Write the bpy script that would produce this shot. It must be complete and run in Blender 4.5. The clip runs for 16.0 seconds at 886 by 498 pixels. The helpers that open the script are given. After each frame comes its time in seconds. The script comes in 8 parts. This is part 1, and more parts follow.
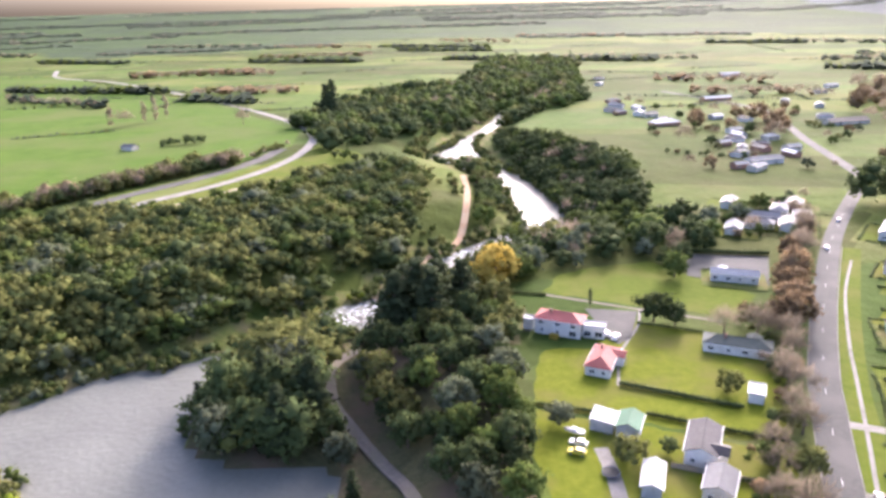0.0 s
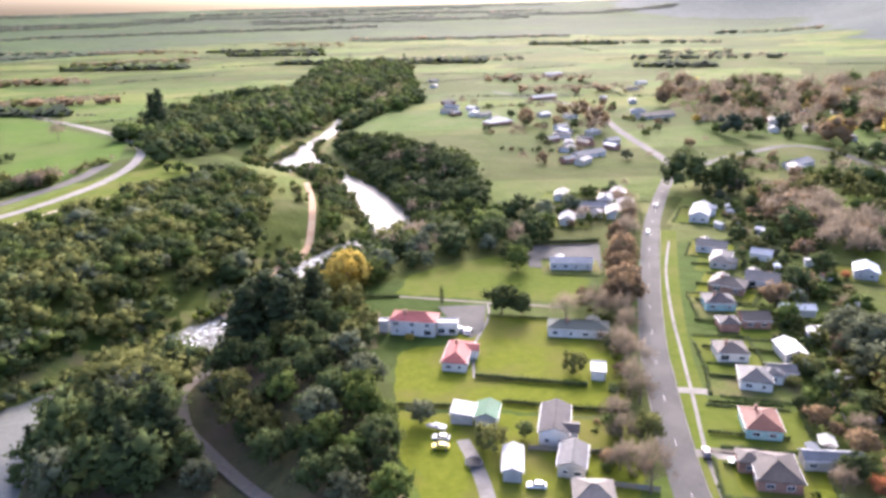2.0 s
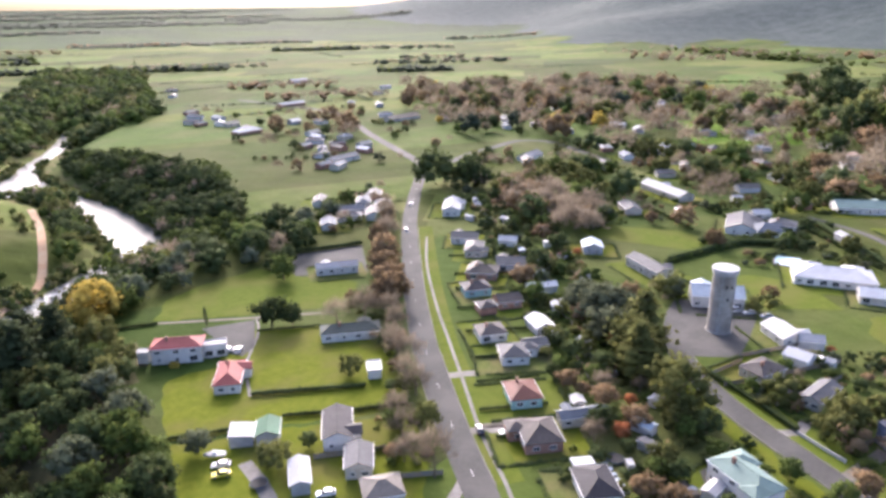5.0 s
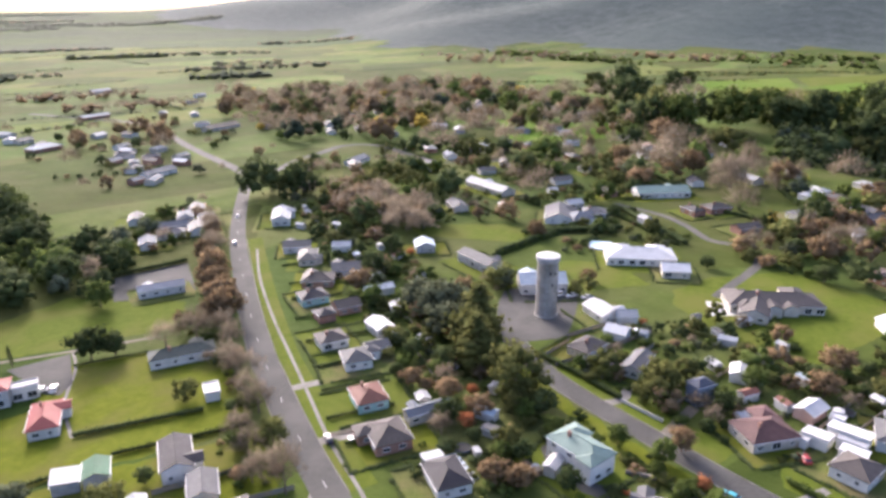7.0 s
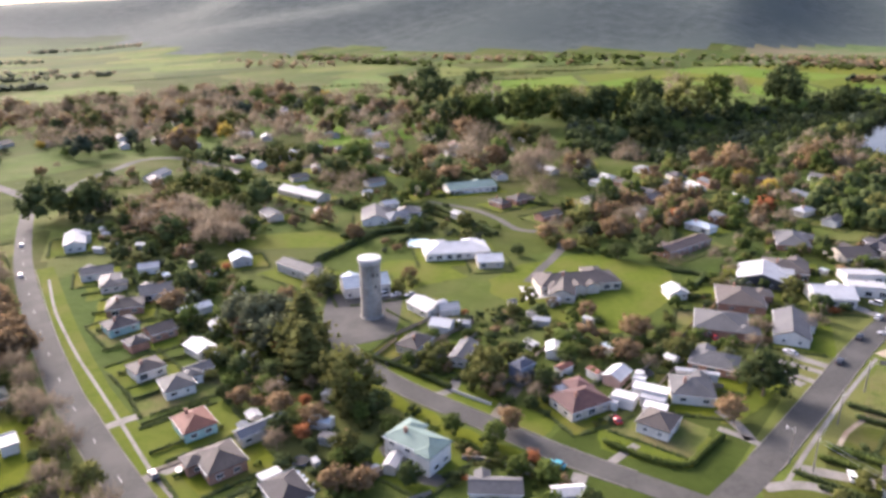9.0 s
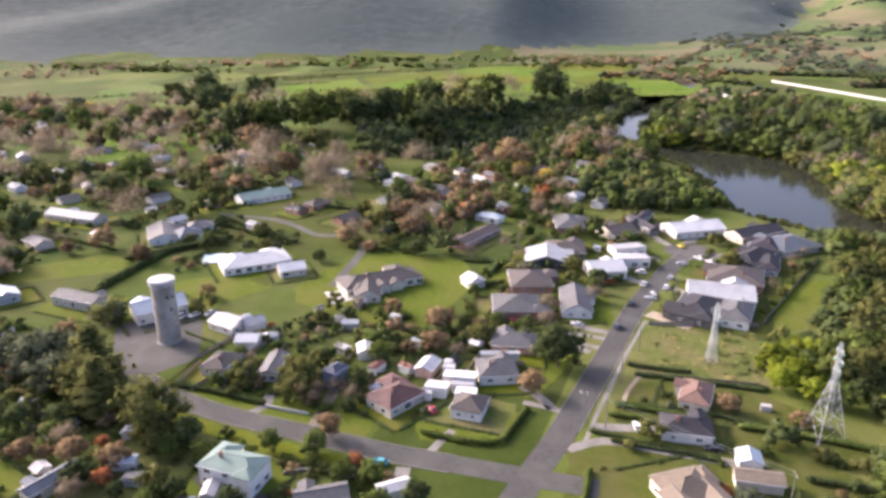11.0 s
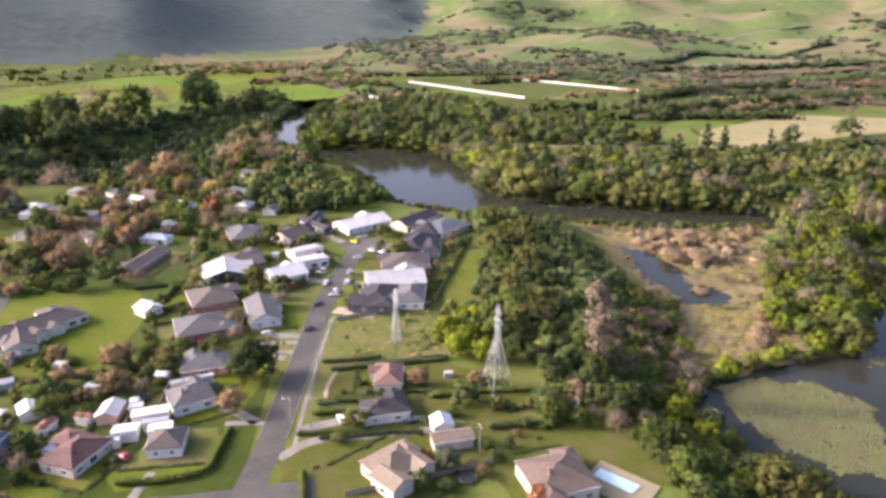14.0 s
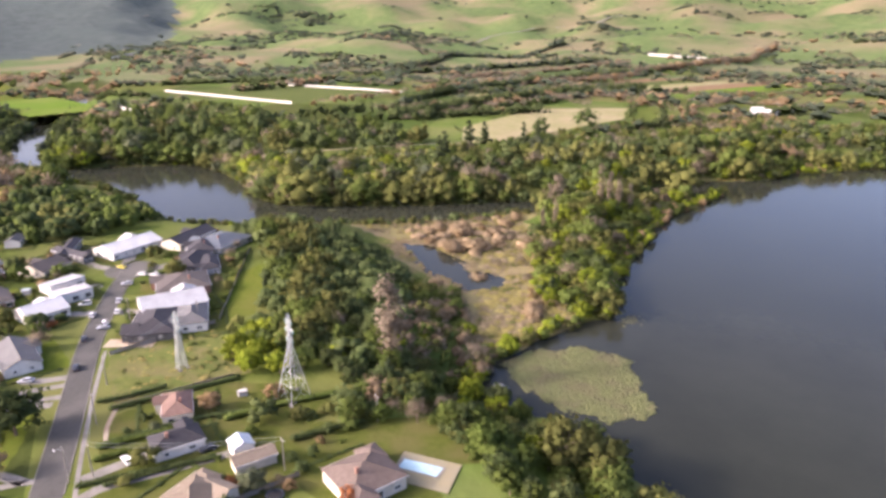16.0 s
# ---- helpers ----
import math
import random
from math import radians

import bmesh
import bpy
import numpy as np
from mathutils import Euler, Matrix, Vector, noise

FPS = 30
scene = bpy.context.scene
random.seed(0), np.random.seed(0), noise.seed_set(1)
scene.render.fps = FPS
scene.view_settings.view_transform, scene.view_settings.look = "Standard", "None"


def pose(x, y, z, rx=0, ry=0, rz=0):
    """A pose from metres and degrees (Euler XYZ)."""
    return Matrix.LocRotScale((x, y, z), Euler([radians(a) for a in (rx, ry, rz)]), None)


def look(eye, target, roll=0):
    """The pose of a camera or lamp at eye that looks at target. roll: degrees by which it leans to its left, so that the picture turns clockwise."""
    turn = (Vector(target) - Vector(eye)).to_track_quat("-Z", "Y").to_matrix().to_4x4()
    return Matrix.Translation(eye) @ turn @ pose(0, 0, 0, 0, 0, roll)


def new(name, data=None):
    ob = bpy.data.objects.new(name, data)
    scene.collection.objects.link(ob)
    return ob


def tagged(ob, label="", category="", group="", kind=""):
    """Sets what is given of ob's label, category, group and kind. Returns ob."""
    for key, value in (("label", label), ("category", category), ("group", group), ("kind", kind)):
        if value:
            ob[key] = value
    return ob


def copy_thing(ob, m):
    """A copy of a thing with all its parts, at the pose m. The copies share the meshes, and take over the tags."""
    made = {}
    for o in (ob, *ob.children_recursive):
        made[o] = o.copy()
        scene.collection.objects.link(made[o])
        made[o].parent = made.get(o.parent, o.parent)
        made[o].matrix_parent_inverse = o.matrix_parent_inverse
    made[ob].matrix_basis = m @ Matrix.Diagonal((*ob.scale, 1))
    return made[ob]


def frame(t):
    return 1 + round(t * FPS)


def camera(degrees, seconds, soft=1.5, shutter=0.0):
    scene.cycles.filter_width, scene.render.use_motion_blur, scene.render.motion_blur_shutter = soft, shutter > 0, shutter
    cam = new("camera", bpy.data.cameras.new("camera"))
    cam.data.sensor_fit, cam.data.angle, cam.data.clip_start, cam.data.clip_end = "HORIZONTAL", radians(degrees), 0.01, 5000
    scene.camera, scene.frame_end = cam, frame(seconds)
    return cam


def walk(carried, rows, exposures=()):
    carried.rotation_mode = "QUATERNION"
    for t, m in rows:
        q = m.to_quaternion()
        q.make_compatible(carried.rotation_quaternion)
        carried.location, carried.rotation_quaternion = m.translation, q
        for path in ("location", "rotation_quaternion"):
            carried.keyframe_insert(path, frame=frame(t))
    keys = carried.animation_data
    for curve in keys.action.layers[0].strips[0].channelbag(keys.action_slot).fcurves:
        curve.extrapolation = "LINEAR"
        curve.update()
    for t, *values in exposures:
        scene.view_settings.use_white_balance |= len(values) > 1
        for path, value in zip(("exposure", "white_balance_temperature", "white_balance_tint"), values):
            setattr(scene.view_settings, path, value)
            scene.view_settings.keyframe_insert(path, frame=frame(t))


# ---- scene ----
SOFT = 3.2
cam = camera(64.59, 16.0, soft=SOFT)
# seconds, x, y, z, yaw, pitch, lean
ROWS = [
    (0.0, 0.13, 0.08, 99.89, -0.00, -19.36, -1.59),
    (0.5, -0.06, -0.36, 100.25, -3.26, -19.36, -1.61),
    (1.0, -0.21, -0.70, 100.53, -6.52, -19.38, -1.61),
    (1.5, -0.33, -0.96, 100.76, -9.79, -19.41, -1.56),
    (2.0, -0.42, -1.16, 100.93, -13.07, -19.44, -1.48),
    (2.5, -0.49, -1.32, 101.05, -16.38, -19.46, -1.36),
    (3.0, -0.55, -1.45, 101.15, -19.70, -19.47, -1.21),
    (3.5, -0.60, -1.55, 101.22, -23.06, -19.46, -1.06),
    (6.0, -0.90, -2.02, 101.36, -40.34, -19.26, -0.53),
    (6.5, -1.00, -2.10, 101.38, -43.94, -19.21, -0.51),
    (7.0, -1.12, -2.19, 101.41, -47.60, -19.15, -0.52),
    (7.5, -1.26, -2.26, 101.45, -51.33, -19.11, -0.54),
    (8.0, -1.42, -2.33, 101.49, -55.16, -19.06, -0.57),
    (8.5, -1.60, -2.37, 101.54, -59.08, -19.03, -0.60),
    (9.0, -1.81, -2.40, 101.61, -63.11, -19.00, -0.62),
    (11.5, -3.12, -2.15, 102.06, -84.69, -18.87, -0.45),
    (12.0, -3.43, -2.01, 102.18, -89.21, -18.84, -0.37),
    (12.5, -3.74, -1.85, 102.29, -93.78, -18.79, -0.30),
    (13.0, -4.06, -1.66, 102.41, -98.38, -18.74, -0.24),
    (13.5, -4.37, -1.47, 102.53, -103.00, -18.68, -0.20),
    (14.0, -4.68, -1.28, 102.65, -107.65, -18.61, -0.20),
    (14.5, -4.97, -1.10, 102.76, -112.31, -18.54, -0.24),
    (15.0, -5.25, -0.94, 102.87, -116.98, -18.47, -0.30),
    (15.5, -5.50, -0.84, 102.97, -121.61, -18.43, -0.37),
    (16.0, -5.71, -0.82, 103.05, -126.13, -18.42, -0.39),
]
EXPOSURES = ((0.0, 2.33, 5800, 25), (3.5, 2.09, 5700, 23), (7.0, 1.78, 5850, 21), (12.5, 1.81, 6200, 26), (16.0, 1.97, 6250, 27))
walk(cam, [(t, pose(x, y, z, 90 + pitch, 0, yaw) @ pose(0, 0, 0, 0, 0, lean)) for t, x, y, z, yaw, pitch, lean in ROWS], EXPOSURES)

# ---- world and sun ----
SUN_AZ, SUN_EL = 24.0, 25.0
world = bpy.data.worlds.new("sky")
scene.world = world
world.use_nodes = True
wn = world.node_tree.nodes
sky = wn.new("ShaderNodeTexSky")
sky.sky_type = "NISHITA"
sky.sun_disc = False
sky.sun_elevation = radians(SUN_EL)
sky.sun_rotation = radians(SUN_AZ)
sky.air_density, sky.dust_density, sky.ozone_density = 0.65, 6.0, 0.8
world.node_tree.links.new(sky.outputs[0], wn["Background"].inputs[0])
wn["Background"].inputs[1].default_value = 0.15
sun_lamp = bpy.data.lights.new("sun", "SUN")
sun_lamp.energy, sun_lamp.angle, sun_lamp.color = 1.35, radians(1.6), (1.0, 0.89, 0.75)
sun = new("sun", sun_lamp)
sun_to = Vector((math.sin(radians(SUN_AZ)) * math.cos(radians(SUN_EL)), math.cos(radians(SUN_AZ)) * math.cos(radians(SUN_EL)), math.sin(radians(SUN_EL))))
sun.matrix_world = look(sun_to * 500, (0, 0, 0))

# ---- materials ----
def material(name, low, high, rough=0.8, metal=0.0, size=1.0, fine=0.0, third=None, big=0.0, bump=0.15, spread=0.0, spec=0.3, glow=None):
    """Two-scale mottled surface: low to high colour by noise of that size in metres, a third colour in large stains."""
    m = bpy.data.materials.new(name)
    m.use_nodes = True
    nt = m.node_tree
    n, l = nt.nodes, nt.links
    b = n["Principled BSDF"]
    b.inputs["Roughness"].default_value = rough
    b.inputs["Metallic"].default_value = metal
    b.inputs["Specular IOR Level"].default_value = spec
    co = n.new("ShaderNodeTexCoord")
    geo = n.new("ShaderNodeNewGeometry")
    no = n.new("ShaderNodeTexNoise")
    no.inputs["Scale"].default_value = 1.0 / size
    no.inputs["Detail"].default_value = 6.0
    no.inputs["Roughness"].default_value = 0.65
    l.new(geo.outputs["Position"], no.inputs["Vector"])
    ramp = n.new("ShaderNodeMapRange")
    ramp.inputs["From Min"].default_value, ramp.inputs["From Max"].default_value = 0.32, 0.68
    l.new(no.outputs["Fac"], ramp.inputs["Value"])
    mix = n.new("ShaderNodeMix")
    mix.data_type = "RGBA"
    mix.inputs["A"].default_value, mix.inputs["B"].default_value = (*low, 1), (*high, 1)
    l.new(ramp.outputs[0], mix.inputs["Factor"])
    out = mix.outputs["Result"]
    if third:
        no2 = n.new("ShaderNodeTexNoise")
        no2.inputs["Scale"].default_value = 1.0 / (big or size * 8)
        no2.inputs["Detail"].default_value = 3.0
        l.new(geo.outputs["Position"], no2.inputs["Vector"])
        r2 = n.new("ShaderNodeMapRange")
        r2.inputs["From Min"].default_value, r2.inputs["From Max"].default_value = 0.45, 0.65
        l.new(no2.outputs["Fac"], r2.inputs["Value"])
        mix2 = n.new("ShaderNodeMix")
        mix2.data_type = "RGBA"
        mix2.inputs["B"].default_value = (*third, 1)
        l.new(r2.outputs[0], mix2.inputs["Factor"])
        l.new(out, mix2.inputs["A"])
        out = mix2.outputs["Result"]
    if spread:
        oi = n.new("ShaderNodeObjectInfo")
        rr = n.new("ShaderNodeMapRange")
        rr.inputs["To Min"].default_value, rr.inputs["To Max"].default_value = 1 - spread, 1 + spread
        l.new(oi.outputs["Random"], rr.inputs["Value"])
        hs = n.new("ShaderNodeHueSaturation")
        l.new(rr.outputs[0], hs.inputs["Value"])
        l.new(out, hs.inputs["Color"])
        out = hs.outputs["Color"]
    l.new(out, b.inputs["Base Color"])
    if bump:
        bp = n.new("ShaderNodeBump")
        bp.inputs["Strength"].default_value = bump
        bp.inputs["Distance"].default_value = size * 0.3
        l.new(no.outputs["Fac"], bp.inputs["Height"])
        l.new(bp.outputs[0], b.inputs["Normal"])
    return m


def foliage(name, low, high, through_light=0.34, spread=0.25, patch=9.0):
    """Leaves: colour varies leaf by leaf, tree by tree and over the wood; some light passes through."""
    m = material(name, low, high, rough=0.85, size=patch, bump=0, spread=spread, spec=0.02)
    nt = m.node_tree
    n, l = nt.nodes, nt.links
    b = n["Principled BSDF"]
    src = b.inputs["Base Color"].links[0].from_socket
    geo = n.new("ShaderNodeNewGeometry")
    rr = n.new("ShaderNodeMapRange")
    rr.inputs["To Min"].default_value, rr.inputs["To Max"].default_value = 0.8, 1.2
    l.new(geo.outputs["Random Per Island"], rr.inputs["Value"])
    hs = n.new("ShaderNodeHueSaturation")
    l.new(rr.outputs[0], hs.inputs["Value"])
    l.new(src, hs.inputs["Color"])
    l.new(hs.outputs[0], b.inputs["Base Color"])
    tr = n.new("ShaderNodeBsdfTranslucent")
    l.new(hs.outputs[0], tr.inputs["Color"])
    mx = n.new("ShaderNodeMixShader")
    mx.inputs[0].default_value = through_light
    l.new(b.outputs[0], mx.inputs[1])
    l.new(tr.outputs[0], mx.inputs[2])
    l.new(mx.outputs[0], n["Material Output"].inputs["Surface"])
    return m


def ground_material():
    """Pasture: each paddock has a green of its own, mottled at two scales."""
    m = material("pasture", (0.050, 0.080, 0.016), (0.077, 0.114, 0.024), rough=0.95, size=14.0, third=(0.090, 0.106, 0.034), big=60.0, bump=0.3, spec=0.03)
    n, l = m.node_tree.nodes, m.node_tree.links
    b = n["Principled BSDF"]
    src = b.inputs["Base Color"].links[0].from_socket
    geo = n.new("ShaderNodeNewGeometry")
    mp = n.new("ShaderNodeMapping")
    mp.inputs["Rotation"].default_value = (0, 0, 0.4)
    mp.inputs["Scale"].default_value = (0.0055, 0.011, 0.0)
    l.new(geo.outputs["Position"], mp.inputs["Vector"])
    vo = n.new("ShaderNodeTexVoronoi")
    vo.distance = "CHEBYCHEV"
    vo.inputs["Scale"].default_value = 1.0
    l.new(mp.outputs[0], vo.inputs["Vector"])
    sep = n.new("ShaderNodeSeparateColor")
    l.new(vo.outputs["Color"], sep.inputs[0])
    hs = n.new("ShaderNodeHueSaturation")
    r1 = n.new("ShaderNodeMapRange")
    r1.inputs["To Min"].default_value, r1.inputs["To Max"].default_value = 0.47, 0.505
    l.new(sep.outputs[0], r1.inputs["Value"])
    l.new(r1.outputs[0], hs.inputs["Hue"])
    r2 = n.new("ShaderNodeMapRange")
    r2.inputs["To Min"].default_value, r2.inputs["To Max"].default_value = 0.62, 1.3
    l.new(sep.outputs[1], r2.inputs["Value"])
    l.new(r2.outputs[0], hs.inputs["Value"])
    l.new(src, hs.inputs["Color"])
    l.new(hs.outputs[0], b.inputs["Base Color"])
    return m


def water_material(name, tint, ripple, rough, spec=0.22):
    m = material(name, tint, tuple(c * 1.3 for c in tint), rough=rough, size=30.0, bump=0, spec=spec)
    n, l = m.node_tree.nodes, m.node_tree.links
    geo = n.new("ShaderNodeNewGeometry")
    no = n.new("ShaderNodeTexNoise")
    no.inputs["Scale"].default_value = 0.5
    no.inputs["Detail"].default_value = 5.0
    l.new(geo.outputs["Position"], no.inputs["Vector"])
    bp = n.new("ShaderNodeBump")
    bp.inputs["Strength"].default_value = ripple
    bp.inputs["Distance"].default_value = 0.4
    l.new(no.outputs["Fac"], bp.inputs["Height"])
    l.new(bp.outputs[0], n["Principled BSDF"].inputs["Normal"])
    return m


M = {
    "pasture": ground_material(),
    # forest ground paled and blue-greyed: distance haze is painted into the colour
    "hazed_forest": material("hazed_forest", (0.050, 0.066, 0.060), (0.084, 0.100, 0.092), 0.95, size=38.0, third=(0.066, 0.084, 0.076), big=260.0, bump=0.45, spec=0.03),
    # far hill grass greyed for haze in its colour; the tan patches are real
    "hazed_hill_pasture": material("hazed_hill_pasture", (0.068, 0.102, 0.036), (0.104, 0.138, 0.052), 0.95, size=30.0, third=(0.165, 0.142, 0.082), big=210.0, bump=0.4, spec=0.03),
    "far_plain": material("far_plain", (0.036, 0.056, 0.026), (0.054, 0.085, 0.024), 0.95, size=170.0, third=(0.040, 0.057, 0.03), big=520.0, bump=0.2, spec=0.03),
    "marsh": material("marsh", (0.155, 0.14, 0.06), (0.225, 0.195, 0.09), 0.95, size=3.0, third=(0.19, 0.15, 0.085), big=26.0, bump=0.8, spec=0.03),
    "lawn": material("lawn", (0.086, 0.108, 0.009), (0.124, 0.138, 0.015), 0.95, size=2.6, third=(0.116, 0.112, 0.028), big=18.0, spec=0.03),
    # lawn darkened for the south-east: dimming by the lens is put into its colour
    "lawn_dimmed": material("lawn_dimmed", (0.054, 0.068, 0.012), (0.080, 0.091, 0.021), 0.95, size=2.4, third=(0.088, 0.086, 0.028), big=11.0, bump=0.4, spec=0.03),
    "lawn_deep": material("lawn_deep", (0.068, 0.095, 0.011), (0.100, 0.122, 0.018), 0.95, size=3.0, third=(0.104, 0.113, 0.024), big=20.0, spec=0.03),
    "rough_grass": material("rough_grass", (0.076, 0.099, 0.025), (0.123, 0.130, 0.038), 0.95, size=2.5, third=(0.140, 0.122, 0.055), big=12.0, bump=0.5, spec=0.03),
    "hay": material("hay", (0.165, 0.165, 0.068), (0.24, 0.218, 0.112), 0.95, size=8.0, third=(0.25, 0.212, 0.125), big=60.0, spec=0.03),
    "ploughed": material("ploughed", (0.14, 0.09, 0.05), (0.20, 0.13, 0.08), 0.95, size=4.0, bump=0.5, spec=0.03),
    "paddock_north": material("paddock_north", (0.055, 0.100, 0.014), (0.078, 0.122, 0.020), 0.95, size=20.0, third=(0.088, 0.112, 0.030), big=90.0, spec=0.03),
    "paddock_bright": material("paddock_bright", (0.072, 0.128, 0.012), (0.098, 0.154, 0.018), 0.95, size=20.0, third=(0.115, 0.148, 0.028), big=90.0, spec=0.03),
    "orchard": material("orchard", (0.05, 0.074, 0.02), (0.09, 0.102, 0.03), 0.95, size=4.0, bump=0.4, spec=0.03),
    "asphalt": material("asphalt", (0.054, 0.053, 0.047), (0.076, 0.074, 0.065), 0.95, size=1.2, third=(0.088, 0.084, 0.074), big=14.0, bump=0.1),
    "asphalt_dark": material("asphalt_dark", (0.046, 0.045, 0.040), (0.066, 0.064, 0.057), 0.9, size=1.2, third=(0.079, 0.076, 0.067), big=10.0, bump=0.1),
    "concrete": material("concrete", (0.157, 0.146, 0.128), (0.230, 0.214, 0.191), 0.9, size=1.0, third=(0.136, 0.126, 0.107), big=6.0, bump=0.1),
    "tower_concrete": material("tower_concrete", (0.27, 0.255, 0.225), (0.40, 0.38, 0.34), 0.9, size=1.6, third=(0.22, 0.20, 0.17), big=5.0, bump=0.15),
    "paving": material("paving", (0.40, 0.39, 0.37), (0.50, 0.49, 0.465), 0.85, size=1.0, third=(0.36, 0.35, 0.325), big=5.0, bump=0.1),
    "gravel": material("gravel", (0.26, 0.21, 0.15), (0.38, 0.32, 0.24), 0.95, size=0.8, third=(0.22, 0.15, 0.10), big=9.0, bump=0.4),
    "clay_track": material("clay_track", (0.25, 0.15, 0.08), (0.36, 0.24, 0.14), 0.95, size=1.5, third=(0.32, 0.25, 0.16), big=12.0, bump=0.4),
    "line_paint": material("line_paint", (0.34, 0.33, 0.32), (0.5, 0.49, 0.47), 0.7, size=0.4, bump=0),
    "river": water_material("river", (0.12, 0.122, 0.102), 0.6, 0.28, 0.075),
    "lake": water_material("lake", (0.022, 0.024, 0.017), 0.08, 0.08, 0.11),
    "foam": material("foam", (0.40, 0.42, 0.42), (0.62, 0.63, 0.62), 0.7, size=0.7, bump=0.4),
    "rock": material("rock", (0.18, 0.16, 0.13), (0.32, 0.29, 0.25), 0.85, size=1.0, bump=0.5),
    "lily": material("lily", (0.084, 0.094, 0.030), (0.118, 0.122, 0.042), 0.8, size=1.4, third=(0.10, 0.092, 0.04), big=9.0, bump=0.2),
    "bark": material("bark", (0.10, 0.075, 0.055), (0.19, 0.15, 0.11), 0.95, size=0.3, bump=0.5),
    "glass": material("glass", (0.02, 0.025, 0.03), (0.04, 0.045, 0.05), 0.08, size=2.0, bump=0, spec=0.7),
    "frame": material("frame", (0.68, 0.67, 0.64), (0.8, 0.79, 0.76), 0.5, size=0.8, bump=0),
    "steel": material("steel", (0.30, 0.33, 0.33), (0.44, 0.46, 0.45), 0.5, 0.5, size=0.6, bump=0.05),
    "timber": material("timber", (0.20, 0.155, 0.11), (0.33, 0.27, 0.20), 0.9, size=0.35, third=(0.22, 0.21, 0.19), big=3.0, bump=0.2),
    "rubber": material("rubber", (0.012, 0.012, 0.012), (0.03, 0.03, 0.03), 0.8, size=0.2, bump=0),
    "decking": material("decking", (0.19, 0.168, 0.10), (0.26, 0.228, 0.14), 0.85, size=0.4, bump=0.1, third=(0.21, 0.19, 0.13), big=4.0),
    "lane": material("lane", (0.12, 0.102, 0.082), (0.175, 0.15, 0.12), 0.95, size=1.4, third=(0.14, 0.13, 0.085), big=8.0, bump=0.2),
    "litter": material("litter", (0.058, 0.059, 0.028), (0.10, 0.093, 0.044), 0.95, size=2.4, third=(0.11, 0.081, 0.05), big=14.0, bump=0.5, spec=0.03),
    "pool": material("pool", (0.30, 0.47, 0.52), (0.40, 0.56, 0.60), 0.1, size=1.5, bump=0.05, spec=0.5),
    "cloth": material("cloth", (0.39, 0.38, 0.36), (0.50, 0.49, 0.465), 0.8, size=2.0, third=(0.40, 0.39, 0.36), big=14.0, bump=0.1),
    "reed": foliage("reed", (0.205, 0.162, 0.095), (0.29, 0.235, 0.145), 0.4, 0.1, 7.0),
    "reed_gold": foliage("reed_gold", (0.20, 0.178, 0.060), (0.275, 0.232, 0.085), 0.3, 0.1, 7.0),
    "leaf_dark": foliage("leaf_dark", (0.052, 0.074, 0.026), (0.092, 0.112, 0.042)),
    "leaf_mid": foliage("leaf_mid", (0.068, 0.098, 0.022), (0.118, 0.145, 0.038)),
    "leaf_light": foliage("leaf_light", (0.118, 0.160, 0.014), (0.182, 0.210, 0.024)),
    "leaf_grey": foliage("leaf_grey", (0.078, 0.094, 0.050), (0.130, 0.140, 0.082)),
    "leaf_olive": foliage("leaf_olive", (0.088, 0.098, 0.028), (0.142, 0.142, 0.046)),
    "leaf_pine": foliage("leaf_pine", (0.044, 0.060, 0.027), (0.072, 0.088, 0.040)),
    "leaf_far": foliage("leaf_far", (0.044, 0.058, 0.036), (0.064, 0.077, 0.048), 0.05, 0.15, 120.0),
    "leaf_autumn": foliage("leaf_autumn", (0.190, 0.130, 0.068), (0.270, 0.190, 0.104)),
    "leaf_rust": foliage("leaf_rust", (0.30, 0.111, 0.05), (0.40, 0.167, 0.07)),
    "leaf_yellow": foliage("leaf_yellow", (0.37, 0.278, 0.05), (0.49, 0.375, 0.085)),
    "twig": foliage("twig", (0.190, 0.156, 0.110), (0.276, 0.230, 0.168), 0.45),
    "leaf_tan": foliage("leaf_tan", (0.185, 0.138, 0.082), (0.275, 0.210, 0.130)),
}
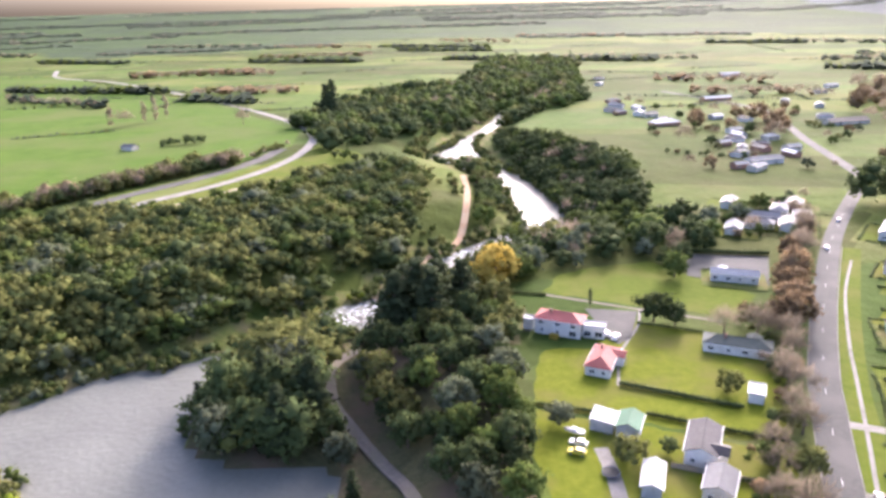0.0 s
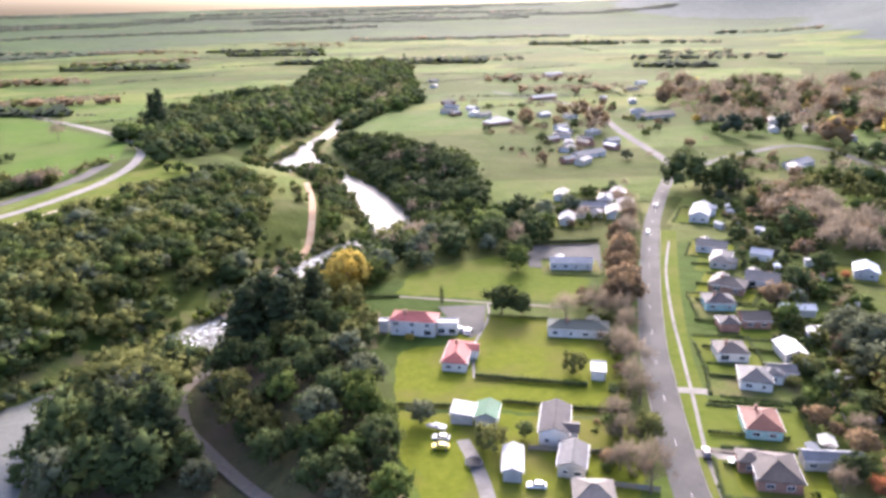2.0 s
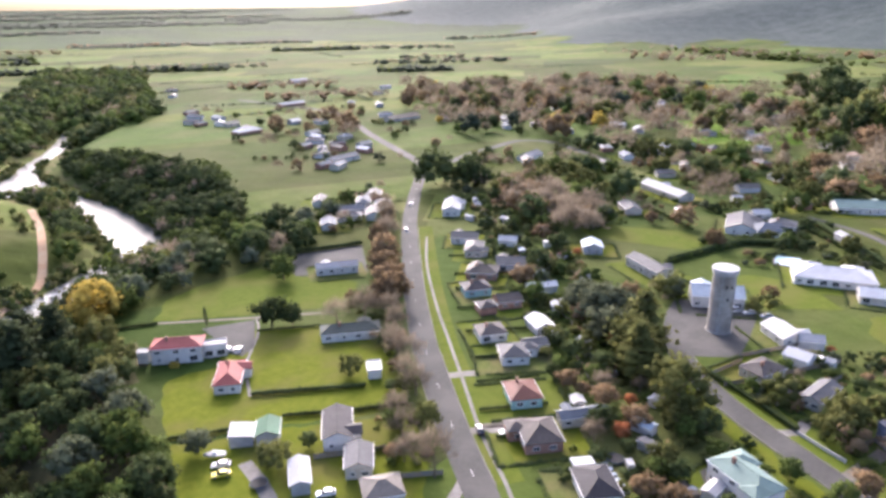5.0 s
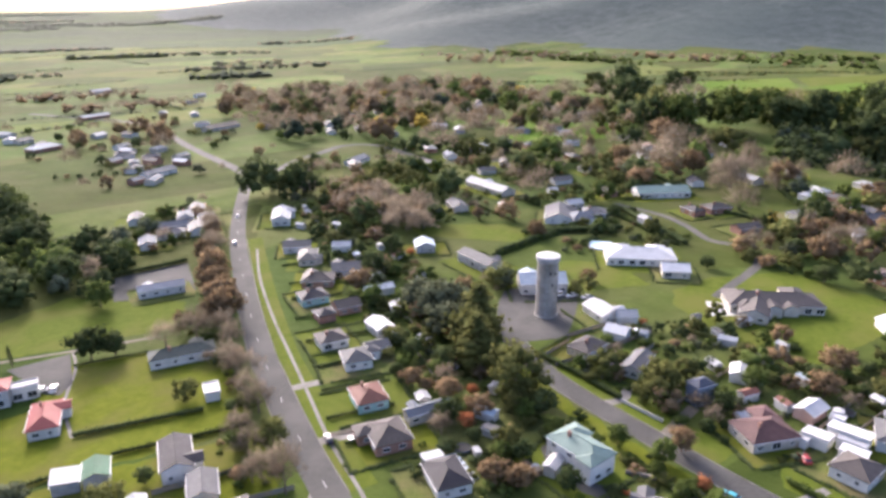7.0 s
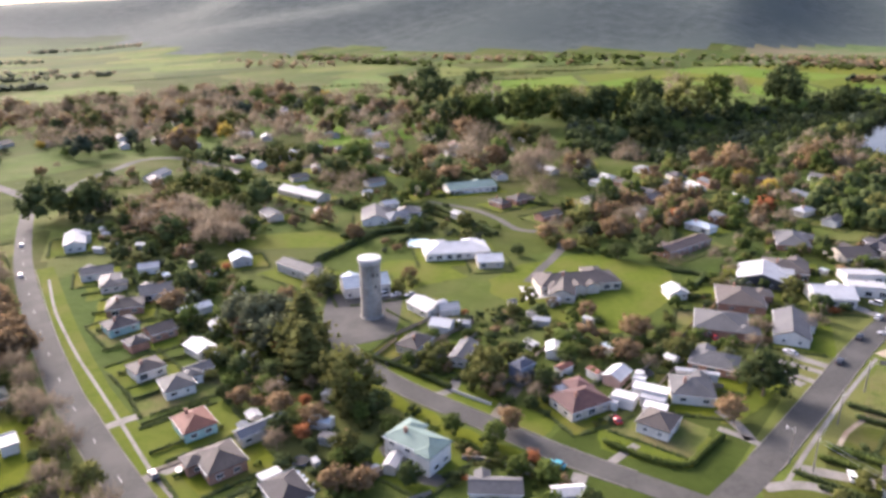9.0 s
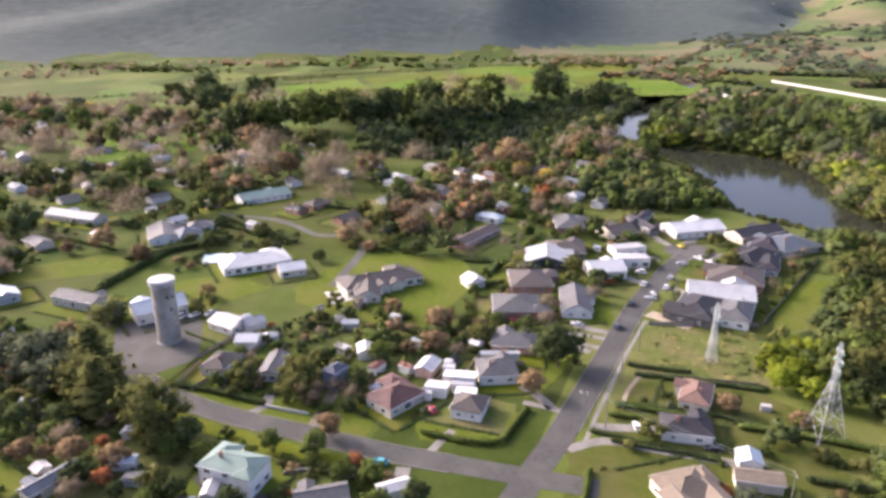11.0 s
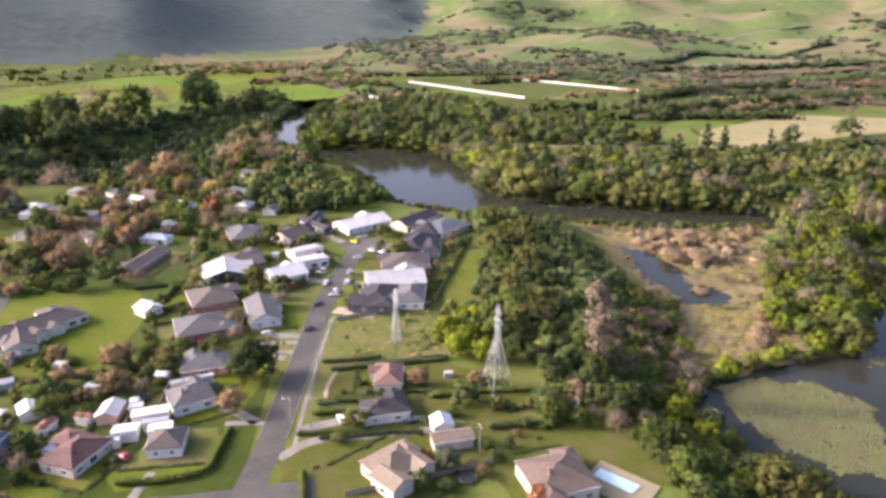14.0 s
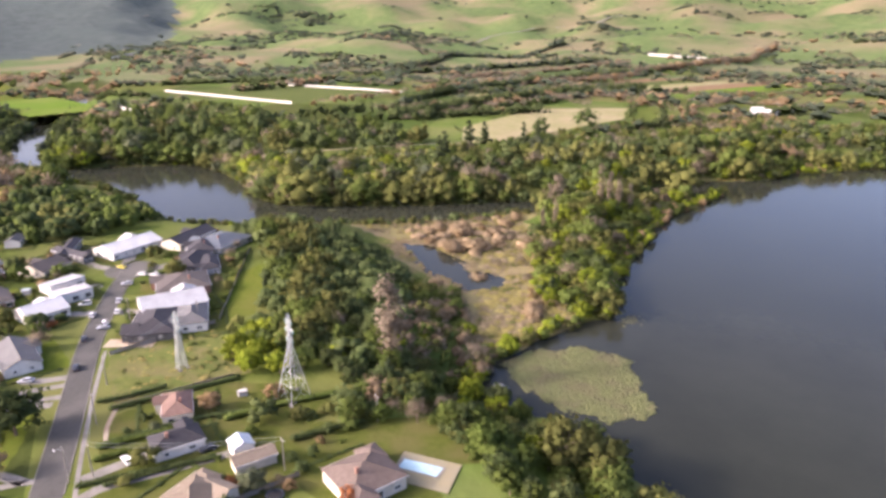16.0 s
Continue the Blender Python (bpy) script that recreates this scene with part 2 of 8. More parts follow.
ROOF = {
    "red": ((0.235, 0.060, 0.052), (0.300, 0.090, 0.075)), "pale": ((0.39, 0.382, 0.365), (0.49, 0.48, 0.462)),
    "darkgreen": ((0.037, 0.050, 0.040), (0.062, 0.074, 0.062)), "charcoal": ((0.025, 0.023, 0.027), (0.048, 0.045, 0.048)),
    "grey": ((0.076, 0.076, 0.077), (0.112, 0.110, 0.109)), "beige": ((0.140, 0.125, 0.102), (0.186, 0.167, 0.144)),
    "silver": ((0.27, 0.278, 0.285), (0.36, 0.366, 0.37)), "green": ((0.043, 0.118, 0.062), (0.074, 0.161, 0.093)),
    "rust": ((0.125, 0.052, 0.036), (0.180, 0.080, 0.056)), "taupe": ((0.063, 0.053, 0.047), (0.099, 0.085, 0.075)),
    "white": ((0.43, 0.43, 0.42), (0.54, 0.535, 0.52)), "slate": ((0.077, 0.092, 0.112), (0.121, 0.136, 0.154)),
    "paleblue": ((0.315, 0.375, 0.420), (0.405, 0.458, 0.495)), "navy": ((0.031, 0.040, 0.062), (0.056, 0.068, 0.093)),
    "maroon": ((0.090, 0.046, 0.041), (0.136, 0.075, 0.066)), "clay": ((0.131, 0.077, 0.058), (0.173, 0.112, 0.089)),
    "tan": ((0.147, 0.115, 0.082), (0.197, 0.160, 0.119)), "umber": ((0.084, 0.062, 0.050), (0.129, 0.099, 0.082)),
    "mint": ((0.140, 0.200, 0.168), (0.185, 0.250, 0.212)),
}
WALL = {
    "white": ((0.60, 0.58, 0.535), (0.70, 0.68, 0.63)), "cream": ((0.49, 0.445, 0.365), (0.60, 0.555, 0.465)), "grey": ((0.34, 0.34, 0.33), (0.46, 0.45, 0.44)),
    "teal": ((0.26, 0.46, 0.44), (0.38, 0.58, 0.55)), "brick": ((0.26, 0.14, 0.10), (0.38, 0.22, 0.16)), "charcoal": ((0.06, 0.06, 0.065), (0.11, 0.11, 0.11)),
    "navy": ((0.10, 0.13, 0.19), (0.16, 0.19, 0.26)), "pink": ((0.55, 0.36, 0.29), (0.66, 0.46, 0.38)),
}
for key, (lo, hi) in ROOF.items():
    M["roof_" + key] = material("roof_" + key, lo, hi, 0.7, size=0.9, third=tuple(0.5 * (a + 0.9 * b) * 0.9 for a, b in zip(lo, hi)), big=5.0, bump=0.12, spread=0.15, spec=0.25)
for key, (lo, hi) in WALL.items():
    M["wall_" + key] = material("wall_" + key, lo, hi, 0.75, size=0.7, third=tuple(0.9 * a for a in lo), big=4.0, bump=0.08, spread=0.06)

# ---- mesh helpers ----
def part(name, bm, mat, parent=None, label=""):
    me = bpy.data.meshes.new(name)
    bm.to_mesh(me)
    bm.free()
    me.materials.append(M[mat])
    ob = new(name, me)
    if parent:
        ob.parent = parent
    return tagged(ob, label)


def shared(name, me, parent, m=None):
    ob = new(name, me)
    ob.parent = parent
    if m is not None:
        ob.matrix_basis = m
    return ob


def data(name, bm, mat):
    me = bpy.data.meshes.new(name)
    bm.to_mesh(me)
    bm.free()
    me.materials.append(M[mat])
    return me


def tri_mesh(name, v, f, mat):
    """A mesh of triangles from arrays."""
    me = bpy.data.meshes.new(name)
    me.vertices.add(len(v))
    me.vertices.foreach_set("co", np.ascontiguousarray(v, dtype=np.float32).ravel())
    me.loops.add(3 * len(f))
    me.loops.foreach_set("vertex_index", np.ascontiguousarray(f, dtype=np.int32).ravel())
    me.polygons.add(len(f))
    me.polygons.foreach_set("loop_start", np.arange(len(f), dtype=np.int32) * 3)
    me.update(calc_edges=True)
    me.materials.append(M[mat])
    return me


def leaf_mesh(name, s, mat):
    """A mesh of sprays (n, 6, 3): three corners and their three normals, turned so that each spray faces outwards."""
    p, n = s[:, :3], s[:, 3:]
    back = np.einsum("ij,ij->i", np.cross(p[:, 1] - p[:, 0], p[:, 2] - p[:, 0]), n.mean(1)) < 0
    p = np.where(back[:, None, None], p[:, [0, 2, 1]], p)
    n = np.where(back[:, None, None], n[:, [0, 2, 1]], n).reshape(-1, 3)
    me = tri_mesh(name, p.reshape(-1, 3), np.arange(3 * len(p)).reshape(-1, 3), mat)
    me.polygons.foreach_set("use_smooth", np.ones(len(p), bool))
    n = n / np.maximum(np.linalg.norm(n, axis=1)[:, None], 1e-6)
    me.attributes.new("custom_normal", "FLOAT_VECTOR", "POINT").data.foreach_set("vector", np.ascontiguousarray(n, dtype=np.float32).ravel())
    return me


def box(bm, x0, y0, z0, x1, y1, z1, bevel=0.0):
    r = bmesh.ops.create_cube(bm, size=1.0, matrix=Matrix.Translation(((x0 + x1) / 2, (y0 + y1) / 2, (z0 + z1) / 2)) @ Matrix.Diagonal((x1 - x0, y1 - y0, z1 - z0, 1)))
    if bevel:
        es = {e for v in r["verts"] for e in v.link_edges}
        bmesh.ops.bevel(bm, geom=list(es), offset=bevel, segments=1, affect="EDGES")


def cone(bm, r0, r1, z0, z1, seg=16, at=(0, 0)):
    bmesh.ops.create_cone(bm, cap_ends=True, segments=seg, radius1=r0, radius2=r1, depth=z1 - z0, matrix=Matrix.Translation((at[0], at[1], (z0 + z1) / 2)))


def bar(bm, a, b, r, seg=4):
    a, b = Vector(a), Vector(b)
    d = b - a
    bmesh.ops.create_cone(bm, cap_ends=True, segments=seg, radius1=r, radius2=r, depth=d.length, matrix=Matrix.Translation((a + b) / 2) @ d.to_track_quat("Z", "Y").to_matrix().to_4x4())


# ---- the lie of the land ----
WATER_Z = -12.0
# x, y, half width along the two rivers
WEST_RIVER = np.array([(-330, 95, 20), (-230, 122, 16), (-126, 168, 15), (-98, 178, 26), (-80, 197, 13), (-61, 215, 9), (-36, 243, 9), (-20, 254, 9), (0, 290, 9), (22, 316, 10), (54, 344, 10), (54, 384, 12), (51, 424, 9), (43, 464, 7), (25, 500, 10), (12, 534, 17), (18, 572, 6), (27, 610, 4), (39, 634, 5), (60, 700, 5), (66, 740, 3)], float)
EAST_RIVER = np.array([(1250, -210, 14), (875, -107, 14), (826, -88, 14), (700, -62, 14), (612, -54, 18), (585, -96, 26), (548, -134, 42), (490, -140, 37), (432, -136, 32), (396, -154, 24), (366, -190, 20), (335, -240, 17), (312, -292, 12), (290, -350, 12), (275, -430, 14), (200, -500, 40)], float)
BACKWATER = np.array([(-98, 172, 20), (-84, 147, 18), (-60, 134, 15), (-40, 138, 13)], float)
LAKE = np.array([(148, -131), (160, -146), (163, -180), (162, -209), (180, -235), (194, -254), (237, -341), (252, -435), (256, -515), (222, -592), (150, -900), (-400, -1100), (-700, -500), (-300, -200), (-60, -150), (40, -118), (80, -133), (100, -138), (122, -137), (140, -130)], float)
POND = np.array([(293, -193), (284, -203), (263, -200), (249, -201), (240, -192), (230, -200), (219, -203), (212, -190), (221, -180), (245, -179), (269, -186)], float)
MARSH = np.array([(314, -201), (301, -278), (248, -252), (215, -235), (200, -215), (166, -190), (162, -165), (164, -148), (178, -148), (214, -173), (233, -175), (280, -180)], float)


GORGE = np.array([(488, 112), (482, 56), (520, 12), (580, -24), (640, -20), (720, -84), (900, -112), (960, -60), (860, 20), (760, 62), (680, 112), (600, 150), (540, 152)], float)


def inside(p, poly):
    x, y = p[:, 0], p[:, 1]
    hit = np.zeros(len(p), bool)
    for (x0, y0), (x1, y1) in zip(poly, np.roll(poly, -1, 0)):
        c = (y0 > y) != (y1 > y)
        hit ^= c & (x < (x1 - x0) * (y - y0) / ((y1 - y0) or 1e-9) + x0)
    return hit


def to_line(p, line, closed=False):
    """Distance of each point to a line of points; a third column is a half width, which is taken off."""
    best = np.full(len(p), 1e9)
    ends = np.roll(line, -1, 0) if closed else line[1:]
    for a, b in zip(line, ends):
        d = b[:2] - a[:2]
        t = np.clip(((p - a[:2]) @ d) / (d @ d), 0, 1)
        r = np.hypot(*(p - a[:2] - t[:, None] * d).T)
        if len(a) > 2:
            r = r - (a[2] + t * (b[2] - a[2]))
        best = np.minimum(best, r)
    return best


def to_area(p, poly):
    return to_line(p, poly, True) * np.where(inside(p, poly), -1, 1)


def wobble(p, size, seed=0.0):
    """Smooth unevenness between -1 and 1."""
    x, y = p[:, 0] / size + seed, p[:, 1] / size - seed
    return (np.sin(x * 1.3 + 1.7 * np.sin(y * 0.9)) + np.sin(y * 1.7 + 1.3 * np.sin(x * 1.1 + 2.0)) + 0.5 * np.sin(2.7 * x - 1.9 * y)) / 2.5


def step01(v):
    v = np.clip(v, 0, 1)
    return v * v * (3 - 2 * v)


def shore(p):
    """Distance to the nearest water's edge, negative on water."""
    d = np.minimum(to_line(p, WEST_RIVER), to_line(p, EAST_RIVER))
    d = np.minimum(d, to_line(p, BACKWATER))
    d = np.minimum(np.minimum(d, to_area(p, LAKE)), to_area(p, POND))
    return d + 1.6 * wobble(p, 7.0)


def range_share(p):
    """How far a point lies up the wooded range, 0 to 1."""
    r, az = np.hypot(p[:, 0], p[:, 1]), np.degrees(np.arctan2(p[:, 0], p[:, 1]))
    return step01((az - 36) / 26) * step01((107 - az) / 5) * step01((r - 1500 - 120 * wobble(p, 260) - 550 * step01((az - 84) / 12)) / 1500)


def spur_share(p):
    """How far a point lies up the wooded spur north of the range, 0 to 1."""
    r, az = np.hypot(p[:, 0], p[:, 1]), np.degrees(np.arctan2(p[:, 0], p[:, 1]))
    return step01((az - 24) / 14) * step01((70 - az) / 20) * step01((r - 2600) / 1600)


def land(p):
    """Height of the ground at points (n, 2)."""
    p = np.asarray(p, float).reshape(-1, 2)
    d = shore(p)
    low = np.minimum(d, np.maximum(to_area(p, MARSH), 0) + 4)
    z = -13.5 + 1.9 * step01((d + 2) / 4) + 11.6 * step01((low - 4) / 40)
    r = np.hypot(p[:, 0], p[:, 1])
    az = np.degrees(np.arctan2(p[:, 0], p[:, 1]))
    z -= 15 * step01(-to_area(p, GORGE) / 26) * step01((d - 4) / 30)
    # the wooded range to the east, the rolling hills to the south-east, the gentle rise of the far plain
    main = step01((az - 36) / 26) * step01((104 - az) / 18)
    z += (120 + 220 * step01((95 - az) / 13)) * range_share(p) * (0.78 + 0.18 * wobble(p, 420, 3) + 0.13 * wobble(p, 190, 6))
    z += 90 * spur_share(p) * (0.8 + 0.3 * wobble(p, 500, 5))
    roll = step01((az - 96) / 16)
    z += roll * step01((r - 1250) / 900) * (24 + 24 * wobble(p, 190, 1) + 14 * wobble(p, 80, 5)) + roll * 20 * step01((r - 1900) / 900) * wobble(p, 70, 3) + roll * 190 * step01((r - 1900) / 2600) * (0.8 + 0.3 * wobble(p, 430, 2) + 0.2 * wobble(p, 170, 4))
    z += 130 * step01((az - 86) / 14) * step01((r - 2500) / 1900) * (0.9 + 0.25 * wobble(p, 380, 8))
    z += 84 * step01((r - 2400) / 2400) * (1 - 0.5 * main)
    return z


def land_at(x, y):
    return float(land([(x, y)])[0])


def axis(lo, hi, fine):
    """Grid lines: evenly fine between lo and hi, wider and wider out to the horizon."""
    mid = np.arange(lo, hi + fine, fine)
    out = [0.0]
    while out[-1] < 5200:
        out.append(out[-1] + fine * 1.05 ** len(out))
    out = np.array(out[1:])
    return np.concatenate([(lo - out)[::-1][-len(out):], mid, hi + out])


gx, gy = axis(-260, 640, 4.5), axis(-540, 620, 4.5)
gx, gy = gx[np.abs(gx) < 4990], gy[np.abs(gy) < 4990]
grid = np.stack(np.meshgrid(gx, gy, indexing="ij"), -1).reshape(-1, 2)
heights = land(grid)
nx, ny = len(gx), len(gy)
idx = np.arange(nx * ny).reshape(nx, ny)
a, b, c, d = idx[:-1, :-1].ravel(), idx[1:, :-1].ravel(), idx[1:, 1:].ravel(), idx[:-1, 1:].ravel()
me = tri_mesh("ground", np.column_stack([grid, heights]), np.concatenate([np.stack([a, b, c], 1), np.stack([a, c, d], 1)]), "pasture")
me.polygons.foreach_set("use_smooth", np.ones(len(me.polygons), bool))
# wooded range and spur, distance haze put into their ground colour
tri_c = np.concatenate([(grid[a] + grid[c]) / 2] * 2)
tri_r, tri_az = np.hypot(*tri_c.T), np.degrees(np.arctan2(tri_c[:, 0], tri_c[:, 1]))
me.materials.append(M["hazed_forest"])
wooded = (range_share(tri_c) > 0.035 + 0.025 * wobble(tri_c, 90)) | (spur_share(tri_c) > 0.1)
me.materials.append(M["rough_grass"])
me.materials.append(M["marsh"])
bank = (shore(tri_c) < 15 + 5 * wobble(tri_c, 12)) & (tri_r < 1000)
wet = (to_area(tri_c, MARSH) < 2 + 3 * wobble(tri_c, 9)) | ((to_area(tri_c, np.array([(362, -168), (316, -262), (300, -300), (284, -280), (296, -200), (330, -165)], float)) < 0))
me.materials.append(M["hazed_hill_pasture"])
me.materials.append(M["far_plain"])
me.materials.append(M["litter"])
shade_wood = to_area(tri_c, np.array([(-28, 220), (10, 222), (27, 222), (26, 205), (20, 190), (19, 164), (20, 139), (16, 105), (-40, 105), (-66, 150), (-80, 196), (-45, 226)], float)) < 1.5 * wobble(tri_c, 6)
hilly = (tri_az > 86) & (tri_r > 1250 + 200 * wobble(tri_c, 150, 2)) & ~wooded
plain = (tri_r > 2000 + 350 * wobble(tri_c, 400, 4)) & (tri_az < 60) & ~wooded
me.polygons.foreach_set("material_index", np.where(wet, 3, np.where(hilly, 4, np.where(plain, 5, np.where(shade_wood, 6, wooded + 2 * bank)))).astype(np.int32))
tagged(new("ground", me), "green pasture plain with river banks and far hills", "ground", kind="structure")


def flat(name, pts, mat, z, label, category, kind="structure", thick=0.0, parent=None):
    bm = bmesh.new()
    f = bm.faces.new([bm.verts.new((x, y, z)) for x, y in pts])
    if f.normal.z < 0 or f.calc_area() and (f.normal_update() or f.normal.z < 0):
        f.normal_flip()
    if thick:
        r = bmesh.ops.extrude_face_region(bm, geom=[f])
        bmesh.ops.translate(bm, vec=(0, 0, -thick), verts=[v for v in r["geom"] if isinstance(v, bmesh.types.BMVert)])
        bmesh.ops.recalc_face_normals(bm, faces=bm.faces)
    ob = part(name, bm, mat, parent)
    return tagged(ob, label, category, kind=kind) if not parent else ob


def strip(line, extra=1.5):
    """Outline of a river: its line of half widths as one closed band."""
    p = line[:, :2]
    t = np.gradient(p, axis=0)
    n = np.stack([-t[:, 1], t[:, 0]], 1) / np.hypot(*t.T)[:, None]
    return p + n * (line[:, 2:3] + extra), p - n * (line[:, 2:3] + extra)


def band(name, line, z, mat, label, category):
    left, right = strip(line, 6)
    bm = bmesh.new()
    lv = [bm.verts.new((*q, z)) for q in left]
    rv = [bm.verts.new((*q, z)) for q in right]
    for i in range(len(lv) - 1):
        bm.faces.new((rv[i], rv[i + 1], lv[i + 1], lv[i]))
    bmesh.ops.recalc_face_normals(bm, faces=bm.faces)
    for f in bm.faces:
        if f.normal.z < 0:
            f.normal_flip()
    return tagged(part(name, bm, mat), label, category, kind="structure")


flat("water", [(-340, 60), (-100, 60), (-10, 100), (60, 200), (100, 300), (100, 440), (120, 760), (40, 770), (-40, 600), (-30, 420), (-80, 270), (-160, 240), (-340, 200)], "river", WATER_Z, "grey rippled river water in its gorge", "river")
flat("water", [(40, -110), (-60, -140), (-300, -190), (-710, -490), (-410, -1120), (150, -920), (240, -600), (275, -500), (380, -400), (420, -300), (480, -210), (640, -200), (900, -200), (1260, -280), (1260, -150), (880, -50), (640, 0), (420, -60), (350, -150), (260, -150), (200, -140), (150, -110), (100, -110)], "lake", WATER_Z + 0.004, "dark still lake and backwater", "lake")

# ---- roads, paths and fields ----
def smooth_line(pts, step=5.0):
    """Catmull-Rom through the points, resampled evenly."""
    p = np.array(pts, float)
    q = np.vstack([2 * p[0] - p[1], p, 2 * p[-1] - p[-2]])
    out = []
    for i in range(1, len(q) - 2):
        n = max(2, int(np.hypot(*(q[i + 1] - q[i])) / step))
        for t in np.arange(n) / n:
            out.append(0.5 * (2 * q[i] + (q[i + 1] - q[i - 1]) * t + (2 * q[i - 1] - 5 * q[i] + 4 * q[i + 1] - q[i + 2]) * t * t + (3 * q[i] - q[i - 1] - 3 * q[i + 1] + q[i + 2]) * t ** 3))
    return np.array(out + [p[-1]])


def sides(p, half):
    t = np.gradient(p, axis=0)
    n = np.stack([-t[:, 1], t[:, 0]], 1) / np.maximum(np.hypot(*t.T), 1e-6)[:, None]
    return p + n * half, p - n * half


def ribbon(name, pts, width, mat, label, category, lift=0.05, thick=0.12, step=5.0, parent=None, draped=True):
    """A road or path: a slab that follows its line over the ground."""
    p = smooth_line(pts, step)
    w = width if np.ndim(width) == 0 else np.interp(np.linspace(0, 1, len(p)), np.linspace(0, 1, len(width)), width)[:, None]
    left, right = sides(p, np.asarray(w) / 2)
    if draped:
        z = np.max([land(left), land(right), land(p)], 0) + lift
    else:
        z = np.full(len(p), lift)
    bm = bmesh.new()
    rows = []
    for k in range(len(p)):
        rows.append([bm.verts.new((*left[k], z[k])), bm.verts.new((*right[k], z[k])), bm.verts.new((*right[k], z[k] - thick)), bm.verts.new((*left[k], z[k] - thick))])
    for r, s in zip(rows, rows[1:]):
        for i in range(4):
            j = (i + 1) % 4
            bm.faces.new((r[i], s[i], s[j], r[j]))
    bm.faces.new(rows[0])
    bm.faces.new(rows[-1][::-1])
    bmesh.ops.recalc_face_normals(bm, faces=bm.faces)
    ob = part(name, bm, mat, parent)
    return tagged(ob, label, category, kind="structure") if not parent else ob


MAIN = [(60, 62), (75.8, 101.4), (81.5, 117), (91, 140), (98.5, 157), (104.7, 171), (126.6, 213), (162, 275), (190.6, 318), (221, 360), (240, 384)]
MAIN_FAR = [(240, 384), (249, 428), (264.6, 505), (287, 595), (292, 660), (250, 800)]
BRANCH = [(240, 384), (256, 383), (287, 398), (317, 408), (345, 416), (361, 398), (354, 356), (347, 331), (366, 300), (410, 270)]
STREET = [(132, -14), (134, 3), (136, 20), (138, 36), (143, 60), (148.5, 85), (155, 103), (164, 119), (172, 128)]
CLOSE = [(120, 6), (135, 1), (155, -6.3), (189, -16.7), (236, -31), (280, -48.5), (303, -60)]
road = ribbon("road", MAIN, [7.8, 7.8, 7.8, 7.8, 7.6, 7.2, 6.8, 6.8], "asphalt", "worn grey asphalt village main road", "road")
ribbon("road", MAIN_FAR, 7.0, "asphalt", "grey country road between paddocks", "road", step=10)
ribbon("road", BRANCH, 6.5, "asphalt", "grey side road past gardens", "road", step=8)
ribbon("road", STREET, 6.6, "asphalt_dark", "dark asphalt residential street", "road", lift=0.06)
ribbon("road", CLOSE, [7.2, 7.2, 6.8, 6.5], "asphalt_dark", "dark asphalt cul-de-sac street", "road", lift=0.055)
flat("road", [(303 + 11 * math.cos(i * 0.349), -60 + 11 * math.sin(i * 0.349)) for i in range(18)], "asphalt", 0.062, "turning circle of the cul-de-sac", "road", thick=0.1)
flat("forecourt", [(163, 116), (176, 106), (190, 112), (206, 120), (208, 132), (196, 146), (184, 140), (170, 130)], "asphalt_dark", 0.05, "grey sealed yard round the water tower", "yard", thick=0.1)
ribbon("road", [(-245, 272), (-222, 302), (-199.6, 328), (-185, 350), (-172, 365), (-131, 416), (-107, 468), (-99, 527), (-108, 589), (-148, 666), (-217, 764), (-311, 883), (-488, 1079), (-620, 1180), (-700, 1330)], [7, 7, 7, 8, 8, 8], "concrete", "pale country road curving round a paddock", "road", lift=0.15, step=8)
ribbon("road", [(-205, 352), (-180, 392), (-150, 432), (-128, 474), (-118, 520)], 9, "asphalt", "old grey road beside the hedge", "road", lift=0.1, step=8)
ribbon("track", [(-165, 360), (-140, 372), (-118, 402), (-88, 425), (-70, 440)], 3.2, "gravel", "gravel farm track over grass", "track", lift=0.1, step=6)
ribbon("track", [(-2, 112), (-6, 124), (-10, 138), (-22, 158), (-32, 173), (-34, 190), (-28, 206)], 3.4, "lane", "narrow brown-grey lane winding down through bush", "track", lift=0.2, thick=0.4, step=4)
ribbon("track", [(-14, 292), (-6, 306), (6, 322), (12, 350), (15, 392), (14, 436)], 3.6, "clay_track", "reddish clay track along the river bank", "track", lift=0.25, thick=0.5, step=5)

# centre-line dashes of the main road
line = smooth_line(MAIN, 2.0)
run = np.concatenate([[0], np.cumsum(np.hypot(*np.diff(line, axis=0).T))])
dash = bmesh.new()
box(dash, -1.5, -0.07, 0, 1.5, 0.07, 0.012)
dash = data("dash", dash, "line_paint")
for s in np.arange(8, run[-1] - 10, 20.0):
    x, y = np.interp(s, run, line[:, 0]), np.interp(s, run, line[:, 1])
    x2, y2 = np.interp(s + 1, run, line[:, 0]), np.interp(s + 1, run, line[:, 1])
    shared("dash", dash, road, Matrix.Translation((x, y, 0.055)) @ Matrix.Rotation(math.atan2(y2 - y, x2 - x), 4, "Z"))


def kerb(pts, off, step=3.0):
    p = smooth_line(pts, step)
    left, right = sides(p, abs(off))
    q = left if off > 0 else right
    ribbon("kerb", q[::2], 0.22, "concrete", "low concrete kerb along the road", "kerb", lift=0.14, thick=0.2, step=6)


kerb(MAIN[2:7], 4.05)
kerb(MAIN[1:8], -4.05)
kerb(STREET[2:8], 3.5)
kerb(STREET[2:8], -3.5)
kerb(CLOSE[2:7], 3.7)
kerb(CLOSE[2:7], -3.7)


def footpath(pts, width=1.5, mat="concrete", label="pale concrete footpath beside the road"):
    ribbon("footpath", pts, width, mat, label, "footpath", lift=0.045, thick=0.1, step=4)


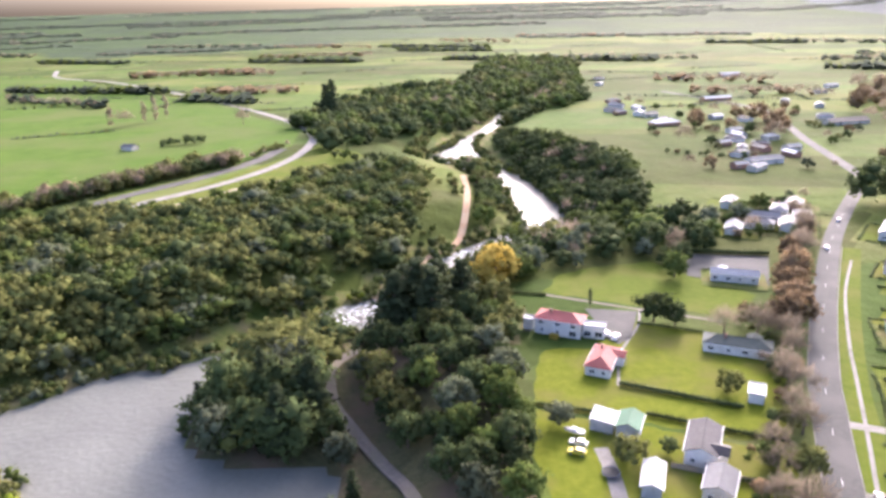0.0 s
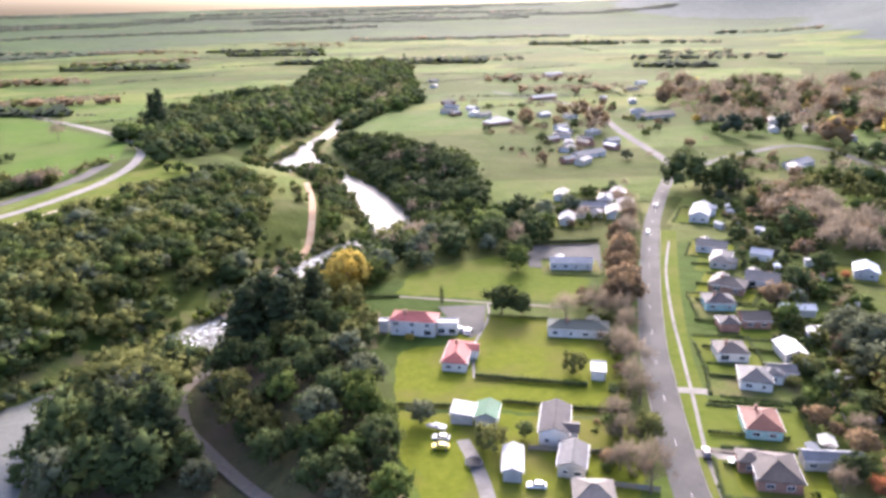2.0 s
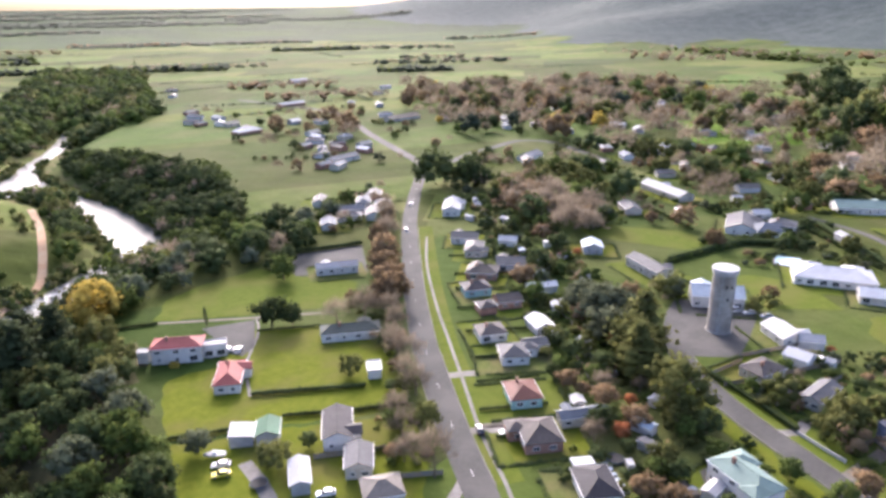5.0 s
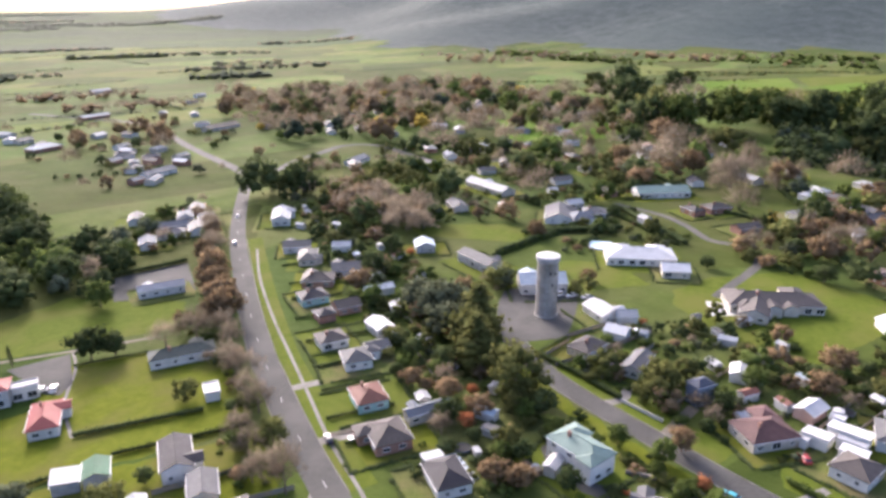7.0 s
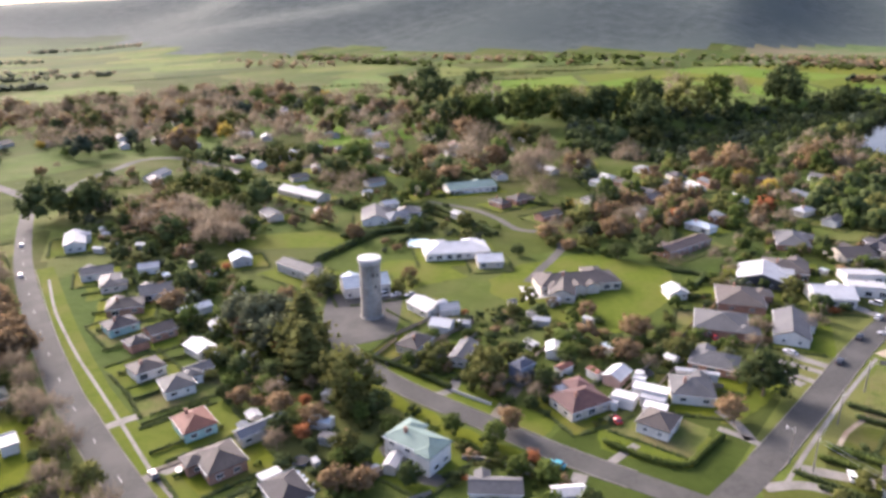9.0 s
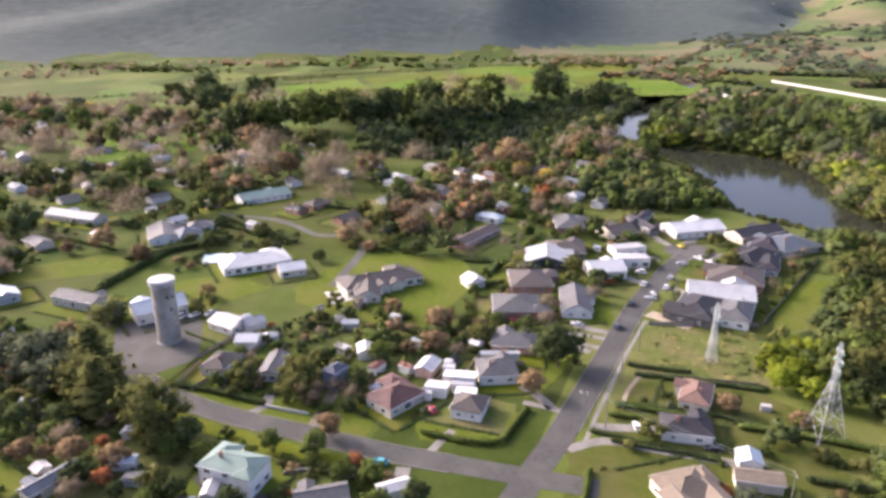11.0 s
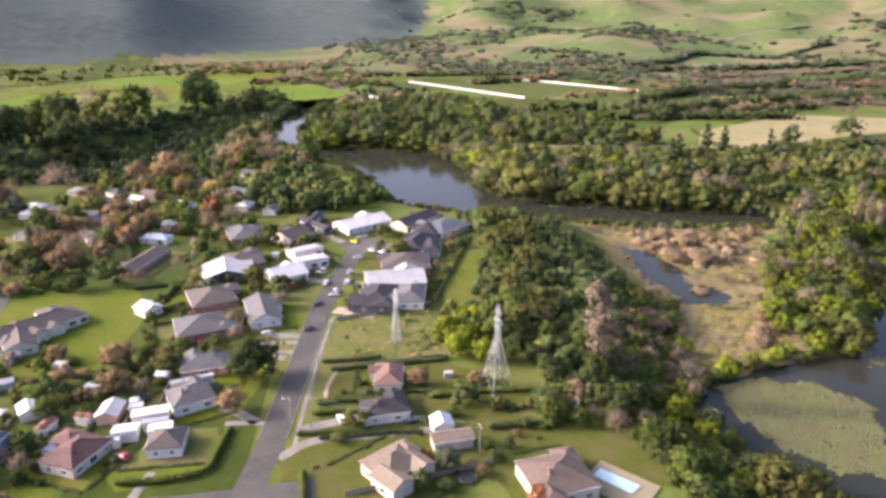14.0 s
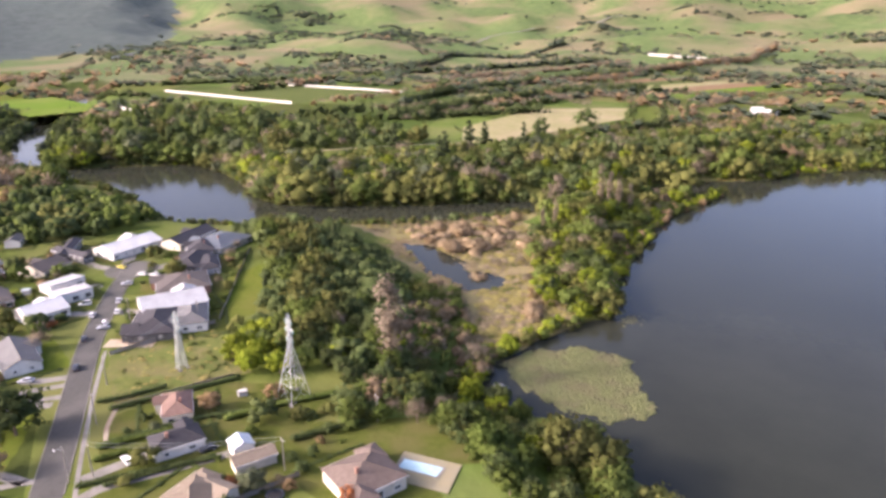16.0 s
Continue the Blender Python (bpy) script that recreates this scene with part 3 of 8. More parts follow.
_, verge = sides(smooth_line(MAIN[1:8], 5.0), 7.6)
ribbon("verge", verge[::3], 6.6, "lawn_deep", "green mown verge between road and path", "verge", lift=0.03, thick=0.08)
footpath([(74.9, 85), (81.5, 98.6), (88.9, 118.2), (98.9, 139.6), (111.9, 167.6), (121.9, 189.2), (140.8, 225.6), (160.8, 257.6)], 0.95)
footpath([(153, 104), (150, 94), (146.5, 84), (141, 62)], 1.2)
footpath([(147, -10.5), (168, -16), (196, -24), (226, -33.5)], 1.1)
footpath([(140, 26), (150, 22)], 2.2)


def drive(pts, width=2.8, mat="concrete", label="concrete driveway to a house"):
    ribbon("driveway", pts, width, mat, label, "driveway", lift=0.04, thick=0.1, step=3)


drive([(34, 105), (36, 120), (36.5, 132), (36, 140)], 3.4)
drive([(78, 108), (66, 100), (58, 98)], 2.6)
drive([(94, 148), (102, 145), (106, 143)], 3.0)
drive([(84, 122), (94, 117), (101, 114)], 3.0)
drive([(36, 232), (50, 225), (66, 217), (90, 206)], 1.5, "lane", "worn path along the field edge")
flat("forecourt", [(48, 219), (65, 215.5), (58, 196), (53, 192), (49.5, 197), (50, 205)], "asphalt", 0.052, "grey sealed car park behind the white building", "yard", thick=0.1)
drive([(128, 74), (122, 76), (116, 62), (118, 57)], 4.6, "asphalt", "sealed drive round the mint-roofed house")
drive([(144, 58), (152, 58), (163, 58)], 3.2, "lane", "brown drive between gardens")
drive([(148, 78), (154, 74), (160, 76)], 2.8)
drive([(133, 31), (127, 31), (122, 33)], 3.6)
drive([(164, -3), (170, 1), (175, 6)], 3.0)
drive([(199, -14), (203, -6), (207, 4), (207, 14)], 3.2)
drive([(214, -20), (216, -14), (219, -9)], 3.4)
drive([(146, -7), (151, -16), (149, -30), (147, -42), (146, -52)], 3.0, "concrete", "long pale concrete shared driveway")
drive([(157, -14), (158, -24), (158, -29)], 3.4, "concrete")
drive([(232, -35), (226, -43), (222, -48)], 6.0, "gravel", "pale gravel drive of a new house")
drive([(262, -36), (266, -30), (268, -26)], 4.5)
drive([(258, -44), (252, -52), (250, -56)], 5.0)
drive([(298, -66), (300, -78), (304, -84)], 6.0)
drive([(308, -54), (318, -48), (328, -46)], 4.0)
drive([(312, -60), (322, -64), (326, -66)], 5.0)
drive([(290, -46), (294, -38)], 4.0)
drive([(209, -19.5), (211, -12), (212, -7)], 2.6)
drive([(202, -17.5), (204, -12), (205, -7)], 2.6)
drive([(163, -5.5), (165, 0), (166, 5)], 2.2)
drive([(90, 121), (95, 118.5), (99, 116.5)], 2.0, "lane", "brown drive beside the taupe-roofed house")
drive([(186, -28), (178, -24), (170, -22)], 1.2, "gravel", "worn path along the fence")


def lawn(pts, mat, label, z=0.02):
    p = np.array(pts + pts[:1], float)
    out = []
    for a, b in zip(p, p[1:]):
        n = max(1, int(np.hypot(*(b - a)) / 2.5))
        out += [a + (b - a) * k / n for k in range(n)]
    out = np.array(out)
    out += np.column_stack([wobble(out, 3.0, 1), wobble(out, 3.0, 4)]) * 0.9
    pts = [tuple(q) for q in out]
    flat("lawn", pts, mat, z, label, "lawn", thick=0.05)


lawn([(23, 159), (43, 151.5), (80, 138.5), (90, 158), (96, 176), (82, 198), (63, 206), (52, 210), (46, 190), (30, 190), (26, 180)], "lawn", "bright mown lawn round the red-roofed buildings")
lawn([(23, 157), (46, 149), (80, 136), (72, 116), (60, 100), (36, 106), (22, 122), (20, 140)], "lawn", "sunlit back lawns of the village houses")
# deeper green than the lawns nearby, so the colour carries this field's shade
lawn([(36, 234), (68, 219), (98, 208), (110, 226), (94, 245), (82, 262), (60, 258), (44, 250)], "lawn_deep", "open grass field below the trees", 0.018)
lawn([(205, 42), (208, 66), (224, 92), (236, 98), (258, 92), (284, 72), (276, 36), (253, 28)], "lawn_deep", "deep green lawn round the large house")
lawn([(214, 122), (236, 106), (246, 128), (240, 144), (226, 150)], "lawn_deep", "grassy slope below the white house")
lawn([(152, 150), (160, 143), (166, 158), (158, 166)], "lawn_deep", "green back garden lawn")
lawn([(222, 215), (246, 170), (262, 176), (262, 196), (245, 216), (234, 240)], "lawn_deep", "green field behind the sheds")
lawn([(222, -33), (228, -68), (204, -76), (184, -66), (186, -28)], "rough_grass", "overgrown empty section", 0.016)
lawn([(183, -28), (181, -60), (170, -72), (150, -80), (143, -58), (150, -18), (168, -20)], "lawn_dimmed", "grass sections below the pylon", 0.014)
lawn([(150, -6), (132, -8), (112, 2), (112, -30), (128, -60), (104, -96), (128, -100), (146, -70), (148, -30)], "lawn_dimmed", "green gardens beside the shared drive", 0.012)
lawn([(144, 30), (144, 10), (160, 4), (166, 26), (152, 32)], "lawn_deep", "hedged front lawn at the corner", 0.015)
lawn([(190, 10), (168, 4), (176, -2), (196, -10), (205, -5)], "lawn_deep", "green verge lawn", 0.013)
lawn([(262, -78), (240, -76), (224, -74), (226, -84), (252, -98), (276, -108)], "lawn_deep", "narrow green lawns behind the new houses", 0.015)
lawn([(150, 103), (144, 86), (138, 64), (134, 40), (128, 40), (132, 62), (140, 90), (147, 106)], "lawn", "grass verge of the street", 0.03)
lawn([(158, 104), (152, 86), (147, 68), (143, 44), (152, 42), (157, 70), (162, 100)], "lawn_deep", "grass verge before the hedge", 0.03)
drive([(240, 83.4), (256.7, 83.4), (271.3, 83.1), (287.2, 84.5), (298, 92), (303, 101), (303, 112), (316, 128), (326, 147), (330, 175)], 3.8, "asphalt", "grey drive curving up to the large house")
flat("terrace", [(234.1, 84.8), (223.2, 77.8), (230.1, 69.8), (231.3, 61), (238, 64.9), (237.8, 74.8)], "paving", 0.06, "white paved terrace before the large house", "terrace", thick=0.1)
flat("forecourt", [(100, 270), (131, 264), (118, 234), (92, 246)], "asphalt", 0.05, "grey asphalt court by the clubhouse", "court", thick=0.1)

# broad fields
flat("field", [(-1400, 900), (-700, 1240), (-545, 1120), (-230, 760), (-160, 660), (-118, 590), (-112, 530), (-140, 470), (-190, 420), (-260, 350), (-420, 280), (-900, 330)], "paddock_north", 0.05, "broad bright green paddock", "field", thick=0.1)
flat("field", [(-128, 448), (-102, 500), (-92, 530), (-60, 500), (-45, 466), (-80, 440), (-134, 366), (-172, 352), (-165, 366)], "lawn_deep", 0.03, "sunlit grass bank beside the road", "field", thick=0.1)
flat("field", [(536, -422), (473, -371), (446, -378), (461, -474), (474, -584), (530, -660), (590, -574)], "hay", 0.1, "pale dry hay field", "field", thick=0.1)
flat("field", [(1080, -300), (815, -375), (845, -545), (1045, -475)], "orchard", 0.1, "dark green orchard block", "field", thick=0.1)
flat("field", [(440, 330), (520, 260), (580, 300), (520, 400)], "paddock_bright", 0.02, "green paddock behind the trees", "field", thick=0.1)
for i, (mat, label) in enumerate((("paddock_bright", "green crop strip"), ("ploughed", "brown ploughed strip"), ("hay", "pale stubble strip"), ("orchard", "dark green orchard strip"), ("ploughed", "brown ploughed strip"))):
    flat("field", [(560 + 44 * i, -800 - 22 * i), (604 + 44 * i - 3, -822 - 22 * i), (560 + 44 * i, -1150 - 20 * i), (516 + 44 * i, -1130 - 20 * i)], mat, 0.08, label + " across the lake", "field", thick=0.1)
for x, y, w, d, r, mat, label in ((700, -480, 150, 90, 20, "orchard", "dark orchard block"), (760, -640, 170, 100, 18, "hay", "pale tan stubble field"), (640, -720, 120, 110, 25, "rough_grass", "rough tan pasture"), (900, -680, 160, 110, 18, "rough_grass", "tan winter orchard"), (980, -860, 220, 120, 20, "hay", "pale tan field"), (760, -900, 160, 120, 24, "orchard", "dark orchard block"), (1000, -120, 200, 90, 10, "paddock_bright", "bright paddock by the river"), (420, -900, 120, 100, 30, "rough_grass", "tan winter orchard"), (620, -250 - 40, 90, 60, 20, "rough_grass", "tan clearing above the bank")):
    c_, s_ = math.cos(radians(r)), math.sin(radians(r))
    flat("field", [(x + c_ * a - s_ * b, y + s_ * a + c_ * b) for a, b in ((-w / 2, -d / 2), (w / 2, -d / 2), (w / 2, d / 2), (-w / 2, d / 2))], mat, 0.06, label + " across the river", "field", thick=0.1)
for i in range(5):
    flat("field", [(840 + 120 * i, 330 - 60 * i), (950 + 120 * i, 290 - 60 * i), (900 + 110 * i, 110 - 60 * i), (800 + 110 * i, 160 - 60 * i)], "paddock_bright" if i % 2 else "lawn", 0.08, "bright green paddock below the hills", "field", thick=0.1)

for pts, mat, label in (([(690, 292), (962, 402), (1084, 322), (790, 196)], "paddock_bright", "bright green paddock"), ([(802, 184), (1092, 312), (1232, 212), (892, 76)], "lawn_deep", "grazed green paddock"), ([(902, 64), (1242, 202), (1384, 100), (1000, -26)], "paddock_bright", "bright green paddock"), ([(1012, -36), (1392, 90), (1444, -120), (1064, -116)], "lawn_deep", "grazed green paddock")):
    flat("field", pts, mat, 0.03, label + " beyond the gorge", "field", thick=0.1)

ribbon("road", [(1771, -1228), (1843, -1620), (1782, -2129)], 12, "concrete", "pale far road below the hills", "road", lift=1.0, step=60)

# ---- trees ----
rng = np.random.default_rng(7)


def leaves(centres, radii, per, size, jitter=0.7, flatten=1.0, long=1.0):
    """Small leaf sprays (triangles) over the skins of many clumps; returns corners and normals of shape (n, 6, 3)."""
    k = np.repeat(np.arange(len(centres)), per)
    n = rng.normal(size=(len(k), 3))
    n /= np.linalg.norm(n, axis=1)[:, None]
    n[:, 2] = np.abs(n[:, 2]) * np.where(rng.random(len(k)) < 0.78, 1, -1)
    at = centres[k] + n * radii[k, None] * rng.uniform(0.66, 1.42, (len(k), 1)) * (1, 1, flatten)
    face = n + jitter * rng.normal(size=n.shape)
    face /= np.linalg.norm(face, axis=1)[:, None]
    u = np.cross(face, rng.normal(size=n.shape))
    u /= np.linalg.norm(u, axis=1)[:, None]
    v = np.cross(face, u)
    s = size * rng.uniform(0.6, 1.4, (len(k), 1))
    lean = n + 0.3 * face
    return np.stack([at + u * s * long, at - 0.6 * u * s * long + 0.8 * v * s, at - 0.6 * u * s * long - 0.8 * v * s, lean, lean, lean], 1)


ICO = [(0, 0, 1)] + [(0.894 * math.cos(1.2566 * i), 0.894 * math.sin(1.2566 * i), 0.447) for i in range(5)] + [(0.894 * math.cos(1.2566 * i + 0.628), 0.894 * math.sin(1.2566 * i + 0.628), -0.447) for i in range(5)] + [(0, 0, -1)]
ICO = np.array(ICO)
ICO_F = []
for i in range(5):
    j = (i + 1) % 5
    ICO_F += [(0, 1 + i, 1 + j), (1 + i, 6 + i, 1 + j), (1 + j, 6 + i, 6 + j), (6 + i, 11, 6 + j)]
ICO_F = np.array(ICO_F)


OCT = np.array([(1, 0, 0), (-1, 0, 0), (0, 1, 0), (0, -1, 0), (0, 0, 1), (0, 0, -1)], float)
OCT_F = np.array([(0, 2, 4), (2, 1, 4), (1, 3, 4), (3, 0, 4), (2, 0, 5), (1, 2, 5), (3, 1, 5), (0, 3, 5)])


def cores(centres, radii, flatten=1.0, coarse=False):
    """Uneven dense masses inside the clumps."""
    out = []
    for c, r in zip(centres, radii):
        if coarse:
            out.append(np.concatenate([(OCT * r * rng.uniform(0.9, 1.25, (6, 1)) * (1, 1, flatten) + c)[OCT_F], OCT[OCT_F]], 1))
            continue
        v = ICO * r * rng.uniform(0.66, 1.18, (12, 1)) * (1, 1, flatten) + c
        out.append(np.concatenate([v[ICO_F], ICO[ICO_F]], 1))
    return np.concatenate(out)


def clumps(c, r, detail, size, jitter=0.75, flatten=1.0):
    if 20 < detail <= 70:
        return cores(c, r, flatten, True)
    if detail < 260:
        return np.concatenate([cores(c, r * 0.84, flatten, True), leaves(c, r, max(1, (detail - 8 * len(c)) // len(c)), size, jitter, flatten)])
    per = max(0, (detail - 20 * len(c)) // len(c))
    body = cores(c, r * (0.68 if per > 12 else 0.86 if per > 6 else 0.97), flatten)
    return np.concatenate([body, leaves(c, r, per, size, jitter, flatten)]) if per else body


def crown_shape(kind, detail):
    """Leaf sprays of one tree of height 1, standing on z = 0."""
    m = 24 if detail > 900 else 16 if detail > 600 else 11 if detail >= 260 else 8 if detail > 150 else 5 if detail > 60 else 3 if detail > 20 else 1
    if kind == "conifer":
        m = int(m * 1.4)
        h = np.linspace(0.12, 0.95, m) + rng.uniform(-0.02, 0.02, m)
        a = np.arange(m) * 2.4
        r = 0.17 * (1 - h) ** 0.8 * rng.uniform(0.5, 1.1, m)
        c = np.stack([r * np.cos(a), r * np.sin(a), h], 1)
        return clumps(c, 0.035 + (0.14 if m > 8 else 0.19) * (1 - h), detail, 0.034, 0.6, 0.75)
    if kind == "column":
        h = rng.uniform(0.12, 0.98, 30)
        a = rng.uniform(0, 6.28, 30)
        r = 0.055 * np.sin(np.clip(h, 0.05, 1) * 2.6)
        c = np.stack([r * np.cos(a), r * np.sin(a), h], 1)
        return leaves(c, np.full(30, 0.055), detail // 30 + 1, 0.5 / math.sqrt(detail), 0.9, 1.6, 1.4)
    if kind == "bare":
        n = detail
        d = rng.normal(size=(n, 3))
        d /= np.linalg.norm(d, axis=1)[:, None]
        d[:, 2] = np.abs(d[:, 2]) * 1.1 - 0.25
        q = rng.uniform(0.35, 1.0, (n, 1)) ** 0.6
        lobes = 1 + 0.3 * np.sin(5 * np.arctan2(d[:, 1], d[:, 0]) + 4 * d[:, 2])[:, None]
        at = np.array([0, 0, 0.5]) + d * q * lobes * (0.4, 0.4, 0.46)
        w = d + (0, 0, 0.5) + 0.5 * rng.normal(size=d.shape)
        w /= np.linalg.norm(w, axis=1)[:, None]
        s = np.cross(w, rng.normal(size=d.shape))
        s /= np.linalg.norm(s, axis=1)[:, None]
        l, t = 0.09 * rng.uniform(0.6, 1.4, (n, 1)), (0.17 if n > 450 else 0.3) / math.sqrt(n)
        lean = d + 0.5 * np.cross(w, s)
        return np.stack([at - w * l * 0.5 + s * t, at - w * l * 0.5 - s * t, at + w * l, lean, lean, lean], 1)
    if kind in ("bush", "tuft"):
        a = np.arange(m) * 2.4
        r = rng.uniform(0.1, 0.42, m)
        c = np.stack([r * np.cos(a), r * np.sin(a), rng.uniform(0.25, 0.66, m)], 1)
        return clumps(c, rng.uniform(0.22, 0.34, m) * (1.25 if m < 6 else 1), detail, 0.07)
    if m == 1:
        return cores(np.array([[0, 0, 0.5]]), np.array([0.48]))
    # clumps spread evenly over a dome, larger where there are few of them
    k = (np.arange(m) + 0.5) / m
    up = 1 - 1.8 * k
    a = np.arange(m) * 2.4 + rng.uniform(-0.4, 0.4, m)
    wide = 0.34 if kind == "broad" else 0.44
    side = np.sqrt(np.maximum(1 - up ** 2, 0))
    reach = rng.uniform(0.62, 1.15, m)
    c = np.stack([wide * side * reach * np.cos(a), wide * side * reach * np.sin(a), 0.48 + 0.35 * up * reach], 1)
    r = rng.uniform(0.7, 1.35, m) * (0.125 if m > 20 else 0.15 if m > 12 else 0.175 if m > 10 else 0.2 if m > 6 else 0.27 if m > 4 else 0.33 if m > 1 else 0.46)
    return clumps(c, r, detail, 0.046 if m > 12 else 0.06)


# kind: shape, leaf colour, label
KINDS = {
    "dark": ("broad", "leaf_dark", "dark green native broadleaf tree with rounded crown"),
    "mid": ("broad", "leaf_mid", "mid-green leafy tree with clumped crown"),
    "light": ("broad", "leaf_light", "yellow-green leafy tree in sunlight"),
    "grey": ("broad", "leaf_grey", "grey-green feathery tree with pale leaf clumps"),
    "olive": ("wide", "leaf_olive", "broad olive-green tree with spreading crown"),
    "pine": ("conifer", "leaf_pine", "tall dark pine with ragged conical crown"),
    "autumn": ("broad", "leaf_autumn", "orange-brown autumn tree thinning its leaves"),
    "rust": ("broad", "leaf_rust", "rust-red autumn garden tree"),
    "yellow": ("broad", "leaf_yellow", "golden yellow autumn tree"),
    "bare": ("bare", "twig", "leafless tree with a haze of brown twigs"),
    "poplar": ("column", "twig", "tall leafless columnar poplar"),
    "cypress": ("column", "leaf_dark", "narrow dark green cypress beside a path"),
}
KINDS["tan"] = ("bush", "leaf_tan", "rounded tan shrub losing its leaves")
KINDS["conifer"] = ("conifer", "leaf_olive", "broad olive-green conifer with drooping limbs")
KINDS["far"] = ("broad", "leaf_far", "far grey-green trees of the plain")
KINDS["reed"] = ("tuft", "reed", "rusty brown reeds")
KINDS["gold"] = ("tuft", "reed_gold", "golden reeds")
SHAPES, PROTO = {}, {}


def sprays(kind, detail, i):
    key = (KINDS[kind][0], detail, i)
    if key not in SHAPES:
        s = crown_shape(KINDS[kind][0], detail)
        # the crown as a whole rounds the light over its clumps
        out = s[:, :3].mean(1) - (0, 0, 0.38)
        out /= np.maximum(np.linalg.norm(out, axis=1)[:, None], 1e-6)
        s[:, 3:] = 0.6 * s[:, 3:] + 0.45 * out[:, None]
        if detail <= 70 or KINDS[kind][0] == "tuft":
            s[:, 3:] = 0.3 * s[:, 3:] + (0, 0, 0.8)
        SHAPES[key] = s
    return SHAPES[key]


def trunk_data(kind):
    bm = bmesh.new()
    tall = 0.9 if KINDS[kind][0] in ("conifer", "column") else 0.5
    cone(bm, 0.026, 0.010, 0, tall, 7)
    for i in range(5):
        a = i * 1.256 + 0.4
        z = tall * (0.5 + 0.1 * i)
        reach = 0.08 if tall > 0.6 else 0.2
        bar(bm, (0, 0, z), (reach * math.cos(a), reach * math.sin(a), z + 0.18 * (1.3 - tall)), 0.007)
    return data("trunk", bm, "bark")


def tree(kind, x, y, h, group="garden trees", name="tree", wide=1.0):
    """One tree with trunk and crown; alike trees share their meshes."""
    i = int(rng.integers(0, 3))
    m = Matrix.Translation((x, y, land_at(x, y) - 0.1)) @ Matrix.Rotation(rng.uniform(0, 6.28), 4, "Z") @ Matrix.Diagonal((h * wide, h * wide, h, 1))
    if (kind, i) not in PROTO:
        root = new(name)
        root.matrix_basis = m
        tagged(root, KINDS[kind][2], "tree", group)
        s = sprays(kind, 1150 if KINDS[kind][0] != "bare" else 900, i)
        shared("trunk", trunk_data(kind), root)
        shared("crown", leaf_mesh("crown", s, KINDS[kind][1]), root)
        PROTO[kind, i] = (root, m.to_scale())
        return root
    root, sc = PROTO[kind, i]
    made = copy_thing(root, m @ Matrix.Diagonal((1 / sc.x, 1 / sc.y, 1 / sc.z, 1)))
    made["group"] = group
    return made


def spots(poly, gap, keep=1.0, clear=2.0):
    """Jittered grid of places inside an outline, off the water and the cleared lines."""
    poly = np.array(poly, float)
    lo, hi = poly.min(0), poly.max(0)
    g = np.stack(np.meshgrid(np.arange(lo[0], hi[0], gap), np.arange(lo[1], hi[1], gap)), -1).reshape(-1, 2)
    g = g + rng.uniform(-0.45, 0.45, g.shape) * gap
    g = g[rng.random(len(g)) < keep]
    g = g[inside(g, poly)]
    if len(g):
        g = g[shore(g) > clear]
    for line, w in CLEARED:
        if len(g):
            g = g[to_line(g, line) > w]
    return g


# kept free of trees: tracks, roads, clearings, pool, and gaps opened towards the camera
CLEARED = [(np.array([(492.0, -236.0), (470.0, -300.0), (448.0, -366.0)]), 19.0), (np.array([(-83.0, 212.0), (-75.0, 227.0)]), 7.0), (np.array([(-54.0, 266.0), (-35.0, 271.0)]), 5.0), (np.array([(121.0, -80.0), (104.0, -83.0)]), 9.0), (np.array([(20.0, 252.0), (16.0, 226.0)]), 6.5), (smooth_line([(-2, 112), (-6, 124), (-10, 138), (-22, 158), (-32, 173), (-34, 190), (-28, 206)]), 5.6), (np.array([(-41.0, 252.0), (-20.0, 222.0), (-18.0, 200.0)]), 5.0), (np.array([(-32.0, 240.0), (-28.0, 205.0)]), 5.0), (smooth_line([(-40, 258), (-22, 277), (-6, 306), (6, 322), (12, 350), (15, 392), (14, 436)]), 4.5)]
for line, w in ((MAIN, 6.0), (MAIN_FAR, 6.0), (BRANCH, 5.5), (STREET, 6.0), (CLOSE, 6.5)):
    CLEARED.append((smooth_line(line), w))


def grove(poly, gap, mix, hs, group, keep=1.0, clear=2.0):
    """Trees one by one over an outline. mix: kinds and their shares."""
    kinds, share = list(mix), np.array(list(mix.values()), float)
    for x, y in spots(poly, gap, keep, clear):
        tree(str(rng.choice(kinds, p=share / share.sum())), float(x), float(y), float(rng.uniform(*hs)), group)


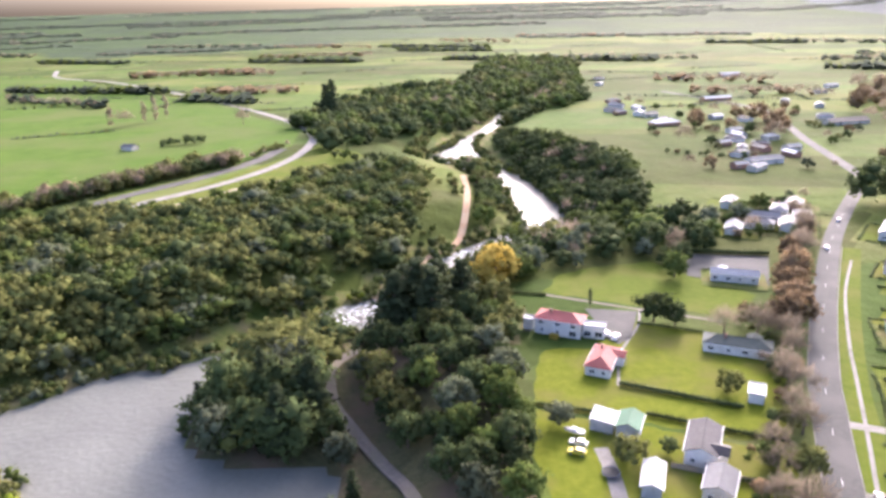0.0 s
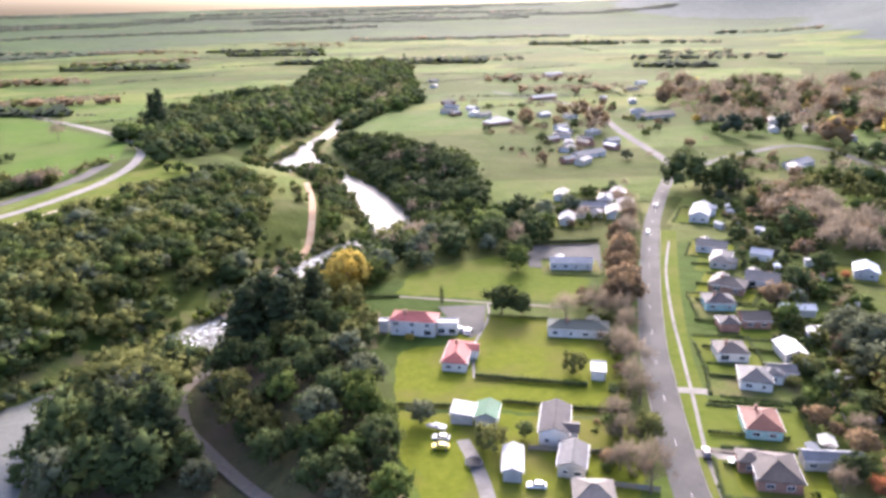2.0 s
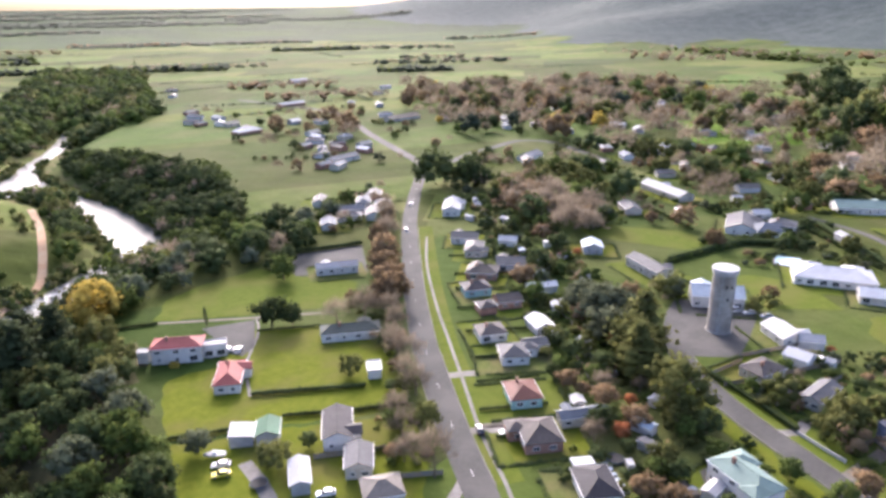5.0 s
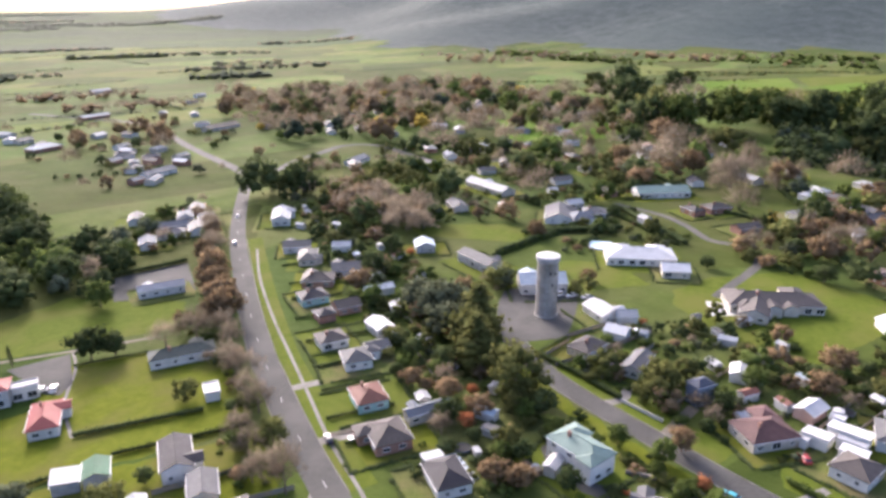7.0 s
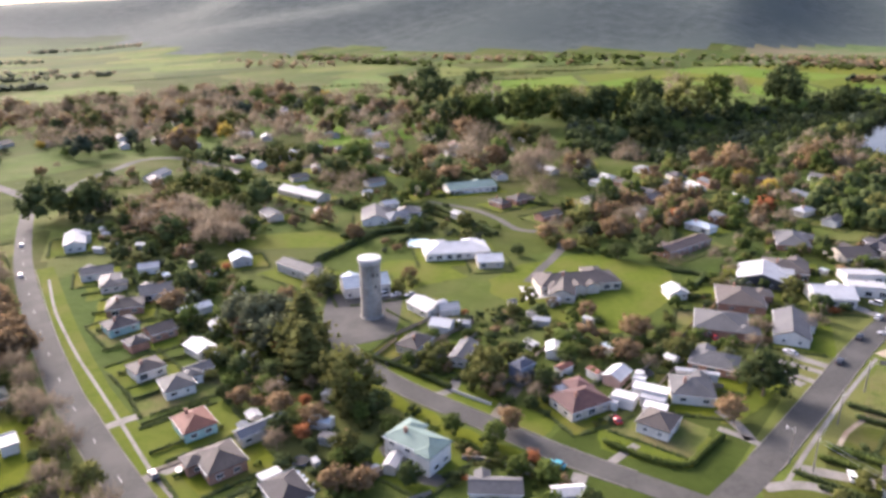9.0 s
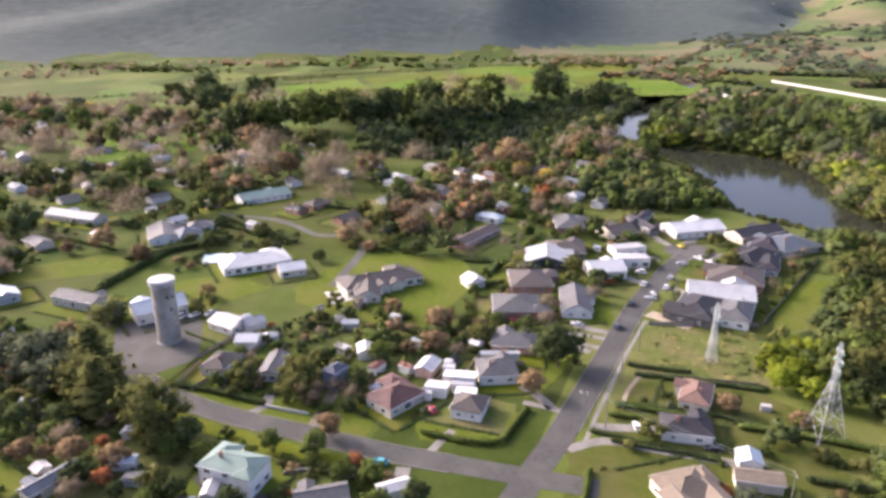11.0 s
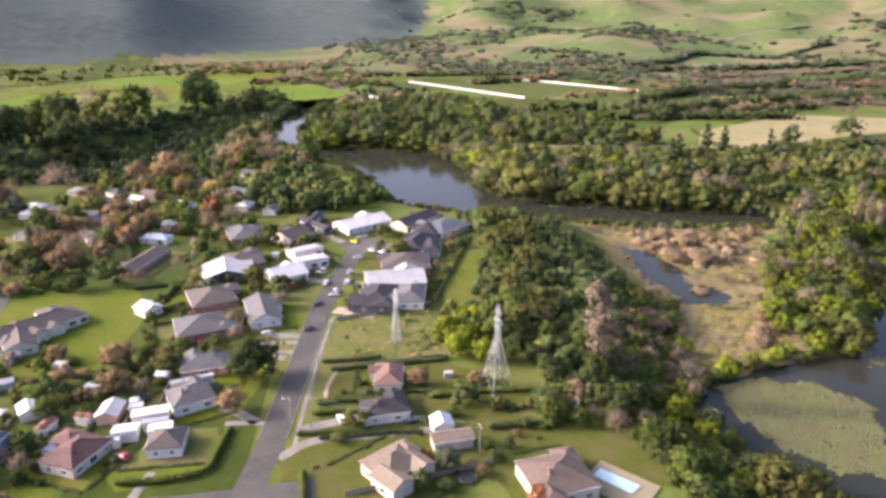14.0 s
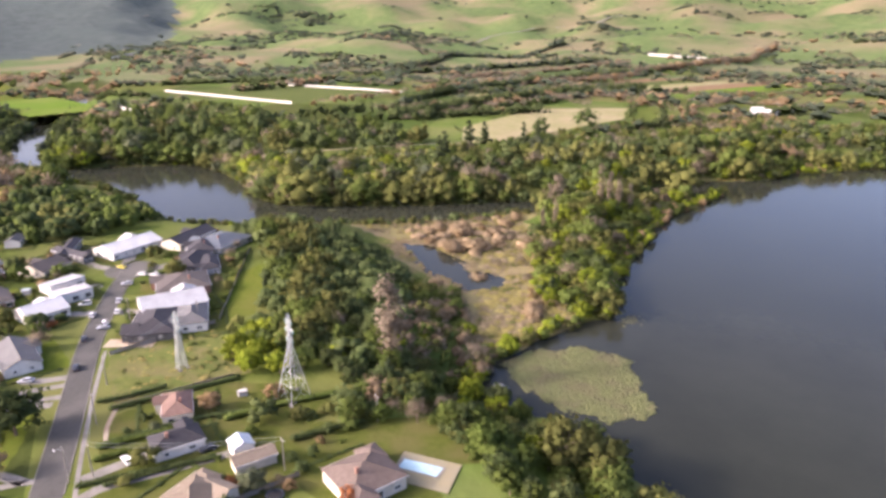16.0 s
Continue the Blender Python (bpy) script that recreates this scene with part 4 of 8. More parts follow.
def wood(name, label, points, mix, hs, detail, category="wood", sink=0.0, spread=1.0):
    """A wood too thick to count: for each kind of leaf one mesh."""
    kinds, share = list(mix), np.array(list(mix.values()), float)
    pick = rng.choice(len(kinds), len(points), p=share / share.sum())
    z = land(points) if len(points) else np.zeros(0)
    for k, kind in enumerate(kinds):
        sel = np.where(pick == k)[0]
        if not len(sel):
            continue
        out = []
        for j in sel:
            s = sprays(kind, detail, int(rng.integers(0, 5)))
            h, a = hs[0] + (hs[1] - hs[0]) * rng.random() ** 1.4 * (1.3 if rng.random() < 0.12 else 1.0), rng.uniform(0, 6.28)
            if KINDS[kind][0] in ("conifer", "column"):
                h *= 1.35
            c, sn = math.cos(a) * h, math.sin(a) * h
            w = rng.uniform(0.85, 1.4) * spread
            q = np.empty_like(s)
            q[..., 0] = (s[..., 0] * c - s[..., 1] * sn) * w + points[j, 0]
            q[..., 1] = (s[..., 0] * sn + s[..., 1] * c) * w + points[j, 1]
            q[..., 2] = (s[..., 2] - sink) * h + z[j] - 0.3
            ca, sa = math.cos(a), math.sin(a)
            q[:, 3:, 0], q[:, 3:, 1], q[:, 3:, 2] = s[:, 3:, 0] * ca - s[:, 3:, 1] * sa, s[:, 3:, 0] * sa + s[:, 3:, 1] * ca, s[:, 3:, 2]
            out.append(q)
        ob = new(name, leaf_mesh(name, np.concatenate(out), KINDS[kind][1]))
        tagged(ob, label + ", " + KINDS[kind][2].split(" with")[0], category, kind="stuff")


BUSH = {"dark": 3.6, "mid": 2.6, "olive": 4, "grey": 0.9}
# near woods, tree by tree
grove([(-28, 214), (10, 222), (27, 222), (26, 205), (20, 190), (20, 164), (21, 139), (17, 112), (-30, 112), (-36, 150), (-30, 175), (-30, 205)], 8.4, {"dark": 5, "mid": 3, "olive": 1.5, "grey": 1.5, "pine": 1.0}, (8, 13), "bush below the village", 0.97)
wood("bush", "tall trees along the near river bank", np.vstack([spots([(-50, 236), (-20, 262), (0, 300), (30, 326), (64, 330), (64, 300), (30, 250), (-10, 236), (-30, 215)], 7.0, 0.95, 0.6)]), {"dark": 3, "grey": 1.5, "bare": 2, "mid": 2, "olive": 2}, (7, 14), 420)
grove([(60, -92), (92, -128), (103, -134), (142, -126), (150, -118), (180, -110), (217, -110), (206, -72), (180, -84), (150, -86), (128, -98), (100, -90)], 6.4, {"dark": 4, "mid": 5, "light": 1.6, "olive": 1.2, "bare": 0.9}, (5, 10), "bush above the lake", 0.95, 1)
wood("bush", "tall trees on the river point", spots([(-62, 150), (-70, 172), (-79, 196), (-60, 206), (-45, 224), (-30, 205), (-38, 176), (-34, 162), (-40, 150)], 6.5, 1.0, 0.5), {"dark": 4, "grey": 1.5, "olive": 2, "pine": 0.8}, (10, 18), 700)
wood("bush", "scattered scrub beside the clay track", spots([(-8, 331), (-9, 405), (10, 436), (24, 430), (26, 350), (6, 322)], 8.0, 0.3), {"olive": 3, "mid": 2, "autumn": 0.6}, (2.5, 6.5), 230)
# woods further off
wood("bush", "dense native bush over the river terrace", spots([(-225, 330), (-191, 344), (-132, 344), (-79, 428), (-30, 455), (-9, 410), (-8, 331), (-25, 288), (-58, 275), (-50, 262), (-60, 232), (-80, 218), (-104, 202), (-140, 185), (-230, 145), (-290, 200)], 7.2, 1.0, 12.0), BUSH, (6, 11.5), 215, spread=1.15)
wood("bush", "low shrubs along the river bank", spots([(-48, 262), (-50, 240), (-80, 205), (-130, 175), (-215, 140), (-215, 195), (-154, 222), (-120, 234), (-76, 238)], 4.4, 0.85, 0.2), {"olive": 6, "mid": 1.2, "grey": 1}, (2.2, 4.2), 150, "shrubs")
wood("bush", "shrubs on the near river bank", spots([(-160, 120), (-122, 158), (-98, 143), (-80, 120), (-120, 100)], 5.0, 0.9, 0.5), {"olive": 2, "light": 2, "mid": 2}, (3, 5), 160, "shrubs")
wood("wood", "dark wood on the far river bank", spots([(38, 575), (64, 558), (116, 445), (106, 342), (72, 302), (62, 329), (62, 433), (52, 500), (44, 560)], 7.2), {"dark": 6, "mid": 2.4, "bare": 0.7}, (8, 12.5), 200, spread=1.15)
wood("wood", "dark wood along the upper river", spots([(-135, 640), (-100, 760), (-43, 900), (17, 896), (108, 1308), (223, 1207), (150, 722), (64, 640), (30, 640), (-16, 585), (-60, 520), (-84, 500), (-92, 530)], 9.5, 0.72, 3.0), {"dark": 5, "pine": 0.6, "mid": 3, "olive": 1.4, "bare": 0.5}, (8, 14), 120, spread=1.2)
wood("bush", "trees between the clay track and the river", spots([(22, 335), (23, 400), (21, 462), (10, 492), (24, 494), (36, 462), (36, 440), (32, 400), (27, 360)], 5.2, 0.95, 0.4), {"dark": 3, "mid": 2, "olive": 2, "bare": 1}, (9, 14), 220)
wood("bush", "scrub on the far side of the rapids", spots([(-30, 500), (-22, 560), (-10, 596), (0, 604), (-12, 556), (-14, 505)], 6.0, 0.9, 1.0), {"dark": 3, "olive": 3, "mid": 2}, (5, 9), 160)
wood("wood", "mixed trees between river and field", spots([(50, 296), (81, 304), (105, 325), (126, 314), (104, 256), (90, 252), (76, 272), (53, 252), (32, 254), (30, 290)], 8.5, 0.95), {"dark": 4, "mid": 2, "grey": 2, "bare": 1.5}, (7, 12), 330)
wood("wood", "leafless copse behind the houses", spots([(244, 308), (267, 310), (247, 230), (228, 208), (214, 225), (218, 271)], 6.5), {"bare": 5, "autumn": 1}, (9, 13), 300)
AUTUMN = {"bare": 8, "autumn": 2.4, "dark": 0.7, "far": 0.7, "mid": 1.2, "olive": 1.2, "yellow": 0.1}
wood("wood", "tall dark pines before the hill paddocks", spots([(820, 480), (930, 390), (543, 215), (510, 255), (700, 420)], 22.0, 0.16), {"dark": 4, "mid": 2, "olive": 2, "bare": 2.5}, (16, 26), 260)
wood("wood", "row of tall pines above the gorge", spots([(720, 300), (810, 120), (640, 60), (575, 90), (560, 170)], 26.0, 0.14), {"dark": 3, "olive": 3, "mid": 2, "bare": 1.2}, (16, 26), 300)
# darker tree kinds put the gorge's shade into the leaf colours
wood("wood", "shaded wood of the river gorge", spots([(500, 150), (570, 170), (690, 130), (800, 50), (960, -50), (960, -160), (870, -130), (718, -95), (640, -20), (560, -40), (505, 20), (482, 60), (484, 120)], 9.0, 0.97, 0.5), {"dark": 4, "pine": 3, "far": 1.4, "mid": 0.8}, (7, 12), 110)
wood("wood", "sunlit bush on the slope of the far bank", spots([(640, -80), (600, -150), (520, -225), (470, -240), (440, -330), (405, -400), (380, -480), (330, -640), (215, -740), (200, -600), (240, -540), (290, -300), (370, -190), (450, -140), (560, -140)], 9.5, 0.9, 0.3), {"dark": 3, "mid": 3, "light": 0.6, "olive": 4, "grey": 1.4, "bare": 1.6}, (6, 13), 190)
wood("wood", "tall dark pines standing over the far bank", np.array([(404, -302), (398, -293), (400, -376), (404, -395), (442, -371), (461, -512), (403, -553), (410, -600), (430, -345), (470, -300), (448, -440), (520, -262)], float), {"pine": 3, "dark": 1}, (15, 21), 420)
wood("bush", "low orange-brown scrub along the far shore", spots([(428, -590), (425, -720), (330, -690), (300, -540), (323, -470)], 7.0, 0.8, 1), {"tan": 3, "autumn": 2, "bare": 2, "olive": 2}, (4, 7), 150)
wood("reeds", "golden reed fringe along the far lake shore", spots([(286, -418), (280, -447), (272, -480), (256, -462), (262, -428)], 3.0, 0.95, 0.1), {"gold": 4, "reed": 1}, (1, 2), 60, "reeds", 0.1, 2.2)
wood("trees", "leafless grey poplars on the spit", np.array([(279, -293), (283, -291), (259, -307), (254, -309), (249, -311), (252, -315), (247, -319)], float), {"poplar": 1}, (12, 17), 700, "trees")
wood("bush", "dark bushes between the pool garden and the lake", spots([(153, -80), (150, -97), (136, -104), (116, -107), (96, -99), (97, -88), (107, -87), (117, -95), (132, -91), (140, -84), (141, -77)], 4.6, 0.92, 1), {"dark": 4, "mid": 2.4, "olive": 1, "bare": 1, "tan": 0.6}, (4, 8), 520)
wood("bush", "rounded bright green scrub at the pylon's foot", spots([(220, -68), (216, -80), (206, -90), (186, -98), (174, -92), (186, -80), (196, -68)], 5.0, 0.9, 1), {"light": 2, "mid": 3, "olive": 1}, (3, 6), 330)
wood("shrubs", "garden shrubs behind the pool house", np.array([(134, -57), (133, -62), (129, -57), (124, -52), (137, -66), (140, -70)], float), {"dark": 3, "mid": 2, "autumn": 1}, (2.5, 5), 420, "shrubs")
wood("wood", "dark mixed wood behind the terrace", spots([(779, -120), (830, -200), (810, -273), (600, -310), (500, -350), (440, -352), (440, -330), (470, -240), (520, -225), (600, -150), (640, -80)], 11.5, 0.9, 0.3), {"dark": 5, "pine": 1.6, "mid": 3, "olive": 1.2, "bare": 1.2}, (9, 18), 175)
wood("bush", "low bush below the hay field", spots([(455, -372), (442, -470), (455, -580), (405, -640), (340, -720), (330, -640), (380, -480), (430, -365)], 7.0, 0.9, 0.3), {"dark": 3, "mid": 3, "olive": 3, "bare": 1}, (3.5, 7), 130)
ribbon("track", [(470, -226), (461, -270), (452, -320), (440, -360)], 3.0, "gravel", "pale farm track along the far terrace", "track", lift=0.2, step=8)
ribbon("track", [(508, -250), (496, -290), (480, -335), (462, -372)], 3.0, "gravel", "pale farm track along the far terrace", "track", lift=0.2, step=8)
# nearly all dark kinds: the shade on this slope is put into leaf colour
wood("bush", "dense green bush below the new houses", spots([(345, -140), (277, -172), (217, -148), (180, -118), (150, -100), (206, -74), (225, -86), (300, -118), (330, -115)], 5.6, 0.98), {"dark": 8, "pine": 0.8, "mid": 0.8}, (4, 8), 300, spread=1.15)
wood("wood", "olive-crowned trees standing over the dark bush", np.vstack([spots([(330, -128), (300, -120), (262, -108), (240, -100), (226, -96), (222, -108), (250, -122), (280, -134), (318, -146)], 10.0, 0.8, 1), np.array([(193, -94), (200, -100), (189, -84), (206, -106), (214, -98)], float)]), {"olive": 4, "mid": 2, "light": 0.4}, (9, 13.5), 620)
wood("wood", "bright green willows on the spit", spots([(222, -221), (276, -274), (268, -330), (244, -330), (200, -246), (178, -226), (164, -208), (163, -192), (182, -192)], 6.6, 0.95, 1.5), {"light": 2.4, "mid": 4, "olive": 2.2, "dark": 1.2, "bare": 0.8}, (7, 12), 420)
wood("wood", "pale and olive trees along the far shore of the spit", spots([(276, -274), (300, -300), (318, -440), (262, -500), (262, -420), (248, -345), (268, -330)], 8.0, 0.9, 1.5), {"bare": 3, "olive": 3, "mid": 2, "light": 0.8, "autumn": 0.8}, (6, 12), 300)
wood("wood", "tall mixed trees at the root of the spit", spots([(300, -290), (330, -420), (300, -540), (264, -510), (262, -420), (270, -330)], 11.0, 0.75, 1.5), {"mid": 3, "olive": 3, "light": 1.5, "dark": 1, "bare": 1.5}, (12, 20), 330)
wood("wood", "leafless scrub at the marsh edge", spots([(214, -170), (178, -148), (164, -146), (150, -124), (168, -112), (205, -130), (232, -160)], 5.0, 0.9, 1), {"bare": 2.2, "tan": 2, "mid": 2.2, "olive": 1.6, "light": 0.7}, (3.5, 7.5), 380)
wood("wood", "dark bush on the inner river bend", spots([(369, -22), (364, -74), (388, -94), (430, -90), (458, -72), (470, -40), (440, -14), (400, -12)], 7.0, 0.97, 7.0), {"dark": 4, "mid": 4, "olive": 1}, (7, 12), 260)
wood("wood", "autumn and green trees above the river bend", spots([(470, -10), (478, -60), (520, -66), (560, -50), (590, -22), (540, 0)], 8.5, 0.8, 6.0), {"mid": 3, "autumn": 2, "bare": 2.5, "dark": 1, "olive": 2}, (9, 17), 230)
wood("bush", "bright green scrub behind the pylon", spots([(204, -68), (210, -90), (190, -90), (178, -78), (194, -62), (212, -62)], 4.6, 0.95, 1), {"light": 4, "mid": 3}, (3, 6.5), 230)
wood("reeds", "rusty brown reeds over the marsh", spots([(312, -203), (300, -276), (250, -250), (218, -232), (238, -206), (262, -206), (296, -200)], 2.5, 0.95, 0.1), {"reed": 2.6, "gold": 3.4, "olive": 0.6}, (0.9, 2.0), 60, "reeds", 0.1, 2.3)
wood("shrubs", "rounded rusty brown shrubs over the marsh", spots([(312, -206), (298, -270), (266, -246), (250, -212), (290, -202)], 6.0, 0.75, 0.5), {"tan": 4, "bare": 1.5, "autumn": 1}, (2.6, 4.6), 260, "shrubs", 0.1, 1.5)
wood("shrubs", "broad rounded tan willows on the marsh", np.array([(265, -205), (272, -207), (259, -216), (264, -222), (258, -229), (230, -219), (226, -227), (282, -256), (290, -270), (275, -241), (297, -213), (253, -252), (229, -193), (236, -209), (184, -184), (186, -188), (180, -181), (246, -238), (206, -218), (302, -222), (296, -236), (286, -226)], float), {"tan": 4, "bare": 1}, (5, 7.5), 620, "shrubs", 0.1, 1.25)
wood("shrubs", "grey-brown leafless shrubs in the golden reeds", spots([(196, -188), (186, -200), (214, -222), (222, -206)], 7.0, 0.7, 0.5), {"bare": 3, "autumn": 1}, (3, 5), 200, "shrubs", 0.1, 1.3)
rim = spots([(304, -190), (290, -222), (240, -216), (214, -206), (206, -186), (222, -172), (300, -184)], 2.4, 0.95, 0.0)
wood("reeds", "brown reeds round the pond", rim[to_area(rim, POND) < 11], {"reed": 3, "gold": 1.2}, (0.7, 1.5), 60, "reeds", 0.1, 2.2)
wood("reeds", "brown reed strip beside the backwater", spots([(356, -172), (312, -262), (298, -296), (286, -270), (300, -206), (330, -172)], 3.0, 0.95, 0.3), {"reed": 2, "gold": 2, "olive": 0.5}, (1.0, 2.2), 60, "reeds")
for line, lo, hi, name_ in ((EAST_RIVER, 1, 13, "backwater"), (WEST_RIVER, 2, 18, "river")):
    # low growth that hangs over the water's edge
    c_ = smooth_line(line[lo:hi, :2], 4.0)
    near_ = np.argmin(np.hypot(c_[:, None, 0] - line[None, :, 0], c_[:, None, 1] - line[None, :, 1]), 1)
    wide_ = np.convolve(np.pad(line[near_, 2], 4, mode="edge"), np.ones(9) / 9, "valid")[:, None]
    edge = []
    for off in (0.8, 3.4, 6.5):
        a_, b_ = sides(c_, wide_ + off)
        edge += [a_, b_]
    edge = np.vstack(edge)
    edge = edge + rng.normal(size=edge.shape) * 0.9
    edge = edge[(shore(edge) > 0.1) & (shore(edge) < 14) & (rng.random(len(edge)) < 0.8)]
    wood("shrubs", "low scrub hanging over the edge of the " + name_, edge, {"olive": 4, "mid": 2, "light": 0.3, "dark": 2.4, "grey": 0.6}, (2.4, 5), 100, "shrubs")
c_ = smooth_line(EAST_RIVER[3:13, :2], 6.0)
near_ = np.argmin(np.hypot(c_[:, None, 0] - EAST_RIVER[None, :, 0], c_[:, None, 1] - EAST_RIVER[None, :, 1]), 1)
wide_ = np.convolve(np.pad(EAST_RIVER[near_, 2], 4, mode="edge"), np.ones(9) / 9, "valid")[:, None]
bank_ = []
for off in (6.0, 14.0, 23.0):
    a_, b_ = sides(c_, wide_ + off)
    bank_.append(np.where((np.hypot(*a_.T) > np.hypot(*b_.T))[:, None], a_, b_))
bank_ = np.vstack(bank_)
bank_ = bank_ + rng.normal(size=bank_.shape) * 1.8
bank_ = bank_[(shore(bank_) > 1.5) & (rng.random(len(bank_)) < 0.72)]
wood("wood", "tall sunlit trees lining the backwater", bank_, {"olive": 3, "light": 1, "mid": 3.4, "grey": 0.6, "bare": 1.5, "dark": 1.4}, (10, 19), 230)
wood("bush", "mixed bush between track and river", spots([(-60, 276), (-52, 262), (-28, 270), (-8, 304), (0, 326), (-6, 335), (-26, 290)], 7.0, 0.95, 0.5), {"dark": 3, "mid": 2, "olive": 4}, (3, 6), 300)
wood("reeds", "golden reeds by the water", spots([(214, -180), (178, -150), (163, -148), (165, -186), (196, -212), (215, -230), (222, -204)], 2.9, 0.95, 0.3), {"gold": 4, "reed": 1.2, "olive": 0.6}, (0.9, 2.0), 60, "reeds", 0.1, 2.3)


def belt(p, q, gap, mix, hs, detail, label):
    """A shelter belt: a row of trees from p to q."""
    n = max(2, int(math.dist(p, q) / gap))
    t = np.linspace(0, 1, n)[:, None]
    pts = np.array(p) * (1 - t) + np.array(q) * t + rng.normal(size=(n, 2)) * gap * 0.2
    pts = pts[(shore(pts) > 4) & (range_share(pts) < 0.04) & (spur_share(pts) < 0.04)]
    if len(pts):
        wood("shelter_belt", label, pts, mix, hs, detail, "trees")


for off in (0, 5, 10):
    belt((-300 - off, 296 + off), (-235 - off, 345 + off * 0.8), 4.0, {"bare": 3, "olive": 4, "dark": 2}, (6, 10), 200, "thick hedge of scrub beside the old road")
    belt((-235 - off, 345 + off * 0.8), (-138 - off, 470 + off * 0.8), 3.8, {"bare": 3, "olive": 4, "dark": 2, "tan": 1}, (7, 12), 220, "thick hedge of scrub beside the old road")
belt((-228, 356), (-140, 478), 4.0, {"olive": 3, "dark": 3, "bare": 1}, (4, 7), 300, "scrub hedge beside the paddock")
belt((-140, 470), (-118, 530), 5.0, {"bare": 2, "olive": 3}, (4, 7), 200, "scrub hedge at the bend")
belt((-545, 1110), (-200, 745), 6.0, {"dark": 2, "olive": 1}, (2, 3), 60, "clipped roadside hedge")
belt((-70, 480), (-30, 455), 6.0, {"dark": 3, "mid": 1}, (6, 9), 200, "dark shrubs on the bank")
belt((-215, 545), (-190, 555), 4.0, {"dark": 3}, (6, 8), 200, "dark hedge beside the farm buildings")
belt((-300, 640), (-260, 690), 12.0, {"poplar": 3, "bare": 1}, (14, 18), 200, "leafless trees in the paddock")
belt((155, 470), (215, 440), 6, {"dark": 2, "autumn": 1}, (3, 5), 120, "field hedge")
for p, q, hs, label in (
    ((280, 232), (268, 195), (1.6, 2.4), "dark clipped hedge of a large garden"), ((250, 232), (282, 232), (1.6, 2.4), "dark clipped hedge of a large garden"),
    ((221, 172), (303, 166), (2.0, 2.8), "long clipped hedge between the large gardens"), ((311, 164), (286, 120), (2.2, 3.0), "thick green hedge beside the lane"),
    ((318, 280), (312, 232), (1.8, 2.6), "dark hedge behind the courts"), ((330, 205), (300, 182), (1.8, 2.8), "garden hedge"), ((340, 175), (372, 150), (1.8, 2.8), "garden hedge"),
    ((360, 120), (330, 92), (1.8, 2.8), "garden hedge"), ((375, 235), (345, 205), (2, 3), "garden hedge"), ((405, 190), (380, 160), (2, 3), "garden hedge"), ((392, 330), (352, 300), (2, 3), "garden hedge"),
    ((425, 275), (390, 262), (2, 3), "garden hedge"), ((340, 350), (318, 300), (2, 3), "garden hedge"), ((420, 120), (388, 100), (2, 3), "garden hedge"), ((300, 98), (282, 70), (1.6, 2.4), "garden hedge"),
):
    belt(p, q, 1.3, {"dark": 4, "mid": 1}, hs, 110, label)
for i in range(30):
    # hedged belts over the plain: short, thick rows of leafless and dark trees
    az = radians(rng.uniform(-44, 46))
    r = 820 + 1500 * rng.random() ** 1.2
    c = np.array([math.sin(az) * r, math.cos(az) * r])
    turn_ = 0.4 + rng.uniform(-0.15, 0.15)
    dv = np.array([math.cos(turn_), -math.sin(turn_)]) * rng.uniform(40, 110) * (0.6 + r / 1800)
    mix = ({"bare": 4, "autumn": 1}, {"far": 2, "mid": 1}, {"far": 1, "bare": 2})[i % 3]
    for off in (-5.0, 0.0, 6.0):
        side_ = np.array([-dv[1], dv[0]]) / np.hypot(*dv) * off
        belt(tuple(c - dv + side_), tuple(c + dv + side_), 5.5 + r / 500, mix, (6, 12), 40, "thick shelter belt across far paddocks")
for i in range(22):
    az = radians(rng.uniform(-44, 46))
    r = 760 + 2200 * rng.random()
    c = np.array([math.sin(az) * r, math.cos(az) * r])
    dv = np.array([math.cos(0.4), -math.sin(0.4)]) * rng.uniform(60, 160) * (0.6 + r / 1800)
    belt(tuple(c - dv), tuple(c + dv), 2.6 + r / 700, {"far": 1}, (1.8, 3.2), 20, "low hedge between far paddocks")
for p, q in (((-480, 1126), (-288, 1165)), ((-300, 875), (-180, 879)), ((-360, 1480), (-140, 1500))):
    for off in (0, 9, 18):
        belt((p[0], p[1] + off), (q[0], q[1] + off), 6.5, {"bare": 5, "autumn": 1, "olive": 0.6}, (8, 12), 70, "thick leafless belt across the paddocks")
for i in range(44):
    az = radians(-46 + 76 * (i * 0.618 % 1.0))
    r = 640 + 1500 * (i / 44) ** 1.1
    c = np.array([math.sin(az) * r, math.cos(az) * r])
    turn_ = rng.choice([0.12, 0.12, 0.3, 1.5]) + rng.uniform(-0.06, 0.06)
    dv = np.array([math.cos(turn_), math.sin(turn_)]) * rng.uniform(40, 100) * (0.5 + r / 1500)
    belt(tuple(c - dv), tuple(c + dv), 2.2 + r / 900, {"far": 3, "olive": 1}, (1.6, 3.4), 20, "clipped hedge between paddocks")
for i in range(34):
    # woods of the far plain, long and thin, nearly joined towards the horizon
    az = radians(rng.uniform(-46, 26))
    r = 1500 + 3200 * rng.random() ** 0.75
    n = int(100 + r * 0.025)
    g = np.column_stack([rng.uniform(-1, 1, n) * (110 + r * 0.09), rng.normal(size=n) * (8 + r * 0.007)])
    g = np.array([math.sin(az) * r, math.cos(az) * r]) + g @ np.array([[math.cos(az), -math.sin(az)], [math.sin(az), math.cos(az)]])
    wood("wood", "far wood on the plain", g, ({"far": 1}, {"far": 3, "bare": 1})[i % 2], (7, 11), 40, "wood", 0.3, 2.3 + r / 2600)
